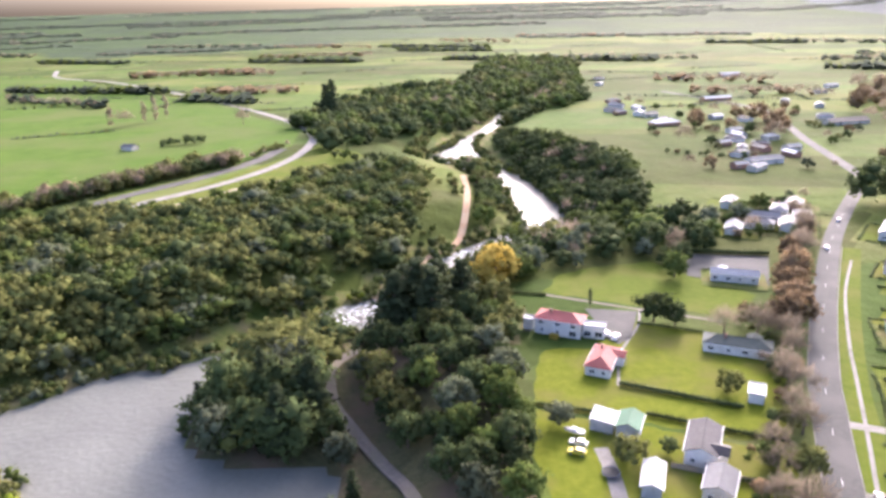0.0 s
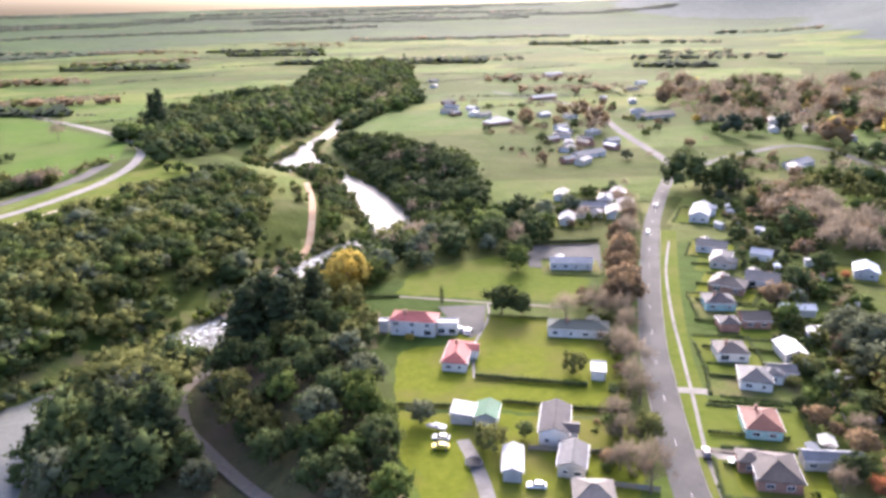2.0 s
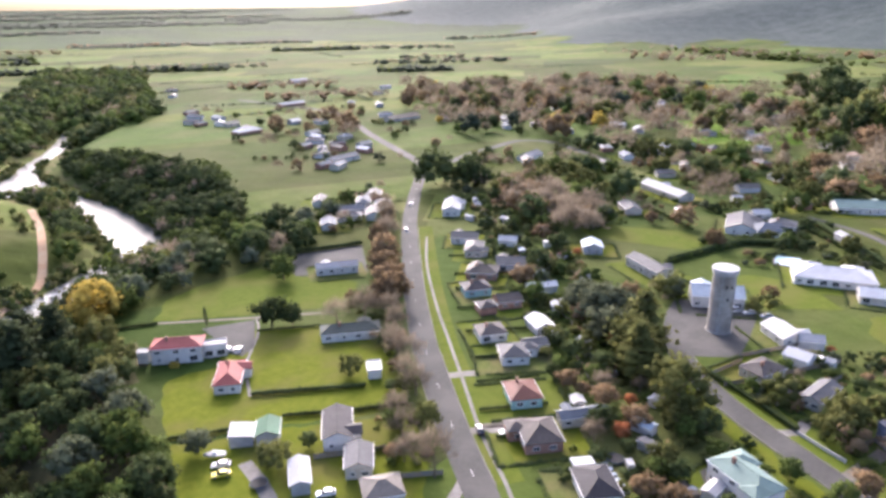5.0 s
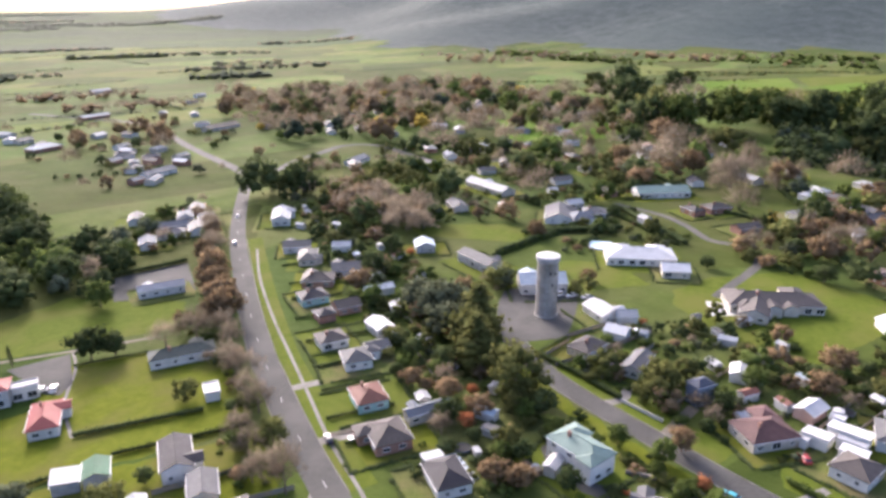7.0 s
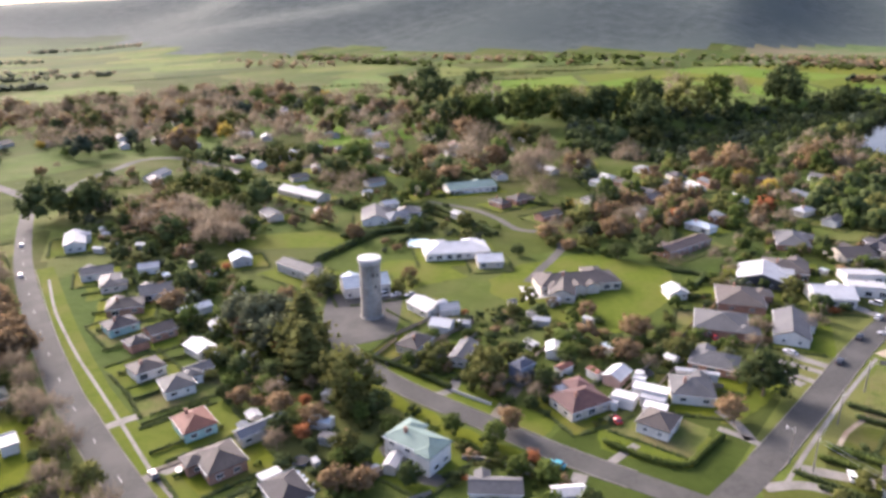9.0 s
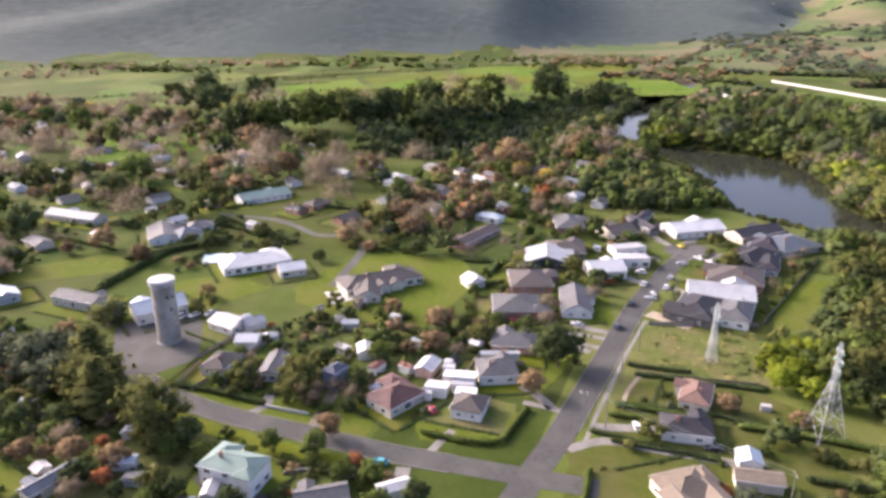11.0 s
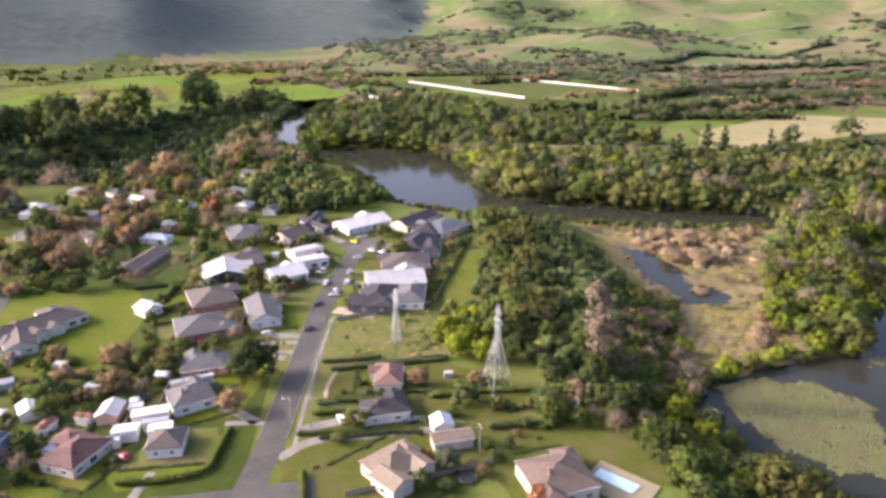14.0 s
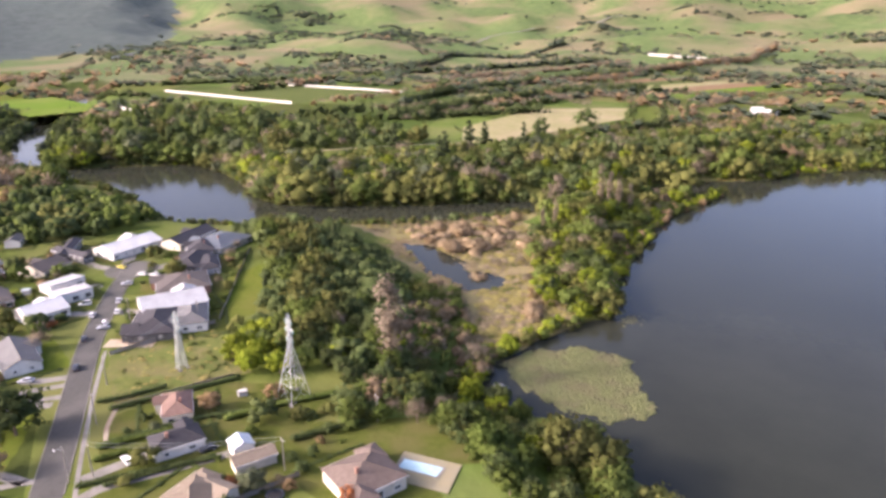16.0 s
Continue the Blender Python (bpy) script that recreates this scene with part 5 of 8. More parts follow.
for i in range(44):
    # orchards, belts and copses between the far bank and the hills
    az = radians(rng.uniform(98, 172))
    r = rng.uniform(620, 2300)
    c = np.array([math.sin(az) * r, math.cos(az) * r])
    turn_ = radians(rng.choice([-14, 76])) + rng.uniform(-0.15, 0.15)
    dv = np.array([math.cos(turn_ + 1.57), math.sin(turn_ + 1.57)]) * rng.uniform(50, 170)
    if math.dist(c, (950, -420)) < 230 or math.dist(c, (780, -330)) < 120:
        continue
    mixes = ({"bare": 5, "autumn": 1}, {"dark": 3, "far": 2}, {"bare": 2, "far": 2, "dark": 2})
    belt(tuple(c - dv), tuple(c + dv), 5.5, mixes[i % 3] if r < 1200 else {"far": 1, "bare": 3}, (6, 12), 60, "shelter belt among orchards")
for i in range(50):
    az = radians(rng.uniform(98, 172))
    r = rng.uniform(760, 2300)
    g = np.array([math.sin(az) * r, math.cos(az) * r]) + rng.normal(size=(60, 2)) * (80, 14) * (1 + r / 2500)
    g = g[(to_line(g, np.array([(1060.0, -300.0), (830.0, -460.0)])) > 150) & (to_line(g, np.array([(490.0, -400.0), (550.0, -640.0)])) > 80)]
    wood("wood", "far copse below the hills", g, ({"far": 3, "dark": 1, "bare": 2}, {"far": 1, "bare": 4, "autumn": 0.6})[i % 2], (7, 12), 44, "wood", 0.15, 1.5)
for i in range(64):
    # woods in the folds of the far hills
    az = radians(rng.uniform(102, 172))
    r = rng.uniform(2000, 4300)
    n = 70
    g = np.column_stack([rng.normal(size=n) * rng.uniform(50, 170), rng.normal(size=n) * rng.uniform(20, 60)])
    g = np.array([math.sin(az) * r, math.cos(az) * r]) + g @ np.array([[math.cos(az), -math.sin(az)], [math.sin(az), math.cos(az)]])
    wood("wood", "wood in a fold of the far hills", g, ({"far": 1}, {"far": 2, "bare": 1})[i % 2], (7, 12), 40, "wood", 0.3, 1.8)
belt((440, -372), (536, -412), 4, {"dark": 3}, (2, 3), 90, "dark hedge of the hay field")
belt((480, -600), (530, -668), 8, {"dark": 3, "bare": 2}, (5, 8), 120, "trees beside the hay field")
belt((600, -400), (620, -640), 8, {"bare": 3, "dark": 3}, (8, 13), 120, "row of trees behind the hay field")
belt((700, -330), (640, -820), 8, {"pine": 2, "dark": 3}, (8, 13), 100, "dark shelter belt")
for p, q, mix in (((640, -330), (560, -560), {"dark": 3, "pine": 2}), ((690, -420), (620, -640), {"bare": 5, "autumn": 1}), ((660, -640), (560, -760), {"bare": 5, "autumn": 1}), ((780, -560), (690, -860), {"dark": 2, "pine": 1, "bare": 2}), ((860, -600), (760, -930), {"bare": 4, "autumn": 2}), ((960, -560), (880, -820), {"bare": 5}), ((1120, -180), (1010, -250), {"bare": 3, "dark": 2}), ((1180, -320), (1110, -600), {"dark": 4}), ((1260, -420), (1180, -760), {"bare": 4, "far": 1}), ((560, -800), (430, -960), {"bare": 4, "autumn": 1}), ((700, -960), (560, -1120), {"bare": 4, "far": 1})):
    for off in (0, 7):
        belt((p[0] + off, p[1]), (q[0] + off, q[1]), 6.5, mix, (6, 11), 60, "row of trees among the orchards")
for line_, gap, mix, hs, label in (
    ([(622, -399), (639, -455), (655, -540), (667, -692), (641, -815)], 5.0, {"dark": 4, "pine": 1.5, "olive": 0.6}, (9, 14), "dark shelter belt behind the hay field"),
    ([(862, -718), (791, -817), (788, -995)], 5.0, {"bare": 5, "autumn": 1.4}, (9, 13), "tan row of leafless poplars"),
    ([(825, -1041), (823, -1195), (847, -1412), (941, -1700)], 6.0, {"bare": 5, "autumn": 1.2}, (11, 17), "tan row of leafless poplars"),
    ([(1205, -749), (1226, -852), (1323, -1030), (1346, -1378)], 7.0, {"far": 4, "dark": 2, "bare": 1}, (9, 15), "grey-green shelter belt"),
    ([(1004, -367), (1027, -487), (1088, -580)], 6.0, {"bare": 4, "dark": 2, "autumn": 1}, (9, 14), "mixed row behind the windbreaks"),
    ([(1120, -60), (1200, -240), (1180, -330)], 7.0, {"bare": 4, "far": 2, "autumn": 1}, (9, 14), "mixed row behind the windbreaks"),
    ([(713, -470), (770, -560), (800, -680), (825, -800), (835, -1080), (865, -1425)], 6.0, {"dark": 4, "pine": 2, "far": 2}, (9, 14), "long dark shelter belt across the orchards"),
    ([(950, -720), (950, -860), (960, -1180)], 6.0, {"bare": 5, "tan": 1}, (9, 13), "long tan row of leafless poplars"),
    ([(1125, -714), (1072, -936), (1015, -1177)], 7.0, {"far": 3, "dark": 3}, (9, 14), "long dark shelter belt across the orchards"),
    ([(468, -690), (481, -773), (510, -840)], 5.5, {"bare": 5, "autumn": 1}, (6, 9), "leafless trees beside the farm"),
):
    for p, q in zip(line_, line_[1:]):
        for off in (0, 5):
            belt((p[0] + off, p[1]), (q[0] + off, q[1]), gap, mix, hs, 90 if p[0] < 900 else 60, label)
belt((790, -390), (860, -700), 7, {"bare": 5, "autumn": 3}, (7, 11), 100, "golden leafless poplars")
# trees at the foot of the range
for i in range(26):
    az = radians(rng.uniform(44, 100))
    r = rng.uniform(1330, 1560)
    g = np.array([math.sin(az) * r, math.cos(az) * r]) + rng.normal(size=(26, 2)) * (16, 60)
    wood("wood", "trees at the foot of the far range", g, ({"bare": 3, "autumn": 1}, {"mid": 2, "bare": 1})[i % 2], (10, 15), 40)
for i in range(16):
    a0 = rng.uniform(50, 96)
    r = 720 + 44 * i
    q0, q1 = radians(a0), radians(a0 + rng.uniform(5, 14))
    belt((math.sin(q0) * r, math.cos(q0) * r), (math.sin(q1) * r * 1.04, math.cos(q1) * r * 1.04), 5.0, {"dark": 3, "olive": 1}, (2.5, 4.5), 40, "dark hedge between hill paddocks")
c_ = smooth_line(LAKE[:10], 4.0)
edge = np.vstack([sides(c_, o)[k] for o in (1.0, 3.5, 6.5) for k in (0, 1)])
edge = edge + rng.normal(size=edge.shape) * 1.0
edge = edge[(shore(edge) > 0.3) & (rng.random(len(edge)) < 0.85)]
wood("shrubs", "green scrub along the lake shore", edge, {"light": 4, "mid": 2, "olive": 2, "autumn": 0.6}, (2.5, 5.5), 140, "shrubs")

# ---- houses ----
def window_data(w, h):
    bm = bmesh.new()
    for x0, x1, z0, z1 in ((-w / 2, w / 2, -h / 2, -h / 2 + 0.1), (-w / 2, w / 2, h / 2 - 0.1, h / 2), (-w / 2, -w / 2 + 0.1, -h / 2, h / 2), (w / 2 - 0.1, w / 2, -h / 2, h / 2), (-0.04, 0.04, -h / 2, h / 2)):
        box(bm, x0, -0.05, z0, x1, 0.06, z1)
    fr = data("window", bm, "frame")
    bm = bmesh.new()
    box(bm, -w / 2 + 0.05, -0.02, -h / 2 + 0.05, w / 2 - 0.05, 0.02, h / 2 - 0.05)
    return fr, data("pane", bm, "glass")


WINDOWS = [window_data(1.7, 1.2), window_data(1.1, 1.2), window_data(2.4, 1.9)]
bm = bmesh.new()
box(bm, -0.45, -0.04, 0, 0.45, 0.05, 2.05)
box(bm, 0.28, 0.05, 0.98, 0.36, 0.1, 1.06)
DOOR = data("door", bm, "wall_charcoal")
bm = bmesh.new()
for i in range(4):
    box(bm, -1.25, -0.04, 0.03 + i * 0.53, 1.25, 0.05, 0.53 + i * 0.53)
GARAGE_DOOR = data("garage_door", bm, "frame")
bm = bmesh.new()
box(bm, -0.35, -0.3, 0, 0.35, 0.3, 1.5)
box(bm, -0.42, -0.37, 1.5, 0.42, 0.37, 1.65)
cone(bm, 0.14, 0.12, 1.65, 1.95, 8)
CHIMNEY = data("chimney", bm, "wall_brick")


def roof_mesh(w, d, eave, kind, rise, thick=0.16):
    """Roof of a w by d house, ridge along x: slabs with thickness, closed below."""
    bm = bmesh.new()
    x, y, z, t = w / 2, d / 2, eave, eave + rise
    if kind == "hip":
        k = max(x - y, 0.12)
        top = [(-k, 0, t), (k, 0, t)]
        base = [(-x, -y, z), (x, -y, z), (x, y, z), (-x, y, z)]
        for off in (thick, 0.0):
            b = [bm.verts.new((p[0], p[1], p[2] + off)) for p in base]
            r = [bm.verts.new((p[0], p[1], p[2] + off)) for p in top]
            fs = [(b[0], b[1], r[1], r[0]), (b[1], b[2], r[1]), (b[2], b[3], r[0], r[1]), (b[3], b[0], r[0])]
            for f in fs:
                bm.faces.new(f if off else f[::-1])
            if off:
                up = b
        for i in range(4):
            bm.faces.new((b[i], b[(i + 1) % 4], up[(i + 1) % 4], up[i]))
    elif kind == "gable":
        prof = [(-y, z), (0, t), (y, z), (y, z + thick), (0, t + thick), (-y, z + thick)]
        ends = [[bm.verts.new((sx, py, pz)) for py, pz in prof] for sx in (-x, x)]
        for i in range(6):
            j = (i + 1) % 6
            bm.faces.new((ends[0][i], ends[0][j], ends[1][j], ends[1][i]))
        for e in ends:
            bm.faces.new(e[:2] + e[4:])
            bm.faces.new(e[1:5])
    elif kind == "mono":
        prof = [(-y, z), (y, z + rise * 0.5), (y, z + rise * 0.5 + thick), (-y, z + thick)]
        ends = [[bm.verts.new((sx, py, pz)) for py, pz in prof] for sx in (-x, x)]
        for i in range(4):
            j = (i + 1) % 4
            bm.faces.new((ends[0][i], ends[0][j], ends[1][j], ends[1][i]))
        bm.faces.new(ends[0])
        bm.faces.new(ends[1])
    else:
        box(bm, -x, -y, z, x, y, z + 0.2)
        box(bm, -x, -y, z + 0.2, x, -y + 0.2, z + 0.5)
        box(bm, -x, y - 0.2, z + 0.2, x, y, z + 0.5)
        box(bm, -x, -y + 0.2, z + 0.2, -x + 0.2, y - 0.2, z + 0.5)
        box(bm, x - 0.2, -y + 0.2, z + 0.2, x, y - 0.2, z + 0.5)
    bmesh.ops.recalc_face_normals(bm, faces=bm.faces)
    return bm


def wall_mesh(w, d, eave, kind, rise):
    """Walls under the roof, with gable triangles where the roof has them."""
    bm = bmesh.new()
    x, y = w / 2, d / 2
    if kind == "gable":
        prof = [(-y, 0), (y, 0), (y, eave), (0, eave + rise - rise * 0.06), (-y, eave)]
    elif kind == "mono":
        prof = [(-y, 0), (y, 0), (y, eave + rise * 0.46), (-y, eave)]
    else:
        prof = [(-y, 0), (y, 0), (y, eave), (-y, eave)]
    ends = [[bm.verts.new((sx, py, pz)) for py, pz in prof] for sx in (-x, x)]
    n = len(prof)
    for i in range(n):
        j = (i + 1) % n
        bm.faces.new((ends[0][i], ends[0][j], ends[1][j], ends[1][i]))
    bm.faces.new(ends[0])
    bm.faces.new(ends[1])
    bmesh.ops.recalc_face_normals(bm, faces=bm.faces)
    return bm


WORDS = {"hip": "hipped", "gable": "gabled", "mono": "lean-to", "flat": "flat"}
FOOTPRINTS = []


def house(x, y, w, d, rot, eave, kind, roof, wall, rise=None, name="house", label="", detail=True, wings=()):
    """A house: w by d at the eaves, ridge along its length."""
    hrng = np.random.default_rng(int(abs(x * 31 + y * 17)))
    if not detail and w < 20:
        w, d = w * 0.82, d * 0.86
    root = new(name)
    ground = land_at(x, y)
    root.matrix_basis = Matrix.Translation((x, y, ground)) @ Matrix.Rotation(radians(rot), 4, "Z")
    rise = rise if rise else min(math.tan(radians(23)) * d / 2, 2.7)
    out = 0.35 if w > 7 else 0.2
    small = w * d < 60 and eave < 4
    kindword = "shed" if small else ("two-storey house" if eave > 4.5 else "house")
    tagged(root, label or f"{wall} {kindword} with {WORDS[kind]} {roof.replace('darkgreen', 'dark green').replace('paleblue', 'pale blue')} roof", "shed" if small else "house", "village sheds" if small else "village houses")
    FOOTPRINTS.append((x, y, w, d, radians(rot)))
    part("wall", wall_mesh(w - 2 * out, d - 2 * out, eave, kind, rise * (1 - 2 * out / d)), "wall_" + wall, root)
    rf = part("roof", roof_mesh(w, d, eave, kind, rise), "roof_" + roof, root)
    if kind in ("hip", "gable") and d > 4:
        k = max(w / 2 - (d / 2 if kind == "hip" else 0), 0.15)
        bm = bmesh.new()
        bar(bm, (-k, 0, eave + rise + 0.15), (k, 0, eave + rise + 0.15), 0.12, 5)
        if kind == "hip":
            for sx in (-1, 1):
                for sy in (-1, 1):
                    bar(bm, (sx * k, 0, eave + rise + 0.14), (sx * w / 2, sy * d / 2, eave + 0.14), 0.1, 4)
        part("ridge_cap", bm, "roof_" + roof, rf)
    distant = not detail and math.hypot(x, y) > 400
    for sy in () if distant else (-1, 1):
        bm = bmesh.new()
        box(bm, -w / 2, sy * (d / 2 + 0.06) - 0.06, eave - 0.06, w / 2, sy * (d / 2 + 0.06) + 0.06, eave + 0.09)
        part("gutter", bm, "frame", root)
    if small:
        shared("garage_door", GARAGE_DOOR, root, Matrix.Translation((0, -d / 2 + out - 0.03, 0)) @ Matrix.Rotation(math.pi, 4, "Z"))
        return root
    n = max(2, int((w - 2) / 3.6)) if detail else 2
    floors = (1.45,) if eave < 4.5 else (1.45, 4.0)
    for sy in (-1,) if distant else (-1, 1):
        for fl in floors:
            for i in range(n):
                px = -w / 2 + (i + 0.5) * w / n + hrng.uniform(-0.3, 0.3)
                m = Matrix.Translation((px, sy * (d / 2 - out + 0.03), fl)) @ Matrix.Rotation(0 if sy > 0 else math.pi, 4, "Z")
                if i == n // 2 and fl < 2 and sy < 0:
                    shared("door", DOOR, root, Matrix.Translation((0, 0, -fl)) @ m)
                    continue
                fr, pane = WINDOWS[int(hrng.integers(0, 3)) if fl < 2 else 0]
                shared("pane", pane, shared("window", fr, root, m))
    for sx in (-1, 1):
        for i in range(2 if detail else 0):
            m = Matrix.Translation((sx * (w / 2 - out + 0.03), (i - 0.5) * d * 0.42, 1.45)) @ Matrix.Rotation(-sx * math.pi / 2, 4, "Z")
            fr, pane = WINDOWS[int(hrng.integers(0, 2))]
            shared("pane", pane, shared("window", fr, root, m))
    if kind == "hip" and hrng.random() < 0.5:
        shared("chimney", CHIMNEY, root, Matrix.Translation((w * 0.18, d * 0.12, eave + rise * 0.62)))
    for wx, wy, wl, wd, *shape in wings:
        # wings set crosswise, their ridges a little lower
        top = shape[0] if shape else "hip"
        wr = math.tan(radians(23)) * min(wl, wd) / 2
        m = Matrix.Translation((wx, wy, 0)) @ Matrix.Rotation(0 if wl > wd else math.pi / 2, 4, "Z")
        a_, b_ = max(wl, wd), min(wl, wd)
        wing = part("wing", wall_mesh(a_ - 0.7, b_ - 0.7, eave - 0.02, top, wr * (1 - 0.7 / b_)), "wall_" + wall, root)
        wing.matrix_basis = m
        wroof = part("wing_roof", roof_mesh(a_, b_, eave + 0.03, top, wr), "roof_" + roof, root)
        wroof.matrix_basis = m
        fr, pane = WINDOWS[0]
        for s in (-1, 1):
            shared("pane", pane, shared("window", fr, wing, Matrix.Translation((0, s * (b_ / 2 - 0.32), 1.45)) @ Matrix.Rotation(0 if s > 0 else math.pi, 4, "Z")))
    # a projecting gabled wing breaks up the larger roofs
    if w > 11.5 and kind in ("hip", "gable") and eave < 4.6 and detail and not wings:
        ww = min(d * 0.62, w * 0.4)
        wr = math.tan(radians(23)) * ww / 2
        side = 1 if hrng.random() < 0.5 else -1
        m = Matrix.Translation((side * w * 0.24, -d / 2 + 0.6, 0)) @ Matrix.Rotation(math.pi / 2, 4, "Z")
        wing = part("wing", wall_mesh(4.6, ww - 0.6, eave, "gable", wr * 0.93), "wall_" + wall, root)
        wing.matrix_basis = m
        wroof = part("wing_roof", roof_mesh(5.6, ww, eave + 0.02, "gable", wr), "roof_" + roof, root)
        wroof.matrix_basis = m
        fr, pane = WINDOWS[2]
        shared("pane", pane, shared("window", fr, wing, Matrix.Translation((-2.33, 0, 1.4)) @ Matrix.Rotation(math.pi / 2, 4, "Z")))
    return root


house(36.8, 202.3, 15.4, 8.2, 155, 5.0, "hip", "red", "white")
house(46.7, 197.9, 6.8, 3.7, 162, 4.0, "flat", "pale", "white")
house(27.3, 205.4, 3.6, 2.8, 156, 3.5, "flat", "pale", "white")
house(45.2, 179.2, 14.6, 7.7, 65, 2.8, "hip", "red", "white")
house(86.6, 185.9, 19.5, 7.7, 157, 2.8, "hip", "darkgreen", "white")
house(81.1, 159.7, 6.4, 4.1, 65, 2.5, "flat", "pale", "white")
house(59.0, 137.5, 13.4, 7.6, 65, 3.5, "gable", "charcoal", "white")
house(57.6, 123.3, 9.5, 6.7, 62, 3.0, "gable", "grey", "cream")
house(56.8, 110.8, 9.1, 7.8, 161, 3.0, "hip", "beige", "cream")
house(44.1, 126.0, 10.1, 4.8, 70, 2.8, "gable", "silver", "grey")
house(44.4, 146.4, 7.8, 6.0, 65, 3.0, "gable", "green", "grey")
house(38.7, 149.1, 6.5, 6.0, 66, 2.7, "mono", "silver", "grey")
house(107.6, 124.9, 10.5, 8.9, 65, 2.7, "hip", "rust", "teal")
house(120.0, 144.1, 9.5, 8.8, 61, 2.7, "hip", "grey", "white", wings=((2.5, -5, 5, 5.5),))
house(123.1, 159.7, 9.3, 9.0, 160, 2.7, "hip", "taupe", "white")
house(140.7, 191.9, 10.4, 9.3, 160, 2.7, "hip", "charcoal", "teal")
house(161.2, 178.7, 11.5, 5.1, 157, 2.6, "gable", "white", "white")
house(143.3, 176.3, 9.1, 8.4, 161, 2.7, "gable", "taupe", "brick")
house(133.6, 176.1, 7.2, 6.5, 73, 2.7, "hip", "charcoal", "brick")
house(139.7, 154.7, 9.7, 6.9, 75, 2.7, "gable", "white", "grey")
house(129.1, 145.0, 7.6, 5.9, 160, 2.5, "gable", "grey", "white")
house(98.6, 107.8, 11.1, 9.8, 65, 2.8, "hip", "taupe", "brick", wings=((3, 5, 5.5, 5.5),))
house(113.3, 107.8, 13.5, 4.7, 159, 2.7, "gable", "slate", "cream")
house(96.2, 86.2, 11.0, 8.6, 63, 2.8, "hip", "charcoal", "white")
house(194.1, 285.5, 21.0, 9.1, 52, 3.5, "gable", "silver", "white")
house(171.4, 242.1, 12.5, 8.7, 141, 2.7, "gable", "grey", "white")
house(166.4, 227.9, 14.7, 8.0, 51, 2.7, "hip", "grey", "cream")
house(167.4, 204.4, 12.2, 10.2, 143, 2.7, "gable", "grey", "white")
house(184.4, 227.5, 8.5, 6.3, 136, 2.7, "gable", "silver", "white")
house(152.8, 203.7, 12.7, 9.9, 136, 2.7, "hip", "taupe", "brick")
house(208.5, 200.2, 9.8, 8.6, 51, 3.0, "gable", "paleblue", "grey")
house(209.0, 169.5, 20.9, 7.8, 77, 3.5, "gable", "grey", "grey")
house(205.1, 135.9, 17.8, 12.1, 135, 4.0, "gable", "paleblue", "white")
house(198.6, 106.3, 12.3, 8.5, 66, 2.6, "gable", "white", "white")
house(200.1, 98.3, 7.6, 6.4, 131, 2.6, "gable", "silver", "white")
house(187.4, 94.2, 7.6, 6.9, 98, 2.6, "gable", "white", "white")
house(171.6, 95.8, 10.9, 8.2, 176, 2.7, "hip", "taupe", "cream")
house(172.2, 79.3, 13.4, 5.8, 7, 2.7, "gable", "grey", "cream")
house(167.0, 58.3, 6.5, 4.8, 156, 5.6, "hip", "navy", "navy")
house(186.3, 55.0, 6.8, 5.2, 19, 2.6, "gable", "white", "white")
house(160.5, 39.4, 13.4, 10.6, 145, 2.8, "hip", "maroon", "cream", wings=((-4, -6, 6.5, 7),))
house(178.6, 33.9, 8.1, 5.9, 168, 2.6, "gable", "white", "pink")
house(167.0, 29.0, 6.4, 5.0, 86, 2.7, "mono", "white", "white")
house(165.2, 20.6, 6.0, 4.6, 90, 2.6, "mono", "white", "white")
house(173.4, 23.4, 9.6, 5.4, 89, 2.8, "mono", "white", "white", rise=1.4)
house(169.4, 22.0, 6.6, 3.2, 89, 2.5, "mono", "silver", "white", rise=0.8)
house(163.6, 31.6, 3.4, 2.2, 86, 2.2, "flat", "white", "white")
house(177.6, 27.4, 3.6, 2.8, 89, 3.0, "flat", "white", "white")
house(188.4, 13.4, 12.0, 1.6, 99, 2.9, "flat", "white", "white", label="long white lean-to roof behind a house")
house(159.2, 18.7, 9.3, 8.9, 171, 2.8, "hip", "taupe", "white")
house(179.9, 13.7, 11.7, 11.6, 105, 2.8, "hip", "grey", "white")
house(198.9, 9.9, 14.0, 10.6, 89, 2.7, "hip", "grey", "brick")
house(228.0, 11.3, 16.9, 16.9, 7, 2.7, "hip", "grey", "brick", wings=((-5, -8, 7, 8),))
house(253.3, 7.7, 19.4, 16.1, 10, 2.7, "hip", "taupe", "brick", wings=((5, -8, 8, 7),))
house(280.6, 2.0, 18.4, 18.1, 2, 2.8, "gable", "silver", "charcoal")
house(234.3, -9.6, 21.4, 11.0, 3, 2.8, "gable", "grey", "white")
house(269.5, -21.4, 14.8, 13.1, 106, 3.2, "gable", "white", "white")
house(296.3, -32.2, 14.8, 9.1, 111, 3.0, "mono", "silver", "white")
house(282.7, -33.2, 13.4, 9.9, 101, 3.0, "mono", "silver", "white")
house(293.6, -5.7, 17.3, 16.3, 93, 2.7, "hip", "taupe", "brick")
house(332.6, -7.0, 22.3, 13.8, 7, 2.7, "hip", "grey", "brick", wings=((5, -6, 8, 8),))
house(322.5, -29.7, 15.1, 14.7, 126, 2.7, "gable", "taupe", "cream")
house(343.4, -42.4, 24.6, 6.0, 156, 3.0, "gable", "charcoal", "charcoal")
house(334.3, -42.5, 23.1, 6.0, 25, 3.0, "gable", "charcoal", "charcoal")
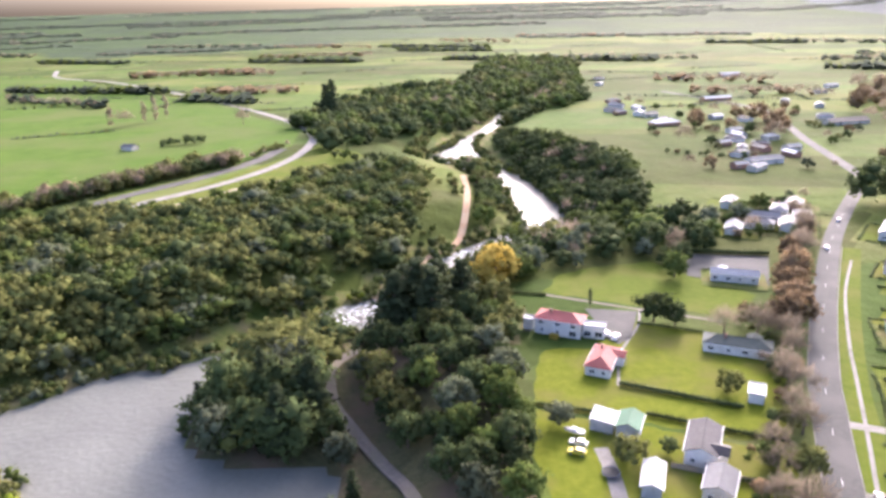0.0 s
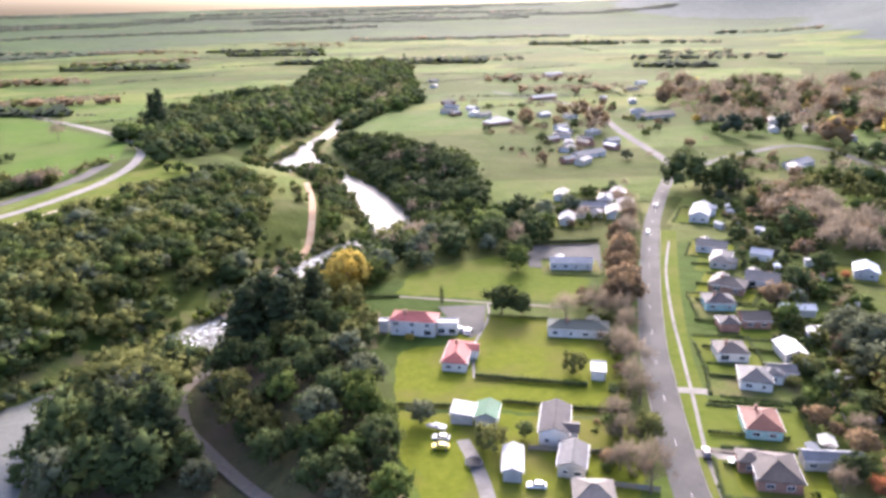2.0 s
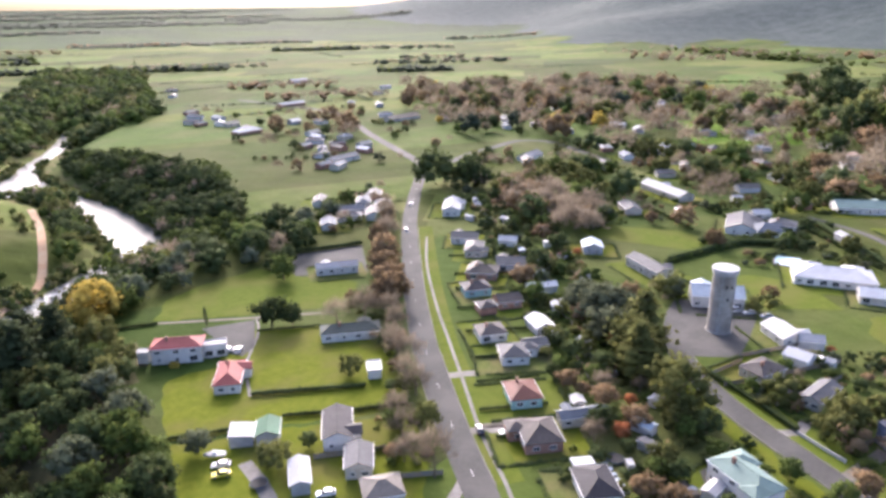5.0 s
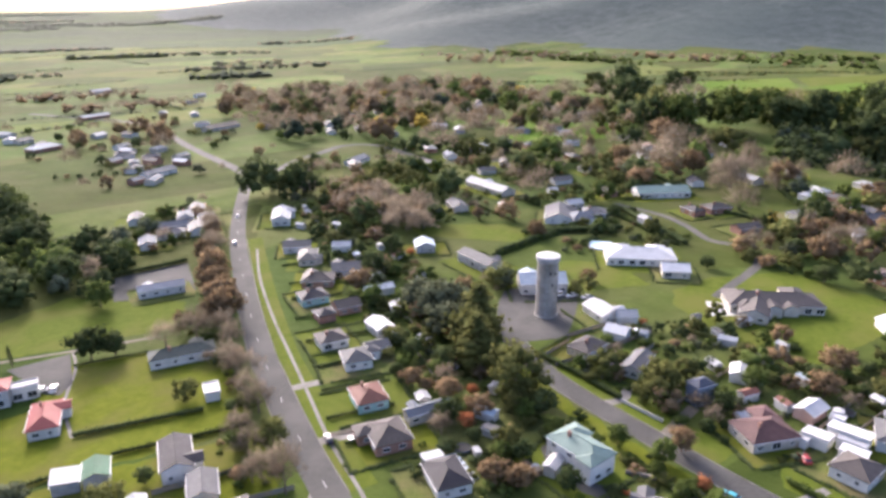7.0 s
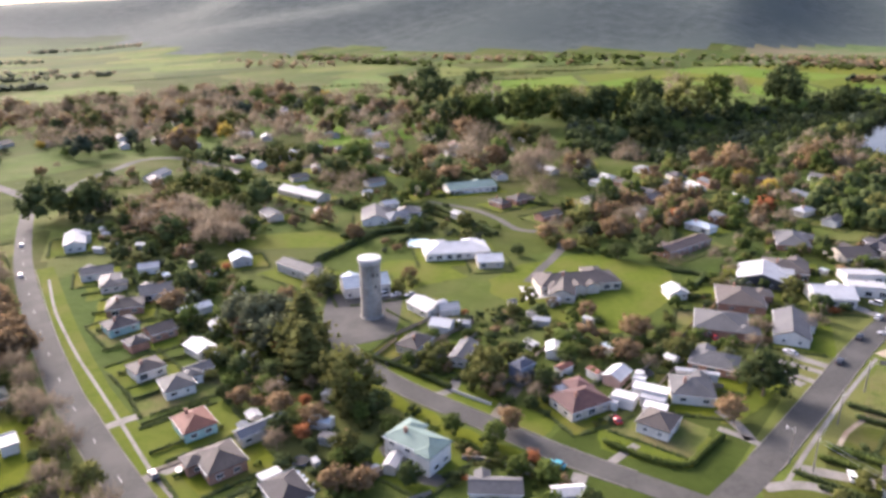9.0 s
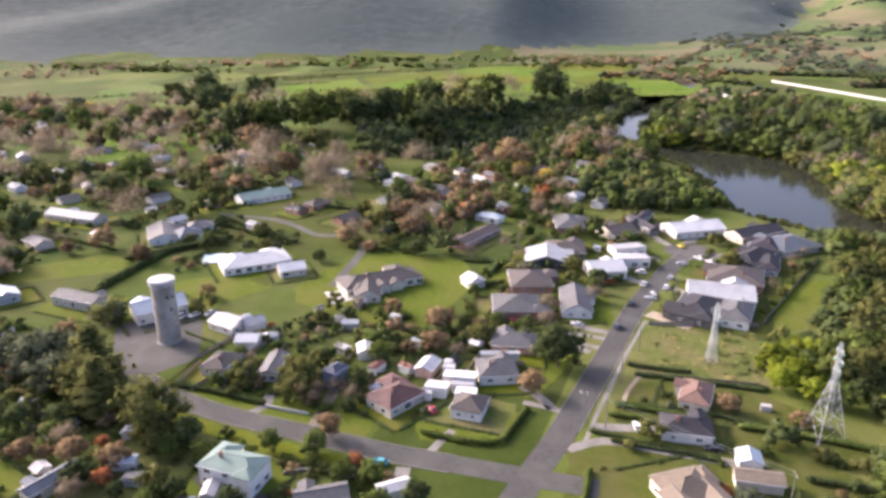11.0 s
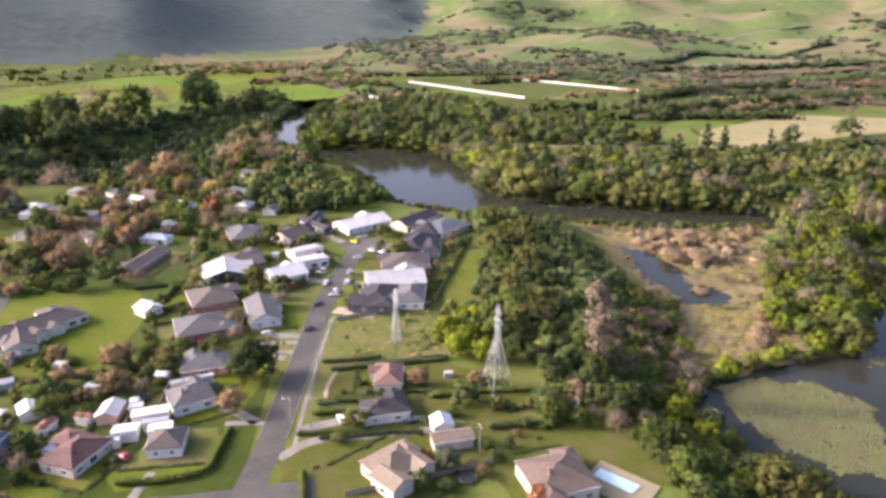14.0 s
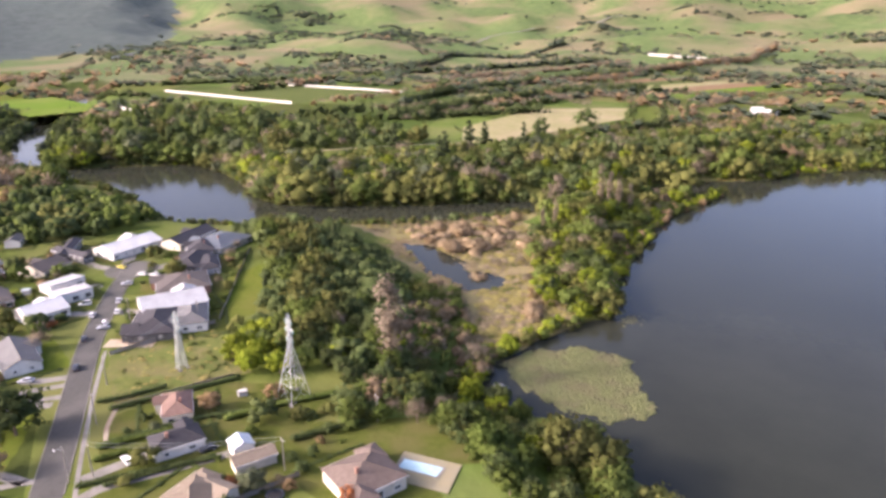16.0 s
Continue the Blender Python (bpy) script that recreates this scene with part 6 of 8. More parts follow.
house(331.3, -65.4, 26.3, 15.8, 112, 3.2, "gable", "white", "white")
house(327.1, -92.2, 26.8, 11.7, 124, 3.2, "gable", "charcoal", "cream")
house(292.9, -83.4, 22.1, 10.9, 141, 2.8, "hip", "charcoal", "charcoal")
house(284.6, -87.9, 19.2, 8.1, 164, 2.8, "hip", "charcoal", "grey")
house(309.0, -92.4, 16.5, 12.4, 159, 2.8, "hip", "charcoal", "grey")
house(313.0, -102.8, 23.0, 19.1, 120, 2.8, "hip", "slate", "grey")
house(268.4, -71.5, 21.0, 20.3, 166, 2.8, "hip", "taupe", "brick")
house(249.2, -62.0, 23.4, 16.7, 83, 3.4, "gable", "silver", "white")
house(234.4, -52.0, 23.0, 15.4, 156, 2.8, "hip", "charcoal", "charcoal")
house(231.4, -63.7, 17.3, 10.7, 162, 3.2, "hip", "grey", "white")
house(173.9, -41.4, 13.1, 8.2, 164, 2.8, "hip", "clay", "cream")
house(157.1, -36.2, 12.7, 8.9, 86, 2.8, "hip", "charcoal", "white")
house(132.0, -32.5, 12.4, 10.9, 116, 3.2, "hip", "tan", "cream", wings=((4.2, 4.4, 6.6, 8.6, "gable"), (-3.6, 3.8, 6.2, 7.6, "gable"), (-5.4, -2.0, 5.0, 6.5)))
house(138.5, -49.0, 10.7, 5.2, 86, 2.6, "gable", "tan", "cream")
house(146.1, -48.7, 5.6, 5.5, 176, 2.4, "gable", "paleblue", "white")
house(115.7, -66.5, 15.0, 14.3, 90, 3.5, "hip", "umber", "cream", wings=((4.5, 6.0, 6.5, 8), (-5, -5.5, 6, 6.5)))
house(122.3, 67.9, 14.8, 8.2, 80, 5.0, "hip", "mint", "white", wings=((4.2, -2.6, 6.2, 6.8), (-5.0, 2.0, 5.0, 6.0)))
house(117.1, 45.7, 12.0, 6.1, 114, 2.8, "gable", "grey", "white")
house(122.7, 30.9, 7.6, 3.9, 122, 2.6, "gable", "white", "white")
house(243.9, 65.3, 32.0, 12.8, 126, 3.0, "hip", "taupe", "cream", wings=((-9, -6, 8, 11), (11, -4, 8, 9), (10, 5, 7, 8), (2, 5.4, 6.5, 8, "gable"), (-4, 5.0, 5.5, 7, "gable")))
house(235.4, 67.7, 19.8, 9.7, 16, 3.0, "gable", "taupe", "cream")
house(257.8, 123.2, 28.3, 15.3, 126, 3.0, "hip", "white", "white", wings=((-8, -6, 8, 9), (7, -6.5, 9, 8)))
house(251.6, 104.6, 11.0, 9.7, 122, 2.8, "gable", "white", "cream")
house(304.8, 35.3, 30.6, 9.0, 154, 2.8, "gable", "umber", "brick")
house(249.8, 29.5, 8.2, 7.6, 34, 2.6, "gable", "white", "white")
house(288.1, 182.8, 23.1, 13.9, 33, 2.8, "gable", "grey", "white")
house(289.3, 171.7, 12.6, 12.6, 58, 2.8, "hip", "slate", "white")
house(309.3, 244.2, 35.0, 10.3, 77, 3.0, "gable", "silver", "cream")
house(361.8, 164.1, 29.7, 13.2, 136, 3.0, "gable", "mint", "white")
# scattered houses further off
house(-236.6, 532.6, 14.4, 9.1, 155, 2.8, "gable", "grey", "cream", detail=False)
house(144, 338, 16.8, 8.1, 60, 2.8, "gable", "grey", "white", detail=False)
house(130, 297, 14.6, 8.5, 65, 2.8, "gable", "slate", "white", detail=False)
house(143.8, 301.8, 15.4, 9.7, 150, 2.8, "hip", "grey", "white", detail=False)
house(162.5, 322.9, 18.2, 9.0, 60, 2.8, "hip", "slate", "cream", detail=False)
house(173.6, 331.8, 14.0, 9.9, 60, 2.8, "gable", "grey", "brick", detail=False)
house(150, 312, 17.7, 9.6, 155, 2.8, "gable", "slate", "grey", detail=False)
house(156, 300, 16.6, 9.8, 65, 2.8, "gable", "grey", "white", detail=False)
house(168, 312, 15.4, 9.6, 65, 2.8, "hip", "charcoal", "white", detail=False)
house(170.5, 681, 18.3, 8.2, 150, 2.8, "gable", "slate", "white", detail=False)
house(178.8, 632, 14.3, 9.9, 65, 2.8, "gable", "slate", "white", detail=False)
house(187, 591.6, 15.5, 9.7, 40, 2.8, "gable", "grey", "white", detail=False)
house(160, 655, 16.2, 8.8, 150, 2.8, "gable", "grey", "cream", detail=False)
house(212.5, 501, 17.1, 9.9, 155, 2.8, "hip", "grey", "white", detail=False)
house(196.7, 453, 17.2, 8.7, 40, 2.8, "hip", "grey", "white", detail=False)
house(190, 411.8, 17.3, 8.4, 40, 2.8, "gable", "slate", "cream", detail=False)
house(205, 470, 14.7, 8.1, 65, 2.8, "hip", "slate", "white", detail=False)
house(222, 480, 15.1, 8.1, 150, 2.8, "hip", "grey", "brick", detail=False)
house(334, 682, 14.8, 9.5, 60, 2.8, "hip", "slate", "cream", detail=False)
house(351, 651, 16.6, 9.5, 65, 2.8, "gable", "slate", "grey", detail=False)
house(323, 587.5, 16.3, 9.8, 155, 2.8, "hip", "slate", "white", detail=False)
house(195.6, 870, 19.0, 8.6, 60, 2.8, "hip", "grey", "white", detail=False)
house(369.5, 909.5, 16.6, 8.1, 150, 2.8, "gable", "slate", "grey", detail=False)
house(372.5, 466, 14.7, 8.5, 60, 2.8, "gable", "slate", "white", detail=False)
house(299, 350.7, 14.9, 9.9, 65, 2.8, "gable", "grey", "white", detail=False)
house(473, 691, 15.8, 9.0, 40, 2.8, "hip", "grey", "white", detail=False)
house(373, 372.5, 16.7, 9.9, 40, 2.8, "gable", "grey", "cream", detail=False)
house(325, 103.6, 15.6, 9.4, 150, 2.8, "gable", "taupe", "brick", detail=False)
house(380.7, 62.7, 15.6, 8.5, 155, 2.8, "gable", "grey", "brick", detail=False)
house(398.6, 21, 13.1, 8.8, 40, 2.8, "gable", "white", "white", detail=False)
house(386.4, -10.8, 13.1, 9.2, 150, 2.8, "hip", "silver", "white", detail=False)
house(375, -25, 16.8, 8.7, 155, 2.8, "gable", "grey", "white", detail=False)
house(337.5, 32, 16.7, 8.6, 65, 2.8, "hip", "paleblue", "white", detail=False)
house(328, 310, 16.5, 9.9, 60, 2.8, "gable", "grey", "white", detail=False)
house(369, 279, 14.5, 8.9, 40, 2.8, "gable", "taupe", "cream", detail=False)
house(550, 440, 14.1, 8.4, 155, 2.8, "gable", "slate", "white", detail=False)
house(600, 393, 14.8, 8.8, 60, 2.8, "hip", "grey", "white", detail=False)
house(407, 99, 14.9, 8.4, 155, 2.8, "hip", "silver", "white", detail=False)
house(409, 86, 15.0, 9.4, 60, 2.8, "hip", "taupe", "brick", detail=False)
house(506, -35, 16.6, 9.9, 150, 2.8, "gable", "paleblue", "grey", detail=False)
house(267.5, 232.8, 17.9, 9.9, 60, 2.8, "gable", "grey", "cream", detail=False)
house(430, 40, 17.5, 8.4, 40, 2.8, "gable", "grey", "brick", detail=False)
house(450, 10, 14.6, 9.6, 60, 2.8, "hip", "taupe", "brick", detail=False)
house(440, 60, 14.9, 9.7, 40, 2.8, "hip", "charcoal", "white", detail=False)
house(470, -20, 18.2, 8.7, 60, 2.8, "gable", "grey", "white", detail=False)
house(420, -10, 16.5, 8.8, 40, 2.8, "gable", "slate", "brick", detail=False)
house(480, 190, 15.8, 9.3, 155, 2.8, "gable", "grey", "white", detail=False)
house(500, 260, 16.4, 8.1, 65, 2.8, "hip", "taupe", "cream", detail=False)
house(450, 220, 14.2, 9.0, 40, 2.8, "gable", "silver", "white", detail=False)
house(430, 300, 16.4, 10.0, 150, 2.8, "hip", "grey", "brick", detail=False)
house(560, 380, 17.5, 9.7, 40, 2.8, "gable", "grey", "white", detail=False)
house(400, 420, 16.3, 9.8, 60, 2.8, "gable", "grey", "white", detail=False)
house(540, 560, 13.7, 8.5, 60, 2.8, "hip", "slate", "white", detail=False)
house(620, 330, 18.4, 9.8, 40, 2.8, "hip", "grey", "white", detail=False)
house(820, 90, 13.1, 9.5, 150, 2.8, "gable", "slate", "white", detail=False)
house(107.6, 240.5, 17, 6, 160, 3.0, "gable", "silver", "white", label="long white clubhouse beside the asphalt court")
house(398, -717, 26, 12, 40, 4.0, "gable", "white", "white", label="white farm building across the lake")
house(412, -728, 16, 10, 40, 5.0, "gable", "white", "white", detail=False)
# the hamlet along the far road and the outer streets
hrng_ = np.random.default_rng(11)
for x, y, w, d, rot in ((176, 716, 18, 9, 20), (187, 663, 16, 9, 110), (186, 622, 17, 9, 20), (185, 576, 24, 12, 15), (172, 692, 12, 8, 110), (164, 640, 14, 8, 20), (279, 712, 30, 8, 10), (307, 915, 26, 9, 5), (378, 932, 26, 9, 5), (208, 928, 16, 9, 20), (226, 535, 15, 9, 20), (221, 515, 14, 9, 110), (199, 487, 13, 8, 20), (216, 466, 15, 9, 110), (240, 505, 14, 9, 20), (237, 466, 15, 8, 20), (228, 448, 14, 8, 110), (202, 430, 24, 9, 15), (182, 418, 12, 8, 15), (255, 584, 15, 9, 110), (236, 600, 14, 9, 20), (334, 692, 38, 11, 5), (400, 745, 18, 9, 15), (325, 560, 36, 11, 10), (435, 789, 18, 9, 15), (378, 469, 38, 11, 8), (309, 360, 20, 10, 20), (371, 350, 16, 10, 60), (447, 387, 18, 11, 40), (398, 322, 22, 12, 20), (451, 413, 16, 10, 110), (460, 684, 30, 10, 8), (531, 452, 22, 10, 30), (546, 430, 18, 10, 120), (331, 322, 16, 10, 20), (312, 256, 30, 7, 118), (273, 236, 13, 9, 118), (290, 186, 17, 12, 30), (302, 171, 15, 12, 120), (323, 101, 21, 14, 30), (416, 59, 18, 10, 70), (432, 44, 15, 10, 10), (407, 23, 16, 10, 70), (356, 26, 14, 9, 30), (419, 99, 15, 9, 70), (457, 123, 18, 10, 20), (392, 69, 16, 10, 70), (346, 60, 14, 9, 20)):
    if all(math.dist((x, y), (f[0], f[1])) > 0.36 * (w + f[2]) for f in FOOTPRINTS):
        house(x, y, w, d, rot, 2.8, str(hrng_.choice(["hip", "gable", "gable"])), str(hrng_.choice(["grey", "silver", "white", "pale", "slate", "taupe"])), str(hrng_.choice(["white", "cream", "grey", "brick"])), detail=False)
# roofs among the trees of the outer village
for x, y, w, d, rot, kind, roof, wall in (
    (298, 181, 15, 10, 62, "hip", "grey", "white"), (310, 188, 11, 8, 150, "gable", "silver", "white"), (316, 256, 15, 7, 62, "gable", "silver", "grey"), (306, 243, 13, 6, 62, "gable", "white", "grey"),
    (282, 214, 6, 5, 40, "gable", "white", "white"), (343, 188, 16, 10, 60, "hip", "taupe", "brick"), (350, 222, 15, 9, 150, "gable", "grey", "white"), (386, 226, 16, 9, 62, "hip", "slate", "cream"),
    (398, 160, 15, 9, 40, "gable", "charcoal", "white"), (350, 128, 17, 11, 152, "hip", "taupe", "brick"), (338, 135, 14, 9, 62, "hip", "charcoal", "brick"), (430, 325, 16, 9, 60, "gable", "grey", "white"),
    (442, 390, 17, 8, 150, "gable", "white", "white"), (414, 255, 16, 9, 62, "hip", "grey", "brick"), (362, 322, 15, 9, 60, "gable", "silver", "white"), (341, 272, 14, 9, 150, "gable", "grey", "cream"),
    (454, 119, 16, 9, 62, "gable", "white", "white"), (366, 92, 15, 9, 152, "hip", "grey", "white"), (451, 82, 15, 9, 62, "hip", "silver", "white"), (418, 46, 15, 9, 40, "gable", "pale", "white"),
    (490, 311, 16, 9, 150, "gable", "silver", "white"), (352, 60, 15, 9, 62, "gable", "charcoal", "brick"), (308, 146, 8, 6, 62, "gable", "silver", "grey"), (326, 212, 7, 5, 150, "gable", "white", "white"),
):
    if all(math.dist((x, y), (f[0], f[1])) > 0.4 * (w + f[2]) for f in FOOTPRINTS):
        house(x, y, w, d, rot, 2.8, kind, roof, wall, detail=False)
vrng = np.random.default_rng(5)
kept = []
for x, y in spots([(440, 760), (720, 610), (600, 320), (530, 190), (420, 100), (380, 135), (345, 258), (372, 381), (335, 470), (356, 590)], 46, 0.9):
    if len(kept) < 22 and all(math.dist((x, y), (f[0], f[1])) > 26 for f in FOOTPRINTS):
        kept.append((x, y))
        house(round(float(x), 1), round(float(y), 1), float(vrng.uniform(13, 19)), float(vrng.uniform(8, 10.5)), float(vrng.choice([40, 60, 150, 155])), 2.8, str(vrng.choice(["hip", "gable"])), str(vrng.choice(["grey", "taupe", "charcoal", "slate", "silver", "clay", "pale"])), str(vrng.choice(["white", "cream", "brick", "grey"])), detail=False)

# ---- single trees ----
for kind, x, y, h, w in (
    ("dark", 68, 207, 12, 1.1), ("dark", 74, 204, 9, 1.0), ("mid", 87, 245, 11, 1.1), ("dark", 86, 276, 14, 1.1), ("grey", 28, 150, 7, 1.2), ("olive", 41, 135, 7, 1.2),
    ("dark", 51, 137, 5, 1.0), ("bare", 87, 197, 10, 1.3), ("bare", 96, 194, 12, 1.3), ("bare", 93, 160, 10, 1.2), ("bare", 85, 143, 10, 1.1), ("bare", 72, 128, 9, 1.1),
    ("bare", 69, 118, 9, 1.1), ("bare", 93, 170, 10, 1.1), ("olive", 75, 163, 7, 1.0), ("autumn", 124, 235, 11, 1.0),
):
    tree(kind, x, y, h, wide=w)
for kind, x, y, h, w in (
    ("autumn", 115, 213, 12, 1.1), ("autumn", 137, 260, 11, 1.0), ("autumn", 155, 284, 10, 0.9), ("autumn", 107, 200, 12, 1.0), ("bare", 146, 270, 10, 1.0), ("autumn", 119, 224, 11, 1.0),
    ("yellow", 20, 249, 19, 1.05), ("dark", 229, 322, 21, 0.9), ("dark", 224, 338, 18, 0.9), ("dark", 238, 330, 19, 0.9), ("dark", 174, 195, 11, 1.0), ("dark", 194, 238, 9, 1.0),
    ("grey", 162, 158, 12, 1.35), ("grey", 158, 147, 14, 1.35), ("grey", 152, 135, 13, 1.4), ("conifer", 142, 115, 18, 2.0),
):
    tree(kind, x, y, h, wide=w)
for kind, x, y, h, w in (
    ("olive", 137, 97, 16, 1.05), ("olive", 130, 92, 9, 1.0), ("autumn", 179, 152, 9, 1.0), ("grey", 168, 140, 12, 1.2), ("grey", 164, 147, 14, 1.2), ("conifer", 158, 128, 19, 2.0), ("olive", 150, 122, 15, 1.15), ("grey", 168, 150, 9, 1.2),
    ("mid", 170, 160, 9, 1.1), ("rust", 129, 106, 4, 1.0), ("olive", 164, 68, 11, 1.0), ("autumn", 255, 173, 9, 1.1), ("dark", 267, 98, 6, 1.2), ("dark", 281, 58, 8, 1.3),
    ("dark", 122, 129, 5, 1.0), ("rust", 116, 97, 5, 1.0), ("autumn", 142, 52, 8, 0.9), ("dark", 165, 51, 7, 1.0),
):
    tree(kind, x, y, h, wide=w)
for kind, x, y, h, w in (
    ("autumn", 222, 126, 6, 1.2), ("autumn", 208, 35, 9, 1.3), ("dark", 188, -4, 14, 1.3), ("autumn", 192, 34, 8, 1.3), ("dark", 195, 207, 10, 1.0), ("autumn", 171, 3, 8, 1.1),
    ("olive", 158, 67, 9, 1.1), ("mid", 184, 50, 7, 1.2), ("bare", 419, 139, 20, 1.1), ("autumn", 422, 172, 18, 1.1), ("autumn", 420, 221, 15, 1.1), ("rust", 342, 45, 9, 1.1),
    ("yellow", 424, 7, 10, 1.1), ("yellow", 446, 24, 9, 1.1), ("dark", 307, 76, 8, 1.3), ("bare", 325, 66, 12, 1.1),
):
    tree(kind, x, y, h, wide=w)
for kind, x, y, h, w in (
    ("bare", 403, 141, 22, 1.1), ("autumn", 494, -15, 21, 0.8), ("pine", 337, 84, 12, 1.2), ("bare", 330, 60, 13, 1.2), ("autumn", 170, -49, 6, 1.2), ("light", 178, -73, 8, 1.2),
    ("light", 200, -68, 7, 1.3), ("grey", 129, -45, 6, 1.3), ("light", 184, -66, 8, 1.2), ("light", 190, -72, 8, 1.3), ("mid", 176, -80, 8, 1.2), ("poplar", 256, -268, 17, 1.0),
    ("poplar", 259, -262, 15, 1.0), ("poplar", 164, -104, 30, 1.5), ("olive", 98, -114, 16, 1.0), ("olive", 91, -119, 15, 1.1), ("mid", 84, -116, 12, 1.1), ("light", 94, -125, 8, 1.2), ("mid", 78, -110, 12, 1.1), ("olive", 72, -118, 13, 1.1), ("bare", 130, -91, 8, 1.0),
):
    tree(kind, x, y, h, wide=w)
for kind, x, y, h, w in (
    ("mid", 141, -78, 8, 1.1), ("mid", 136, -84, 6, 1.0), ("rust", 110, -60, 6, 1.3), ("pine", -9, 217, 26, 1.7), ("pine", -14, 226, 24, 1.7), ("pine", -4, 208, 22, 1.7),
    ("pine", -16, 210, 24, 1.7), ("pine", -2, 232, 23, 1.7), ("pine", 6, 222, 21, 1.7), ("pine", -99, 664, 36, 1.1), ("pine", -106, 668, 32, 1.1), ("grey", -60, 158, 16, 0.9),
    ("dark", -52, 160, 17, 0.9), ("dark", -48, 172, 17, 1.0), ("cypress", 50, 220, 7, 1.0), ("bare", -178, 640, 16, 1.0),
):
    tree(kind, x, y, h, wide=w)


# large trees of the hamlet, the outer streets and the edge of the gorge
for kind, places in (
    ("bare", ((187, 702, 17), (171, 487, 13), (246, 634, 17), (237, 492, 14), (264, 630, 16), (472, 155, 22), (460, 178, 20), (448, 140, 24), (433, 113, 22), (455, 118, 20), (470, 205, 24), (400, 118, 18), (379, 138, 17), (440, 90, 18), (500, 215, 22), (520, 250, 24), (423, 210, 23), (433, 194, 20), (417, 155, 28), (396, 133, 21), (419, 124, 25), (346, 83, 16), (609, 368, 24), (676, 431, 22), (841, 308, 20), (300, 208, 10), (340, 112, 13))),
    ("autumn", ((264, 583, 17), (206, 564, 13), (272, 553, 16), (250, 520, 12), (586, 335, 23), (405, 178, 18), (341, 74, 13), (491, 101, 12), (483, 52, 12), (462, 30, 14), (269, 201, 9))),
    ("dark", ((212, 329, 21), (220, 316, 22), (234, 315, 19), (357, 83, 12), (285, 46, 9))),
    ("olive", ((285, 283, 14), (290, 301, 15), (271, 305, 13))),
):
    tall_ = [h for _, _, h in places]
    wood("trees", "large trees of the outer village", np.array(places, float)[:, :2], {kind: 1}, (min(tall_), max(tall_)), 620 if kind != "bare" else 460, "trees")
for kind, places in (
    ("dark", ((641, 161), (652, 206), (629, 116), (612, 178), (902, 20), (873, -44), (536, 262), (567, 246), (640, 330), (754, 401), (781, 355), (604, 236), (634, 160), (694, 128), (860, 28), (858, 8))),
    ("olive", ((556, 262), (634, 190), (712, 98), (660, 215))),
    ("mid", ((584, 210), (660, 146), (768, 76), (540, 236), (616, 190), (728, 150))),
    ("bare", ((590, 262), (672, 190), (740, 110), (800, 60))),
):
    wood("trees", "tall trees along the edge of the gorge", np.array(places, float), {kind: 1}, (33, 43), 920 if kind != "bare" else 700, "trees", spread=0.85)
# autumn and leafless trees along the west side of the main road
row = smooth_line(MAIN[1:9], 11)
row_left, _ = sides(row, 8.5)
for i, (x, y) in enumerate(row_left):
    if y < 300 and (y > 188 or i % 2):
        tree("autumn" if 203 < y < 246 else "bare", float(x + rng.uniform(-4, 1)), float(y + rng.uniform(-5, 5)), float(rng.uniform(9, 15)), "trees along the main road", wide=float(rng.uniform(0.75, 1.05)))
# ---- garden shrubs ----
def free_of_houses(p, gap=1.2):
    ok = np.ones(len(p), bool)
    for x, y, w, d, a in FOOTPRINTS:
        q = p - (x, y)
        u, v = q[:, 0] * math.cos(a) + q[:, 1] * math.sin(a), -q[:, 0] * math.sin(a) + q[:, 1] * math.cos(a)
        ok &= (np.abs(u) > w / 2 + gap) | (np.abs(v) > d / 2 + gap)
    return ok


KINDS.update({
    "shrub_dark": ("bush", "leaf_dark", "dense dark green garden shrub beside a lawn"), "shrub_mid": ("bush", "leaf_mid", "leafy green garden shrub beside a lawn"), "shrub_olive": ("bush", "leaf_olive", "loose olive-green garden shrub by a house"),
    "shrub_grey": ("bush", "leaf_grey", "pale silvery garden shrub by a house"), "shrub_rust": ("bush", "leaf_rust", "small rust-red garden shrub in leaf"), "shrub_autumn": ("bush", "leaf_autumn", "thin brown autumn garden shrub"),
})
SHRUB = {}


def shrub(kind, x, y, h):
    i = int(rng.integers(0, 3))
    if (kind, i) not in SHRUB:
        s = sprays(kind, 420, i)
        SHRUB[kind, i] = leaf_mesh("shrub", s, KINDS[kind][1])
    ob = new("shrub", SHRUB[kind, i])
    ob.matrix_basis = Matrix.Translation((x, y, land_at(x, y) - 0.15)) @ Matrix.Rotation(rng.uniform(0, 6.28), 4, "Z") @ Matrix.Diagonal((h * 1.15, h * 1.15, h, 1))
    return tagged(ob, KINDS[kind][2], "shrub", "garden shrubs")


SHRUBS = {"shrub_dark": 4, "shrub_mid": 3, "shrub_olive": 3, "shrub_grey": 1, "shrub_rust": 0.5, "shrub_autumn": 1.2}
outer = []
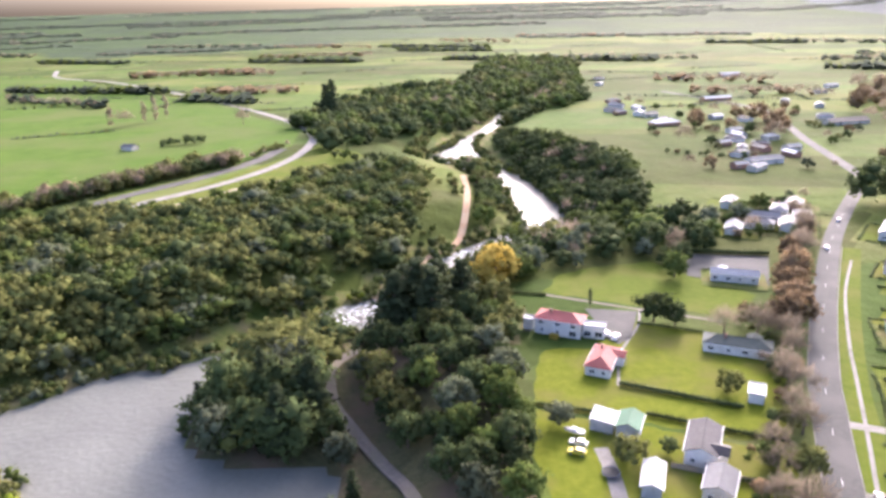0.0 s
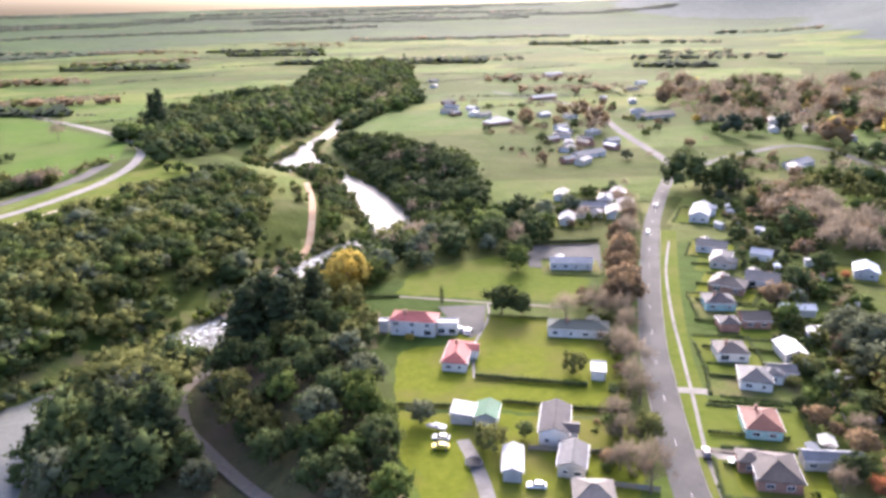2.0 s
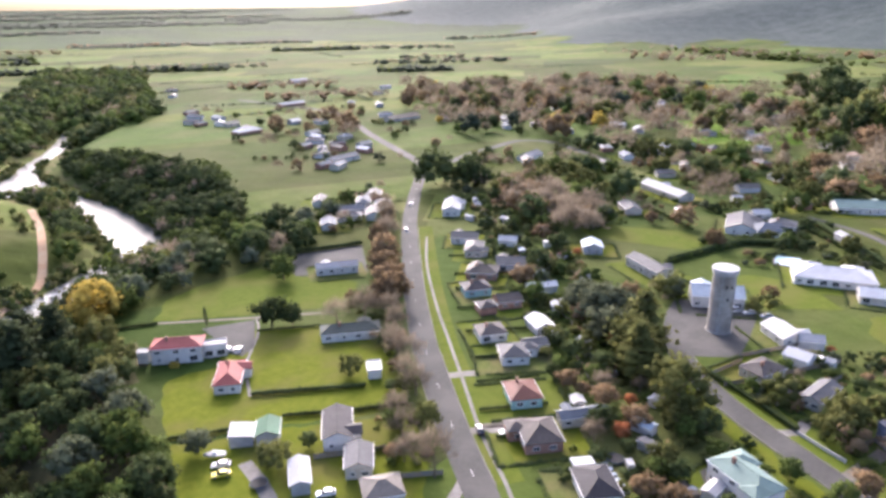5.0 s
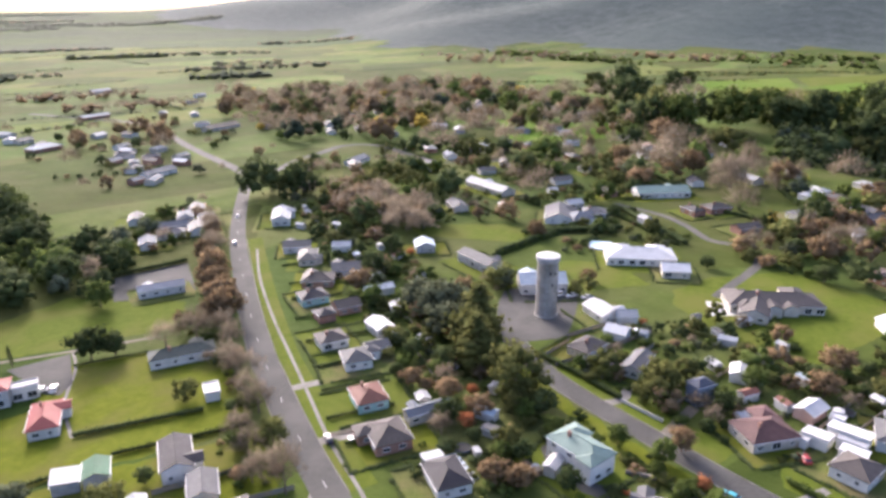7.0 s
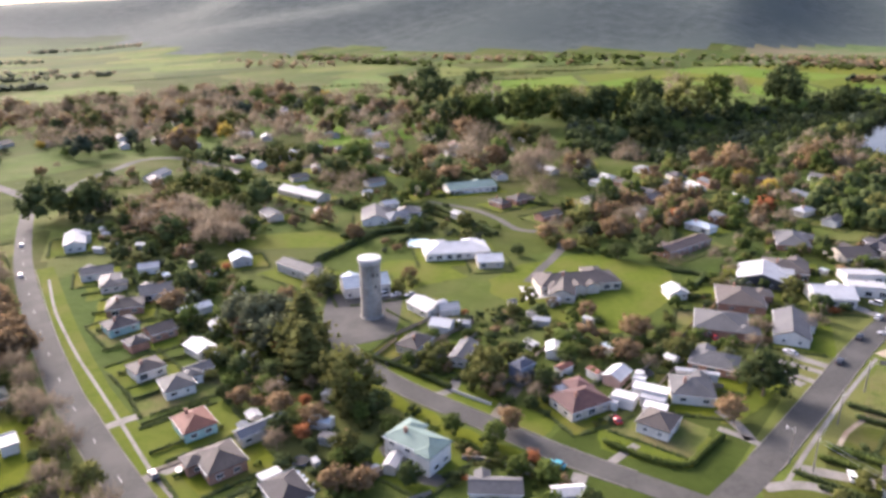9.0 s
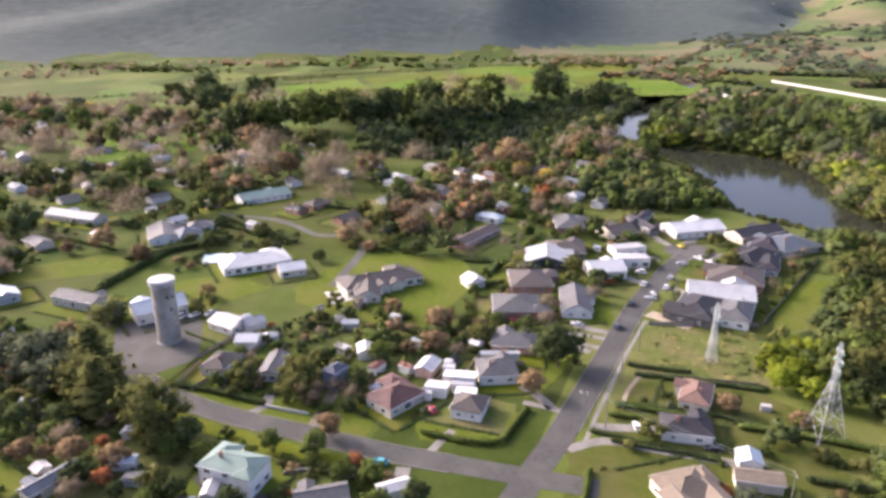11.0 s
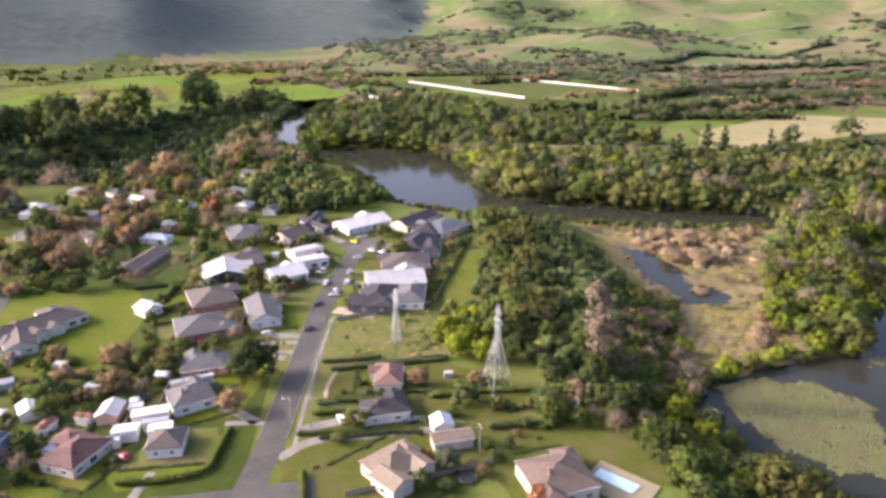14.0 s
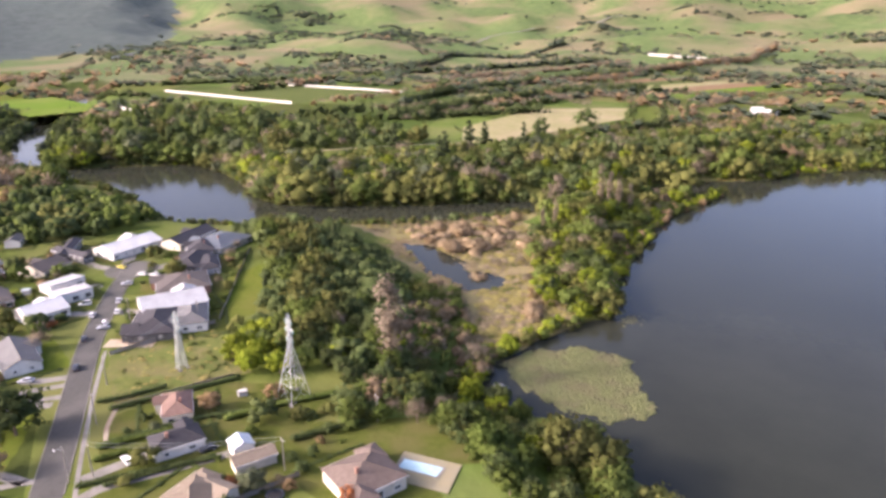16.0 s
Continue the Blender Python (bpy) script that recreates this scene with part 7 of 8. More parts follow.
GARDENS = (
    [(92, 95), (113, 112), (140, 160), (175, 232), (207, 300), (236, 292), (208, 210), (182, 165), (150, 125), (136, 88), (112, 60), (100, 72)],
    [(152, 54), (160, 104), (205, 92), (236, 62), (206, 40), (202, 10), (152, 32)],
    [(172, 2), (205, 40), (262, 26), (345, 12), (356, -50), (302, -42), (240, -18)],
    [(152, -20), (180, -26), (182, -62), (150, -76), (104, -94), (92, -70), (112, -20), (130, -10)],
    [(32, 106), (78, 118), (100, 168), (118, 212), (100, 216), (86, 160), (52, 112)],
    [(110, 20), (130, 25), (142, 88), (120, 62), (104, 40)],
    [(228, -36), (314, -72), (336, -108), (300, -112), (228, -72)],
    [(126, 290), (150, 345), (184, 342), (160, 290)],
    [(240, 150), (300, 120), (330, 160), (300, 200)],
    [(210, 240), (300, 190), (420, 150), (380, 300), (300, 360), (260, 320)],
)
for poly, gap, share in zip(GARDENS, (6.2, 6.2, 7.0, 6.5, 6.0, 6.0, 7.5, 7.0, 9, 15), (0.75, 0.75, 0.7, 0.22, 0.6, 0.8, 0.6, 0.9, 0.7, 0.8)):
    p = spots(poly, gap, share)
    p = p[free_of_houses(p)]
    names, wts = list(SHRUBS), np.array(list(SHRUBS.values()))
    for x, y in p:
        if rng.random() < 0.42:
            if x > 140 or y > 150:
                outer.append((x, y))
                continue
            tree(str(rng.choice(["dark", "mid", "olive", "autumn", "bare"])), float(x), float(y), float(rng.uniform(4, 7.5)), wide=float(rng.uniform(0.95, 1.35)))
        else:
            shrub(str(rng.choice(names, p=wts / wts.sum())), float(x), float(y), float(rng.uniform(1.4, 3.8)))

low = []
for poly, gap in zip(GARDENS, (4.3, 4.6, 5.5, 9.0, 4.6, 4.4, 6.5, 4.6, 6, 9)):
    q = spots(poly, gap, 0.75)
    low.append(q[free_of_houses(q, 0.8) & (wobble(q, 11.0, 3) > -0.1)])
wood("shrubs", "low garden shrubs and plant beds round the houses", np.vstack(low), {"dark": 4, "mid": 3, "olive": 2.5, "autumn": 1, "grey": 0.7}, (1.3, 3.6), 110, "shrubs", 0.1, 1.3)
wood("trees", "small garden trees among the outer houses", np.array(outer), {"dark": 3, "mid": 3, "olive": 2, "autumn": 2, "bare": 2}, (4, 8), 330, "trees")


# trees of the outer village, clear of the houses
q = spots([(454, 785), (744, 616), (606, 309), (536, 176), (416, 90), (372, 130), (340, 258), (330, 300), (367, 381), (326, 468), (353, 596)], 16.0, 0.85)
q = q[free_of_houses(q, 4.5) & (rng.random(len(q)) < np.clip((np.hypot(q[:, 0], q[:, 1]) - 380) / 260, 0.3, 1.0))]
wood("wood", "leafless and autumn trees among village gardens", q, AUTUMN, (8, 21), 230)
q = spots([(300, 420), (330, 640), (240, 700), (190, 600), (190, 430), (230, 410)], 24.0, 0.45)
wood("wood", "autumn trees of the outer village", q[free_of_houses(q, 2.5)], {"bare": 4, "autumn": 3, "mid": 1}, (6, 11), 200)
q = spots([(330, 110), (420, 90), (480, 40), (500, 0), (470, -60), (400, -20), (350, 0), (300, 60)], 13.0, 0.8)
wood("wood", "autumn garden trees towards the river", q[free_of_houses(q, 2.5)], {"bare": 3, "autumn": 3, "mid": 1.6, "dark": 1.6, "yellow": 0.4, "rust": 0.1}, (6, 12), 220)

# lots: each near house has a lawn of its own, and shrubs or a hedge along some of its bounds
lrng = np.random.default_rng(23)
bounds = []
for i, (x, y, w, d, a) in enumerate(list(FOOTPRINTS)):
    if not (88 < x < 460 and -100 < y < 345) or w * d < 75 or shore(np.array([(x, y)]))[0] < 62 or math.dist((x, y), (245, 75)) < 22:
        continue
    hx, hy = w / 2 + lrng.uniform(2.6, 4.6), d / 2 + lrng.uniform(4.5, 8.5)
    c_, s_ = math.cos(a), math.sin(a)
    ring = [(x + c_ * u * hx - s_ * v * hy, y + s_ * u * hx + c_ * v * hy) for u, v in ((-1, -1), (1, -1), (1, 1), (-1, 1))]
    lawn(ring, str(lrng.choice(["lawn_deep", "lawn_deep", "rough_grass", "lawn"])) if y > -10 else "lawn_dimmed", "mown lawn round a village house", 0.004 + 0.0004 * i)
    for k in range(4):
        if lrng.random() < 0.62:
            p0, p1 = np.array(ring[k]), np.array(ring[(k + 1) % 4])
            n = int(math.dist(p0, p1) / 0.75)
            lo = int(lrng.integers(0, max(1, n // 4)))
            bounds.append((p0 + (p1 - p0) * (np.arange(lo, n) / n)[:, None]) + lrng.normal(size=(n - lo, 2)) * 0.12)
q = np.vstack(bounds)
q = q[free_of_houses(q, 0.9)]
for line, wd in CLEARED:
    q = q[to_line(q, line) > wd - 1.0]
wood("shrubs", "hedges and shrubs along garden bounds", q, {"dark": 5, "mid": 1}, (1.1, 1.5), 20, "shrubs", 0.15, 0.95)

# trees and hedgerows in drifts over the outer gardens
VILLAGE = {"bare": 3.2, "autumn": 1.3, "dark": 1.3, "mid": 2.6, "olive": 3, "grey": 1.2}
for poly, gap, hs, at, label in (
    ([(205, 205), (215, 300), (250, 375), (330, 395), (425, 325), (430, 200), (345, 165), (300, 205), (262, 232)], 9.0, (4, 15), 0.1, "garden trees in drifts among lawns"),
    ([(330, 110), (430, 95), (520, 40), (520, -20), (440, -60), (352, -20), (300, 30), (300, 100)], 9.0, (4, 11), -0.1, "mixed garden trees round outer houses"),
    ([(150, 425), (225, 395), (300, 440), (345, 640), (260, 710), (160, 700)], 14.0, (4, 10), 0.35, "garden trees round the hamlet"),
    ([(120, 285), (150, 352), (190, 350), (160, 285)], 6.5, (3, 8), -0.6, "small trees round the clustered houses"),
    ([(150, 100), (205, 95), (214, 120), (206, 160), (175, 205), (150, 190), (140, 150)], 7.0, (3, 9), 0.25, "bushy back-garden trees"),
    ([(160, 40), (205, 42), (206, 92), (165, 102)], 6.5, (3, 8), 0.25, "bushy back-garden trees"),
    ([(255, 20), (300, 40), (300, 110), (270, 130), (285, 70)], 6.5, (3, 9), 0.0, "boundary trees of the large garden"),
    ([(214, 30), (262, 22), (340, 10), (350, -40), (300, -36), (240, -16), (206, 6)], 6.0, (2.5, 7), 0.3, "small trees between the houses"),
):
    q = spots(poly, gap, 0.85)
    q = q[free_of_houses(q, 1.5) & (wobble(q, 16.0, 7) > at)]
    q = q[to_area(q, np.array([(205, 42), (208, 66), (224, 92), (236, 98), (258, 92), (284, 72), (276, 36), (253, 28)], float)) > 0]
    q = q[to_area(q, np.array([(163, 116), (176, 106), (190, 112), (206, 120), (208, 132), (196, 146), (184, 140), (170, 130)], float)) > 0]
    wood("trees", label, q, VILLAGE, hs, 230, "trees")


# garden sheds and lean-tos behind the houses
srng = np.random.default_rng(41)
made_ = 0
for poly, gap, share in zip(GARDENS[:7], (13, 13, 15, 17, 15, 14, 16), (0.7, 0.7, 0.55, 0.35, 0.4, 0.5, 0.3)):
    q = spots(poly, gap, share)
    q = q[free_of_houses(q, 2.4)]
    for x, y in q:
        if made_ < 42 and math.dist((x, y), (187, 121.5)) > 20:
            made_ += 1
            house(round(float(x), 1), round(float(y), 1), float(srng.uniform(3.0, 6.0)), float(srng.uniform(2.4, 3.6)), float(srng.choice([62, 66, 154, 10, 100])), float(srng.uniform(2.0, 2.4)), str(srng.choice(["gable", "mono", "gable"])), str(srng.choice(["white", "silver", "pale", "grey", "paleblue", "rust"])), str(srng.choice(["white", "grey", "cream"])))


# ---- hedges and fences ----
def hedge(pts, h, w, mat="leaf_dark", label="clipped dark green hedge"):
    """A hedge: a clipped core with leaf sprays over its skin."""
    p = smooth_line(pts, 0.9) if len(pts) > 2 else np.linspace(pts[0], pts[1], max(3, int(math.dist(pts[0], pts[1]) / 0.9)))
    z = land(p)
    c = np.column_stack([p, z + h * 0.5])
    n = len(c)
    body = cores(c, np.full(n, 1.0) * max(w, 0.9) * 0.72)
    body[:, :3, 2] = np.repeat(z, 20)[:, None] + np.clip(body[:, :3, 2] - np.repeat(c[:, 2], 20)[:, None], -w, w) / (max(w, 0.9) * 0.8) * h * 0.5 + h * 0.5
    lv = leaves(c, np.full(n, w * 0.62), 14, 0.2, 0.8, h / w)
    s = np.concatenate([body, lv])
    ob = new("hedge", leaf_mesh("hedge", s, mat))
    return tagged(ob, label, "hedge", "garden hedges")


wood("weeds", "rank weeds and tussocks over the empty section", spots([(221, -36), (226, -66), (206, -72), (188, -62), (189, -32)], 2.2, 0.6), {"gold": 2, "olive": 2, "mid": 1.4}, (0.4, 1.3), 60, "weeds", 0.1, 1.8)
hedge([(48, 168), (75, 155)], 1.5, 1.4)
hedge([(51, 153), (66, 146), (80, 140)], 1.3, 1.2)
hedge([(22, 160), (33, 156.5), (43, 153)], 1.1, 1.0)
hedge([(63, 206), (81, 198)], 1.0, 0.9)
hedge([(60, 128), (70, 124)], 1.2, 1.0)
hedge([(160, 107), (158, 92), (154, 75)], 1.7, 1.5)
hedge([(147, 29), (145, 18), (146, 10), (153, 7), (162, 4)], 1.5, 1.6, "leaf_mid", "clipped green hedge round the corner lawn")
hedge([(186, -27), (184, -45), (182, -61)], 1.5, 1.4)
hedge([(169, -20), (168, -33), (166, -48), (159, -62)], 1.3, 1.4)
hedge([(151, -18), (149, -30), (147.5, -42)], 1.2, 1.1)
hedge([(226, 173), (270, 170), (313, 165)], 2.6, 2.6, "leaf_dark", "tall dark boundary hedge")
hedge([(321, 165), (304, 140), (290, 118)], 2.6, 3.0, "leaf_dark", "tall dark boundary hedge")
hedge([(306, 58), (303, 41), (340, 45)], 2.4, 2.4)
hedge([(205, 83), (206, 62), (208, 44)], 1.8, 1.8, "leaf_olive", "loose olive-green boundary hedge")
hedge([(276, 36), (275, 23), (262, 24)], 2.0, 2.0)
hedge([(350, 125), (349, 110), (347, 98)], 2.2, 2.2)
hedge([(102, 272), (118, 268), (131, 266)], 2.2, 2.2, "leaf_dark", "dark hedge behind the court")
hedge([(112, -2), (126, -10), (138, -12)], 1.4, 1.3, "leaf_mid", "green front garden hedge")
hedge([(132, 60), (128, 48), (128, 40)], 1.3, 1.3, "leaf_mid", "green front garden hedge")
hedge([(255, 180), (290, 150)], 3.0, 3.0)
hedge([(20, 236), (36, 231)], 1.2, 1.2)
hedge([(192, -25), (190.5, -34), (190, -42)], 1.6, 1.4)
hedge([(185, -54), (183.5, -62)], 1.2, 1.1)
hedge([(168, -20.5), (166.5, -30), (164.5, -43)], 1.5, 1.6, "leaf_mid", "rounded green garden hedge")
hedge([(162, -51), (160, -66), (156, -81)], 1.7, 1.8, "leaf_mid", "thick green hedge below the pylon")
hedge([(163, -18.5), (162, -26)], 1.5, 1.7, "leaf_mid", "rounded green garden hedge")
hedge([(154.5, -13), (151.5, -25), (146, -43)], 1.3, 1.2)
hedge([(142, -61), (140, -74), (138.5, -79)], 1.8, 1.8, "leaf_dark", "dark hedge behind the umber-roofed house")

bm = bmesh.new()
box(bm, -0.06, -0.06, 0, 0.06, 0.06, 1.5)
POST = data("post", bm, "timber")
bm = bmesh.new()
box(bm, 0.005, -0.015, 0.06, 2.39, 0.015, 1.42, 0.008)
PANEL = data("panel", bm, "timber")


def fence(p, q):
    """Timber paling fence: posts and 2.4 m panels."""
    length = math.dist(p, q)
    n = max(1, int(length / 2.4))
    root = new("fence")
    root.matrix_basis = Matrix.Translation((p[0], p[1], land_at(*p))) @ Matrix.Rotation(math.atan2(q[1] - p[1], q[0] - p[0]), 4, "Z")
    for i in range(n + 1):
        shared("post", POST, root, Matrix.Translation((i * 2.4, 0.05, 0)))
    for i in range(n):
        shared("panel", PANEL, root, Matrix.Translation((i * 2.4, -0.03, 0)))
    return tagged(root, "weathered brown timber paling fence between gardens", "fence", "garden fences")


for p, q in (((95, 126.5), (124, 113)), ((103, 138.5), (132, 126)), ((111, 150.5), (136, 139)), ((119, 166.5), (150, 150)), ((127, 183.5), (156, 168)), ((136, 197.5), (164, 182)), ((145, 211), (176, 192)), ((155, 230), (186, 212)), ((91, 114.5), (112, 104))):
    hedge([p, tuple((np.array(p) * 0.45 + np.array(q) * 0.55))], 1.1, 0.9, "leaf_dark", "low dark hedge between front gardens")
for p, q in (((157.5, 98), (198, 86.5)), ((124, 113), (132, 126)), ((132, 126), (140, 142)), ((150, 150), (158, 170)), ((161, 62), (196, 58)), ((160, 84), (190, 82)), ((176, 106), (204, 98))):
    fence(p, q)
for p, q in (((162, 32), (200, 26)), ((172, 24), (202, 18)), ((184, 20), (188, 4)), ((206, 22), (246, 18)), ((214, 0), (252, -6)), ((186, -27), (184, -62)), ((222, -34), (226, -70)), ((127, -20), (128, -56)), ((240, 16), (262, 14)), ((96, 70), (112, 58)), ((110, 40), (134, 44)), ((50, 132), (70, 124)), ((72, 110), (60, 116)), ((228, -72), (300, -112)), ((160, 104), (176, 104))):
    fence(p, q)


# ---- water tower ----
tower = new("water_tower")
tower.matrix_basis = Matrix.Translation((187, 121.5, 0))
tagged(tower, "tall grey concrete water tower with a white rim", "water tower")
bm = bmesh.new()
cone(bm, 4.1, 3.7, 0, 0.5, 40)
cone(bm, 3.65, 3.6, 0.5, 19.6, 40)
for z in (5.2, 9.9, 14.6):
    cone(bm, 3.7, 3.7, z, z + 0.16, 40)
part("shaft", bm, "tower_concrete", tower)
bm = bmesh.new()
cone(bm, 3.6, 4.0, 19.6, 20.2, 40)
cone(bm, 4.0, 4.0, 20.2, 21.6, 40)
part("rim", bm, "roof_pale", tower, "pale rim at the tower's head")
bm = bmesh.new()
cone(bm, 4.05, 0.6, 21.6, 22.1, 40)
part("cap", bm, "roof_white", tower, "white domed cap")
bm = bmesh.new()
for a in (3.6, 3.75):
    bar(bm, (3.9 * math.cos(a), 3.9 * math.sin(a), 1), (3.9 * math.cos(a), 3.9 * math.sin(a), 21), 0.04)
for i in range(40):
    bar(bm, (3.9 * math.cos(3.6), 3.9 * math.sin(3.6), 1 + i * 0.5), (3.9 * math.cos(3.75), 3.9 * math.sin(3.75), 1 + i * 0.5), 0.025)
part("ladder", bm, "steel", tower)
for z, a in ((16.2, 4.0), (16.0, 4.5), (12.0, 4.2)):
    bm = bmesh.new()
    box(bm, -0.35, -0.08, -0.5, 0.35, 0.08, 0.5)
    ob = part("hatch", bm, "glass", tower)
    ob.matrix_basis = Matrix.Translation((3.6 * math.cos(a), 3.6 * math.sin(a), z)) @ Matrix.Rotation(a + math.pi / 2, 4, "Z")


# ---- pylons, poles and lines ----
def pylon(x, y, h, base, turn_, label):
    """Lattice pylon: four legs, bracing, three pairs of arms."""
    root = new("pylon")
    root.matrix_basis = Matrix.Translation((x, y, land_at(x, y))) @ Matrix.Rotation(radians(turn_), 4, "Z")
    tagged(root, label, "pylon")
    waist = h * 0.62

    def half(z):
        return base / 2 + (0.55 - base / 2) * z / waist if z < waist else 0.55 - 0.3 * (z - waist) / (h - waist)

    for sx, sy in ((-1, -1), (1, -1), (1, 1), (-1, 1)):
        bm = bmesh.new()
        bar(bm, (sx * base / 2, sy * base / 2, 0), (sx * 0.55, sy * 0.55, waist), 0.1)
        bar(bm, (sx * 0.55, sy * 0.55, waist), (sx * 0.25, sy * 0.25, h), 0.1)
        part("leg", bm, "steel", root)
        bm = bmesh.new()
        box(bm, sx * base / 2 - 0.5, sy * base / 2 - 0.5, -0.3, sx * base / 2 + 0.5, sy * base / 2 + 0.5, 0.35)
        part("footing", bm, "concrete", root)
    levels = [0]
    while levels[-1] < h - 1:
        levels.append(levels[-1] + max(1.1, half(levels[-1]) * 1.5))
    levels[-1] = h
    for k, (sx, sy, tx, ty) in enumerate(((-1, -1, 1, -1), (1, -1, 1, 1), (1, 1, -1, 1), (-1, 1, -1, -1))):
        bm = bmesh.new()
        for z0, z1 in zip(levels, levels[1:]):
            a, b = half(z0), half(z1)
            bar(bm, (sx * a, sy * a, z0), (tx * b, ty * b, z1), 0.045)
            bar(bm, (tx * a, ty * a, z0), (sx * b, sy * b, z1), 0.045)
            bar(bm, (sx * b, sy * b, z1), (tx * b, ty * b, z1), 0.045)
        part("bracing", bm, "steel", root)
    for z in (0.72, 0.82, 0.92):
        for s in (-1, 1):
            bm = bmesh.new()
            reach = 1.4 if z != 0.82 else 1.8
            bar(bm, (0, 0.3, z * h), (s * reach, 0, z * h + 0.25), 0.07)
            bar(bm, (0, -0.3, z * h), (s * reach, 0, z * h + 0.25), 0.07)
            bar(bm, (0, 0, z * h + 0.9), (s * reach, 0, z * h + 0.25), 0.06)
            arm = part("arm", bm, "steel", root)
            bm = bmesh.new()
            for i in range(6):
                cone(bm, 0.11, 0.11, z * h - 0.1 - i * 0.16, z * h - i * 0.16, 8, (s * reach, 0))
            part("insulator", bm, "wall_teal", arm)
    return root


pylon(161.5, -70.2, 26, 7.0, 12, "grey steel lattice pylon on the grass section")
pylon(199, -50, 19, 2.6, 12, "slender grey lattice mast in the empty section")
pylon(600, 250, 30, 7, 40, "far grey lattice pylon")


def cable(p, q, sag=1.5, r=0.035):
    cu = bpy.data.curves.new("cable", "CURVE")
    cu.dimensions, cu.bevel_depth = "3D", r
    sp = cu.splines.new("POLY")
    sp.points.add(14)
    for i, pt in enumerate(sp.points):
        t = i / 14
        v = Vector(p).lerp(Vector(q), t)
        pt.co = (v.x, v.y, v.z - 4 * sag * t * (1 - t), 1)
    cu.materials.append(M["steel"])
    tagged(new("cable", cu), "thin overhead power line", "cable", "power lines")


def pole(x, y, h, lamp=0.0, arms=True):
    root = new("power_pole")
    root.matrix_basis = Matrix.Translation((x, y, land_at(x, y)))
    tagged(root, "grey concrete power pole with cross-arm" if not lamp else "grey street-lamp pole beside the street", "pole", "street poles")
    bm = bmesh.new()
    cone(bm, 0.2, 0.12, -0.3, h, 8)
    part("shaft", bm, "concrete", root)
    if arms:
        bm = bmesh.new()
        box(bm, -1.1, -0.06, h - 0.7, 1.1, 0.06, h - 0.55)
        arm = part("cross_arm", bm, "timber", root)
        for px in (-1.0, -0.4, 0.4, 1.0):
            bm = bmesh.new()
            cone(bm, 0.06, 0.05, h - 0.55, h - 0.3, 6, (px, 0))
            part("insulator", bm, "frame", arm)
    if lamp:
        bm = bmesh.new()
        bar(bm, (0, 0, h - 0.4), (1.8 * math.cos(lamp), 1.8 * math.sin(lamp), h + 0.2), 0.05, 6)
        arm = part("lamp_arm", bm, "steel", root)
        bm = bmesh.new()
        box(bm, 1.8 * math.cos(lamp) - 0.35, 1.8 * math.sin(lamp) - 0.15, h + 0.1, 1.8 * math.cos(lamp) + 0.35, 1.8 * math.sin(lamp) + 0.15, h + 0.28, 0.04)
        part("lamp_head", bm, "frame", arm)


pole(158, -11.5, 9.5, 1.9)
pole(157, -16.5, 9.5)
pole(181, -22, 9.5)
pole(202, -29, 9.5)
pole(132, -54, 9.0)
pole(229, -65, 9.5)
pole(137, -83, 8.0)
pole(246, -46, 9.0, 2.0)
for a, b in (((157, -16.5), (181, -22)), ((181, -22), (202, -29)), ((202, -29), (229, -65)), ((132, -54), (157, -16.5))):
    for o in (-0.9, 0.9):
        cable((a[0] + o, a[1], 8.7), (b[0] + o, b[1], 8.7), 0.8, 0.025)


# ---- cars ----
for key, col in (("white", (0.72, 0.72, 0.71)), ("silver", (0.45, 0.46, 0.48)), ("dark", (0.03, 0.032, 0.04)), ("red", (0.36, 0.03, 0.03)), ("teal", (0.05, 0.30, 0.34)), ("yellow", (0.62, 0.52, 0.05))):
    M["car_" + key] = material("car_" + key, col, tuple(min(1, c * 1.08) for c in col), 0.25, 0.1, size=1.0, bump=0, spec=0.6)
CARS = {}


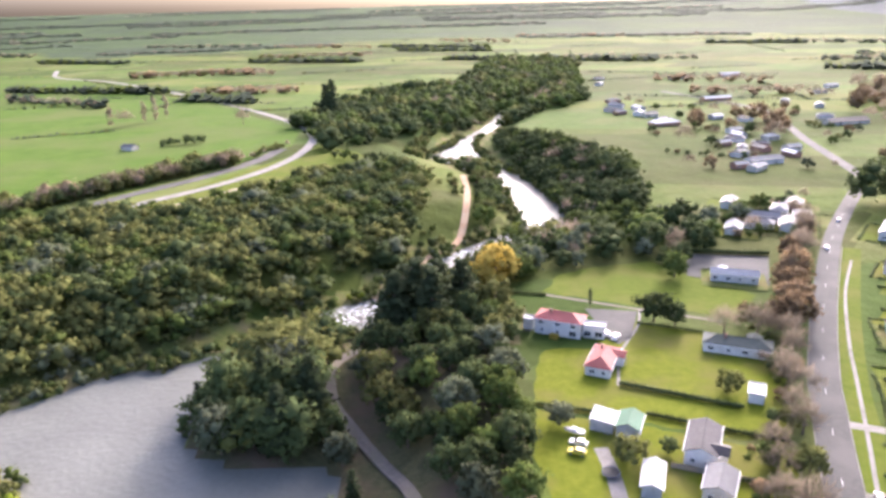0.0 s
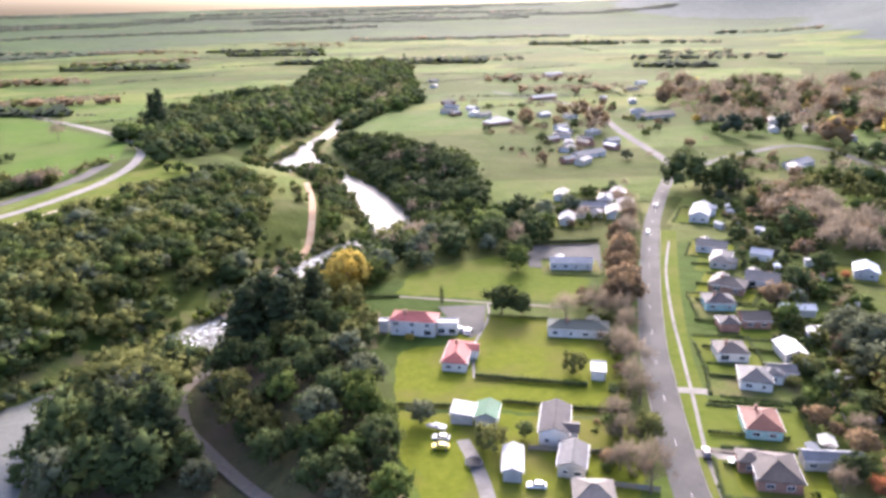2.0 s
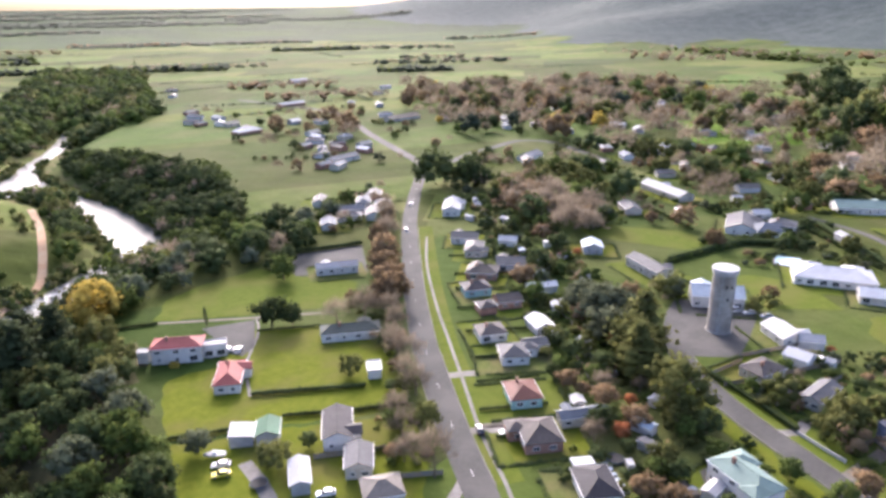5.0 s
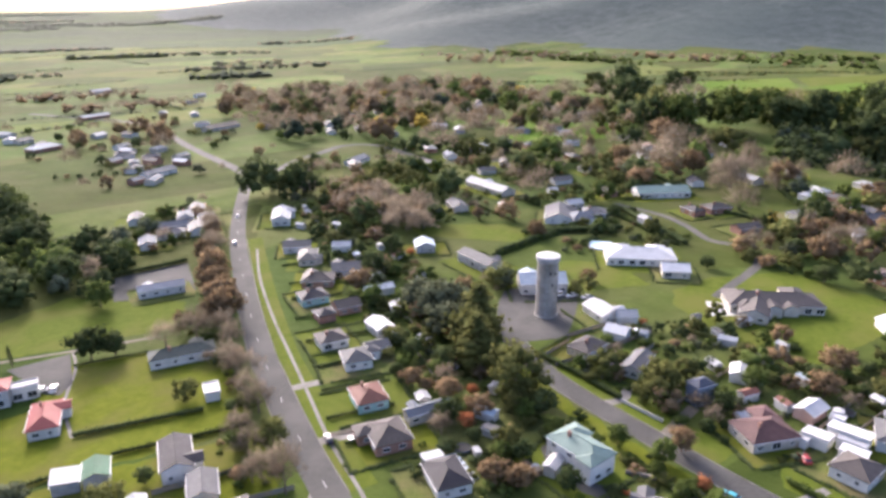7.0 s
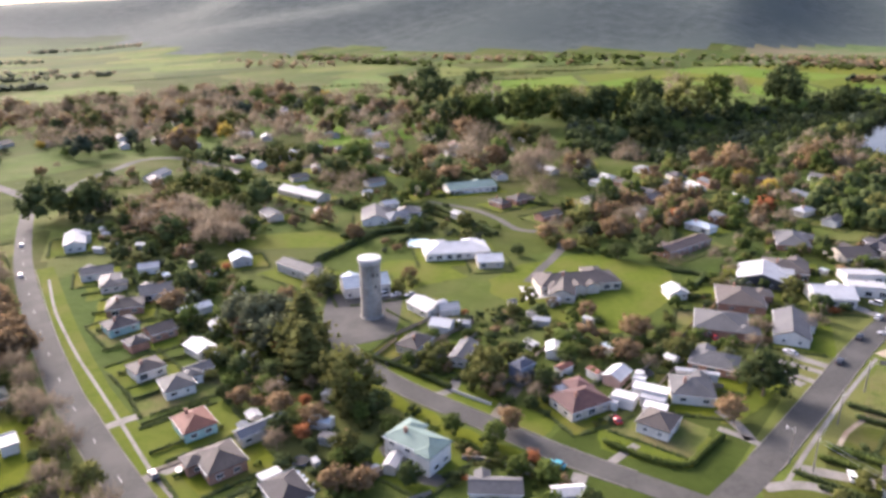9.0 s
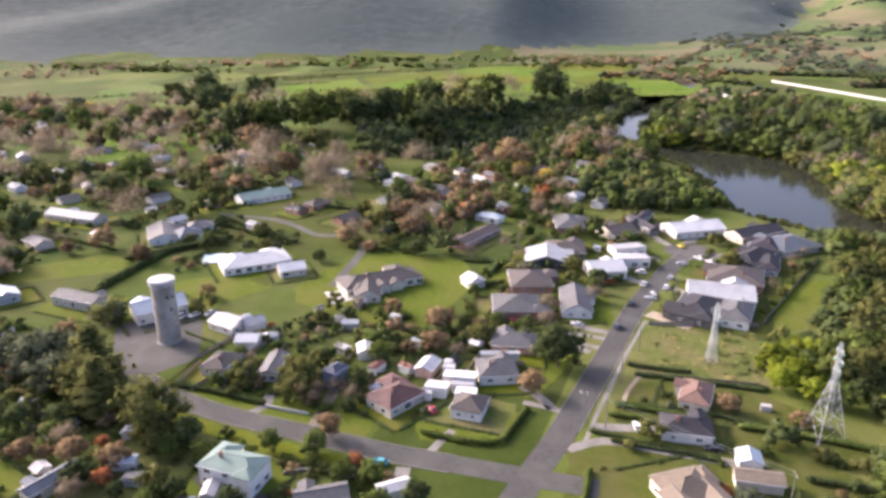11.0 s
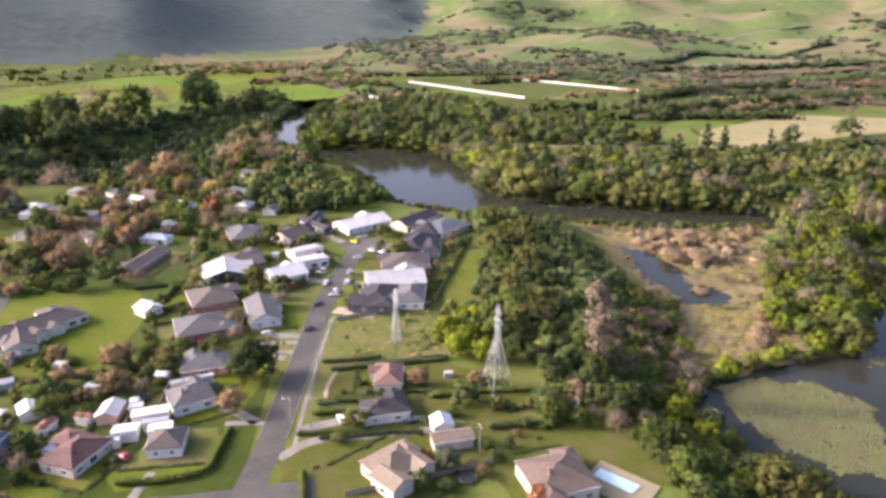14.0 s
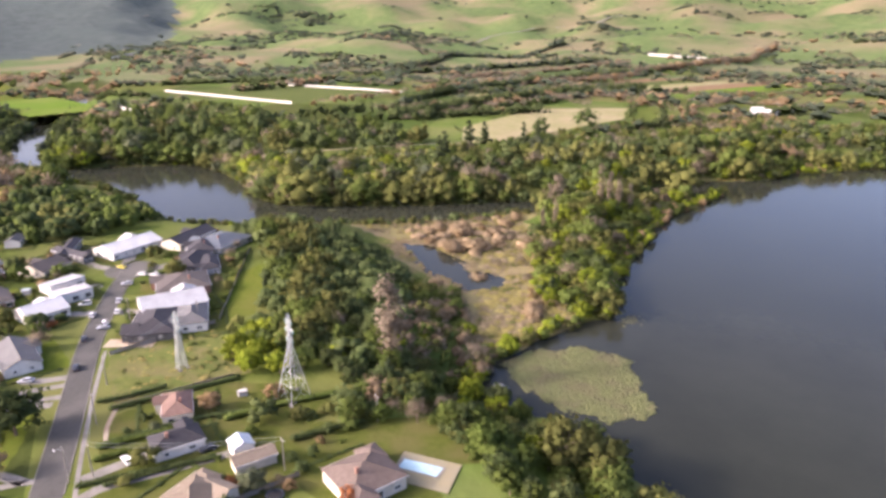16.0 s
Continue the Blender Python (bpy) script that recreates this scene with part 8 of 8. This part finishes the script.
def car(colour, x, y, rot, boxy=False):
    m = Matrix.Translation((x, y, land_at(x, y) + 0.06)) @ Matrix.Rotation(radians(rot), 4, "Z")
    if (colour, boxy) in CARS:
        return copy_thing(CARS[colour, boxy], m)
    root = new("car")
    root.matrix_basis = m
    tagged(root, {"white": "white", "silver": "silver", "dark": "black", "red": "dark red", "teal": "teal blue", "yellow": "yellow"}[colour] + (" van parked outside" if boxy else " hatchback car parked outside"), "car", "parked cars")

    def profile(name, pts, half, mat, taper, parent):
        bm = bmesh.new()
        sides_ = [[bm.verts.new((px, s * (half - (taper * (pz - 0.75) if pz > 0.75 else 0)), pz)) for px, pz in pts] for s in (-1, 1)]
        n = len(pts)
        for i in range(n):
            j = (i + 1) % n
            bm.faces.new((sides_[0][i], sides_[0][j], sides_[1][j], sides_[1][i]))
        bm.faces.new(sides_[0])
        bm.faces.new(sides_[1][::-1])
        bmesh.ops.recalc_face_normals(bm, faces=bm.faces)
        bmesh.ops.bevel(bm, geom=[e for e in bm.edges if e.calc_face_angle(0) > 0.5], offset=0.05, segments=1, affect="EDGES")
        return part(name, bm, mat, parent)

    top = 1.9 if boxy else 1.45
    profile("body", [(-2.15, 0.3), (2.15, 0.3), (2.2, 0.62), (1.95, 0.82), (1.0, 0.95), (-2.0, 0.98), (-2.2, 0.75)], 0.87, "car_" + colour, 0.0, root)
    rf = profile("cabin", [(1.05, 0.93), (0.35, top - 0.06), (-1.3 if not boxy else -1.9, top - 0.06), (-1.95, 0.93)], 0.84, "glass", 0.22, root)
    profile("roof", [(0.38, top - 0.07), (0.3, top), (-1.25 if not boxy else -1.85, top), (-1.4 if not boxy else -1.95, top - 0.07)], 0.82, "car_" + colour, 0.2, root)
    for px in (-1.35, 1.35):
        for s in (-1, 1):
            bm = bmesh.new()
            bmesh.ops.create_cone(bm, cap_ends=True, segments=14, radius1=0.32, radius2=0.32, depth=0.2, matrix=Matrix.Translation((px, s * 0.82, 0.32)) @ Matrix.Rotation(math.pi / 2, 4, "X"))
            tyre = part("wheel", bm, "rubber", root)
            bm = bmesh.new()
            bmesh.ops.create_cone(bm, cap_ends=True, segments=10, radius1=0.19, radius2=0.17, depth=0.03, matrix=Matrix.Translation((px, s * 0.93, 0.32)) @ Matrix.Rotation(math.pi / 2, 4, "X"))
            part("rim", bm, "steel", tyre)
    for px, mat in ((2.19, "frame"), (-2.19, "roof_red")):
        for s in (-1, 1):
            bm = bmesh.new()
            box(bm, px - 0.04, s * 0.62 - 0.16, 0.62, px + 0.03, s * 0.62 + 0.16, 0.76)
            part("headlight" if px > 0 else "tail_light", bm, mat, root)
    CARS[colour, boxy] = root
    return root


for c, x, y, r in (("white", 31, 141.5, 155), ("yellow", 30, 138, 160), ("white", 47, 118.5, 160), ("white", 53, 196, 60), ("white", 50, 198, 150), ("dark", 89, 119, 65), ("silver", 94, 114, 150), ("white", 158, 271, 58), ("white", 183, 308, 55), ("silver", 226, 366, 48), ("teal", 133.2, 37, 85), ("dark", 176, 16, 20), ("white", 158, -24.5, 8), ("silver", 221, 17, 85), ("red", 219, 12, 20)):
    car(c, x, y, r)
for c, x, y, r in (("silver", 218, -10, 60), ("dark", 218, -23.5, -17), ("dark", 229, -43, 20), ("white", 259, -36, -20), ("white", 257, -44, -20), ("silver", 268, -47, -20), ("silver", 285, -54, 70), ("white", 293, -62, 40), ("white", 289, -66, 40), ("dark", 151, -42, 86), ("dark", 239, -29.5, -17), ("yellow", 308, -57, 30), ("red", 158, 29, 40), ("white", 206, 123, 150), ("silver", 208, 118, 150)):
    car(c, x, y, r)
for c, x, y, r in (("white", 203, 127, 150), ("white", 193, 91, 60), ("silver", 129, 144, 150), ("white", 132, 146, 150), ("dark", 196, 3, 80), ("white", 272, -36, 70), ("white", 248, -38, -20), ("silver", 245, -37, 70), ("white", 160, 167, 60)):
    car(c, x, y, r, c == "white" and x > 180)

# ---- pools, deck and garden things ----
deck = new("deck")
tagged(deck, "pale timber pool deck behind the house", "deck")
deck.matrix_basis = Matrix.Translation((0, 0, 0.25))
pts = np.array([(121, -81), (108, -89), (103.5, -81), (114.5, -72)])
e0, e1 = pts[1] - pts[0], pts[3] - pts[0]
for i in range(26):
    a0, a1 = pts[0] + e1 * (i / 26 + 0.002), pts[0] + e1 * ((i + 1) / 26 - 0.002)
    flat("board", [tuple(a0), tuple(a1), tuple(a1 + e0), tuple(a0 + e0)], "decking", 0.05 + 0.004 * (i % 2), "", "", thick=0.2, parent=deck)


def pool(pts, label):
    c = np.mean(pts, 0)
    root = new("swimming_pool")
    tagged(root, label, "swimming pool")
    bm = bmesh.new()
    outer = [Vector((*(c + (np.array(q) - c) * 1.14), 0)) for q in pts]
    inner = [Vector((*q, 0)) for q in pts]
    for z0, z1 in ((0.1, 0.42),):
        n = len(pts)
        for i in range(n):
            j = (i + 1) % n
            vs = [bm.verts.new((v.x, v.y, z)) for v, z in ((outer[i], z0), (outer[j], z0), (outer[j], z1), (outer[i], z1), (inner[i], z1), (inner[j], z1), (inner[j], z0), (inner[i], z0))]
            bm.faces.new(vs[0:4])
            bm.faces.new((vs[3], vs[2], vs[5], vs[4]))
            bm.faces.new(vs[4:8])
    bmesh.ops.recalc_face_normals(bm, faces=bm.faces)
    part("coping", bm, "concrete", root)
    flat("water", pts, "pool", 0.37, "", "", parent=root, thick=0.1)


pool([(118.2, -79.3), (109.6, -84.6), (107.8, -81.2), (116.3, -76.2)], "pale blue rectangular pool in a deck")
pool([(266, 152), (270, 143), (260, 138.5), (257, 146)], "blue pool beside the white house")


def trampoline(x, y):
    root = new("trampoline")
    root.matrix_basis = Matrix.Translation((x, y, land_at(x, y)))
    tagged(root, "round black garden trampoline on steel legs", "trampoline")
    bm = bmesh.new()
    cone(bm, 1.9, 1.9, 0.78, 0.84, 20)
    part("mat", bm, "rubber", root)
    bm = bmesh.new()
    loops = [[bm.verts.new(((2 + 0.07 * math.cos(b)) * math.cos(a), (2 + 0.07 * math.cos(b)) * math.sin(a), 0.8 + 0.07 * math.sin(b))) for b in (0, 1.57, 3.14, 4.71)] for a in np.arange(24) * 2 * math.pi / 24]
    for i in range(24):
        for k in range(4):
            bm.faces.new((loops[i][k], loops[(i + 1) % 24][k], loops[(i + 1) % 24][(k + 1) % 4], loops[i][(k + 1) % 4]))
    bmesh.ops.recalc_face_normals(bm, faces=bm.faces)
    part("ring", bm, "wall_navy", root)
    for i in range(6):
        bm = bmesh.new()
        a = i * 1.047
        bar(bm, (2 * math.cos(a), 2 * math.sin(a), 0), (2 * math.cos(a), 2 * math.sin(a), 0.8), 0.05)
        part("leg", bm, "steel", root)


trampoline(186, 27)
trampoline(124, -48)
trampoline(170, 86)
trampoline(36, 130)
trampoline(108, 91.5)


def boat(x, y, rot, z):
    root = new("boat")
    root.matrix_basis = Matrix.Translation((x, y, z)) @ Matrix.Rotation(radians(rot), 4, "Z")
    tagged(root, "small white boat at the water's edge", "boat")
    bm = bmesh.new()
    rows = []
    for px, w, k in ((-2.4, 0.8, 0.0), (-1, 1.0, -0.1), (0.8, 0.9, -0.1), (2.0, 0.5, 0.05), (2.8, 0.05, 0.3)):
        rows.append([bm.verts.new(v) for v in ((px, -w, 0.75), (px, -w * 0.7, 0.1), (px, 0, k), (px, w * 0.7, 0.1), (px, w, 0.75))])
    for r, s in zip(rows, rows[1:]):
        for i in range(4):
            bm.faces.new((r[i], r[i + 1], s[i + 1], s[i]))
        bm.faces.new((r[4], r[0], s[0], s[4]))
    bm.faces.new(rows[0])
    bmesh.ops.recalc_face_normals(bm, faces=bm.faces)
    part("hull", bm, "roof_white", root)
    bm = bmesh.new()
    box(bm, -0.6, -0.6, 0.75, 0.7, 0.6, 1.3, 0.12)
    part("cabin", bm, "frame", root)


boat(146, -134.5, 30, -11.9)
boat(31, 146, 150, 0.4)


def bench_stack(x, y, rot, mat, label, name, cat):
    root = new(name)
    root.matrix_basis = Matrix.Translation((x, y, land_at(x, y))) @ Matrix.Rotation(radians(rot), 4, "Z")
    tagged(root, label, cat)
    for i in range(4):
        bm = bmesh.new()
        box(bm, -1.3, -0.8, i * 0.42, 1.3, 0.8, i * 0.42 + 0.3, 0.03)
        part("layer", bm, mat, root)


bench_stack(109, 88, 60, "cloth", "stack of pale crates on a lawn", "crate_stack", "crates")
bench_stack(113, 76, 70, "roof_tan", "stack of sawn timber beside the drive", "timber_stack", "timber")
bench_stack(112, 73, 150, "roof_tan", "stack of sawn timber beside the drive", "timber_stack", "timber")
def cold_frames(p, q, n):
    """A row of low pale garden frames."""
    root = new("garden_frames")
    root.matrix_basis = Matrix.Translation((p[0], p[1], 0)) @ Matrix.Rotation(math.atan2(q[1] - p[1], q[0] - p[0]), 4, "Z")
    tagged(root, "row of low pale garden frames beside a house", "garden frames")
    gap = math.dist(p, q) / n
    for i in range(n):
        bm = bmesh.new()
        box(bm, i * gap, -1.5, 0, i * gap + gap * 0.6, 1.5, 0.45, 0.03)
        frame_ = part("bed", bm, "cloth", root)
        bm = bmesh.new()
        box(bm, i * gap + 0.08, -1.42, 0.45, i * gap + gap * 0.6 - 0.08, 1.42, 0.5)
        part("lid", bm, "roof_paleblue", frame_)


cold_frames((104.5, 92.5), (100.5, 81.5), 6)


def tank(x, y, r, h):
    root = new("water_tank")
    root.matrix_basis = Matrix.Translation((x, y, land_at(x, y)))
    tagged(root, "small round white water tank on a lawn", "water tank")
    bm = bmesh.new()
    cone(bm, r, r * 0.98, 0, h, 20)
    part("barrel", bm, "roof_pale", root)
    bm = bmesh.new()
    cone(bm, r * 1.02, r * 0.3, h, h + 0.25, 20)
    part("lid", bm, "roof_white", root)


tank(113, 74, 1.1, 1.4)
tank(184, 28.5, 1.4, 1.6)
bench_stack(172, -59, 80, "roof_pale", "white garden shed stack by the hedge", "crate_stack", "crates")
bench_stack(34, 197, 150, "leaf_yellow", "yellow play frame on the lawn", "play_frame", "play frame")
ribbon("garden_wall", [(126, 58), (128.5, 51), (127, 44), (129, 39), (134, 37.5)], 0.5, "concrete", "curved pale garden wall", "wall", lift=0.9, thick=1.0, step=2)
ribbon("garden_wall", [(153, 74), (152, 68), (151, 61)], 0.25, "cloth", "white front fence", "wall", lift=0.9, thick=1.0, step=3)
ribbon("path", [(66, 216), (62, 204), (52, 186), (47, 168)], 0.9, "concrete", "narrow pale path beside the lawn", "path", lift=0.05, thick=0.1, step=4)


# ---- windbreaks across the river ----
def windbreak(p, q, h):
    n = max(3, int(math.dist(p, q) / 12))
    root = new("windbreak")
    root.matrix_basis = Matrix.Translation((p[0], p[1], 0))
    tagged(root, "long white cloth windbreak on posts beside an orchard", "windbreak", "orchard windbreaks")
    for i in range(n):
        a, b = np.array(p) + (np.array(q) - p) * i / n, np.array(p) + (np.array(q) - p) * (i + 1) / n
        za, zb = land_at(*a), land_at(*b)
        bm = bmesh.new()
        d = Vector((*(b - a), 0)).normalized()
        s = Vector((-d.y, d.x, 0)) * 0.04
        va, vb = Vector((*(a - p), za)), Vector((*(b - p), zb))
        vs = [bm.verts.new(v) for v in (va + s + Vector((0, 0, 0.4)), vb + s + Vector((0, 0, 0.4)), vb + s + Vector((0, 0, h)), va + s + Vector((0, 0, h)), va - s + Vector((0, 0, 0.4)), vb - s + Vector((0, 0, 0.4)), vb - s + Vector((0, 0, h)), va - s + Vector((0, 0, h)))]
        for f in ((0, 1, 2, 3), (7, 6, 5, 4), (0, 4, 5, 1), (3, 2, 6, 7)):
            bm.faces.new([vs[k] for k in f])
        part("cloth", bm, "cloth", root)
        bm = bmesh.new()
        cone(bm, 0.14, 0.12, za - 0.3, za + h + 0.4, 6, tuple(a - p))
        part("post", bm, "timber", root)


windbreak((1075, -290), (815, -370), 3.2)
windbreak((1050, -471), (841, -549), 3.2)
windbreak((905, -184), (820, -206), 4)
windbreak((1020, -1314), (888, -1349), 6)
windbreak((1860, -385), (1866, -450), 8)

# ---- rapids, lilies ----
def scatter_mesh(name, mat, pts, radii, flatten, label, category, coarse=False):
    c = np.array(pts, float)
    s = cores(c, np.array(radii), flatten, coarse)
    ob = new(name, leaf_mesh(name, s, mat))
    return tagged(ob, label, category, kind="stuff")


for (x0, y0), (x1, y1), w in (((-48, 232), (-18, 258), 8), ((4, 302), (22, 322), 7), ((-6, 530), (30, 520), 15), ((10, 556), (30, 604), 9), ((52, 350), (58, 330), 9), ((585, -70), (630, -48), 13)):
    k = 150
    t = rng.random(k)
    p = np.column_stack([x0 + (x1 - x0) * t, y0 + (y1 - y0) * t]) + rng.normal(size=(k, 2)) * w * 0.5
    p = p[shore(p) < 0.5]
    k = len(p)
    scatter_mesh("rocks", "rock", np.column_stack([p[::6], np.full(len(p[::6]), WATER_Z)]), rng.uniform(0.4, 1.2, len(p[::6])), 0.6, "grey rocks in the rapids", "rocks")
    scatter_mesh("white_water", "foam", np.column_stack([p, np.full(k, WATER_Z)]), rng.uniform(0.35, 1.2, k), 0.1, "white water over the rapids", "rapids")
LILIES = np.array([(164, -149), (161, -162), (150, -179), (143, -182), (134, -184), (125, -176), (110, -167), (106, -158), (112, -148), (124, -142), (136, -139), (148, -142)], float)
g = np.column_stack([rng.uniform(98, 170, 21000), rng.uniform(-194, -134, 21000)])
ragged = to_area(g, LILIES) + 2.2 * wobble(g, 4.0, 5) + 1.2 * wobble(g, 1.7, 8)
g = g[(ragged < 0) & (rng.random(len(g)) < np.clip(0.4 - ragged / 5, 0, 1)) & (shore(g) < -0.5)]
scatter_mesh("water_lilies", "lily", np.column_stack([g, np.full(len(g), WATER_Z + 0.03)]), rng.uniform(0.4, 0.78, len(g)), 0.04, "yellow-green lily pads floating on the lake", "lily pads", True)
for cx, cy, n in ((156, -211, 60), (204, -267, 26), (378, -196, 30), (367, -216, 26), (352, -252, 50)):
    g = np.array([cx, cy]) + rng.normal(size=(n, 2)) * 2.2
    scatter_mesh("water_lilies", "lily", np.column_stack([g, np.full(n, WATER_Z + 0.03)]), rng.uniform(0.4, 0.8, n), 0.06, "small patch of lily pads on the lake", "lily pads", True)
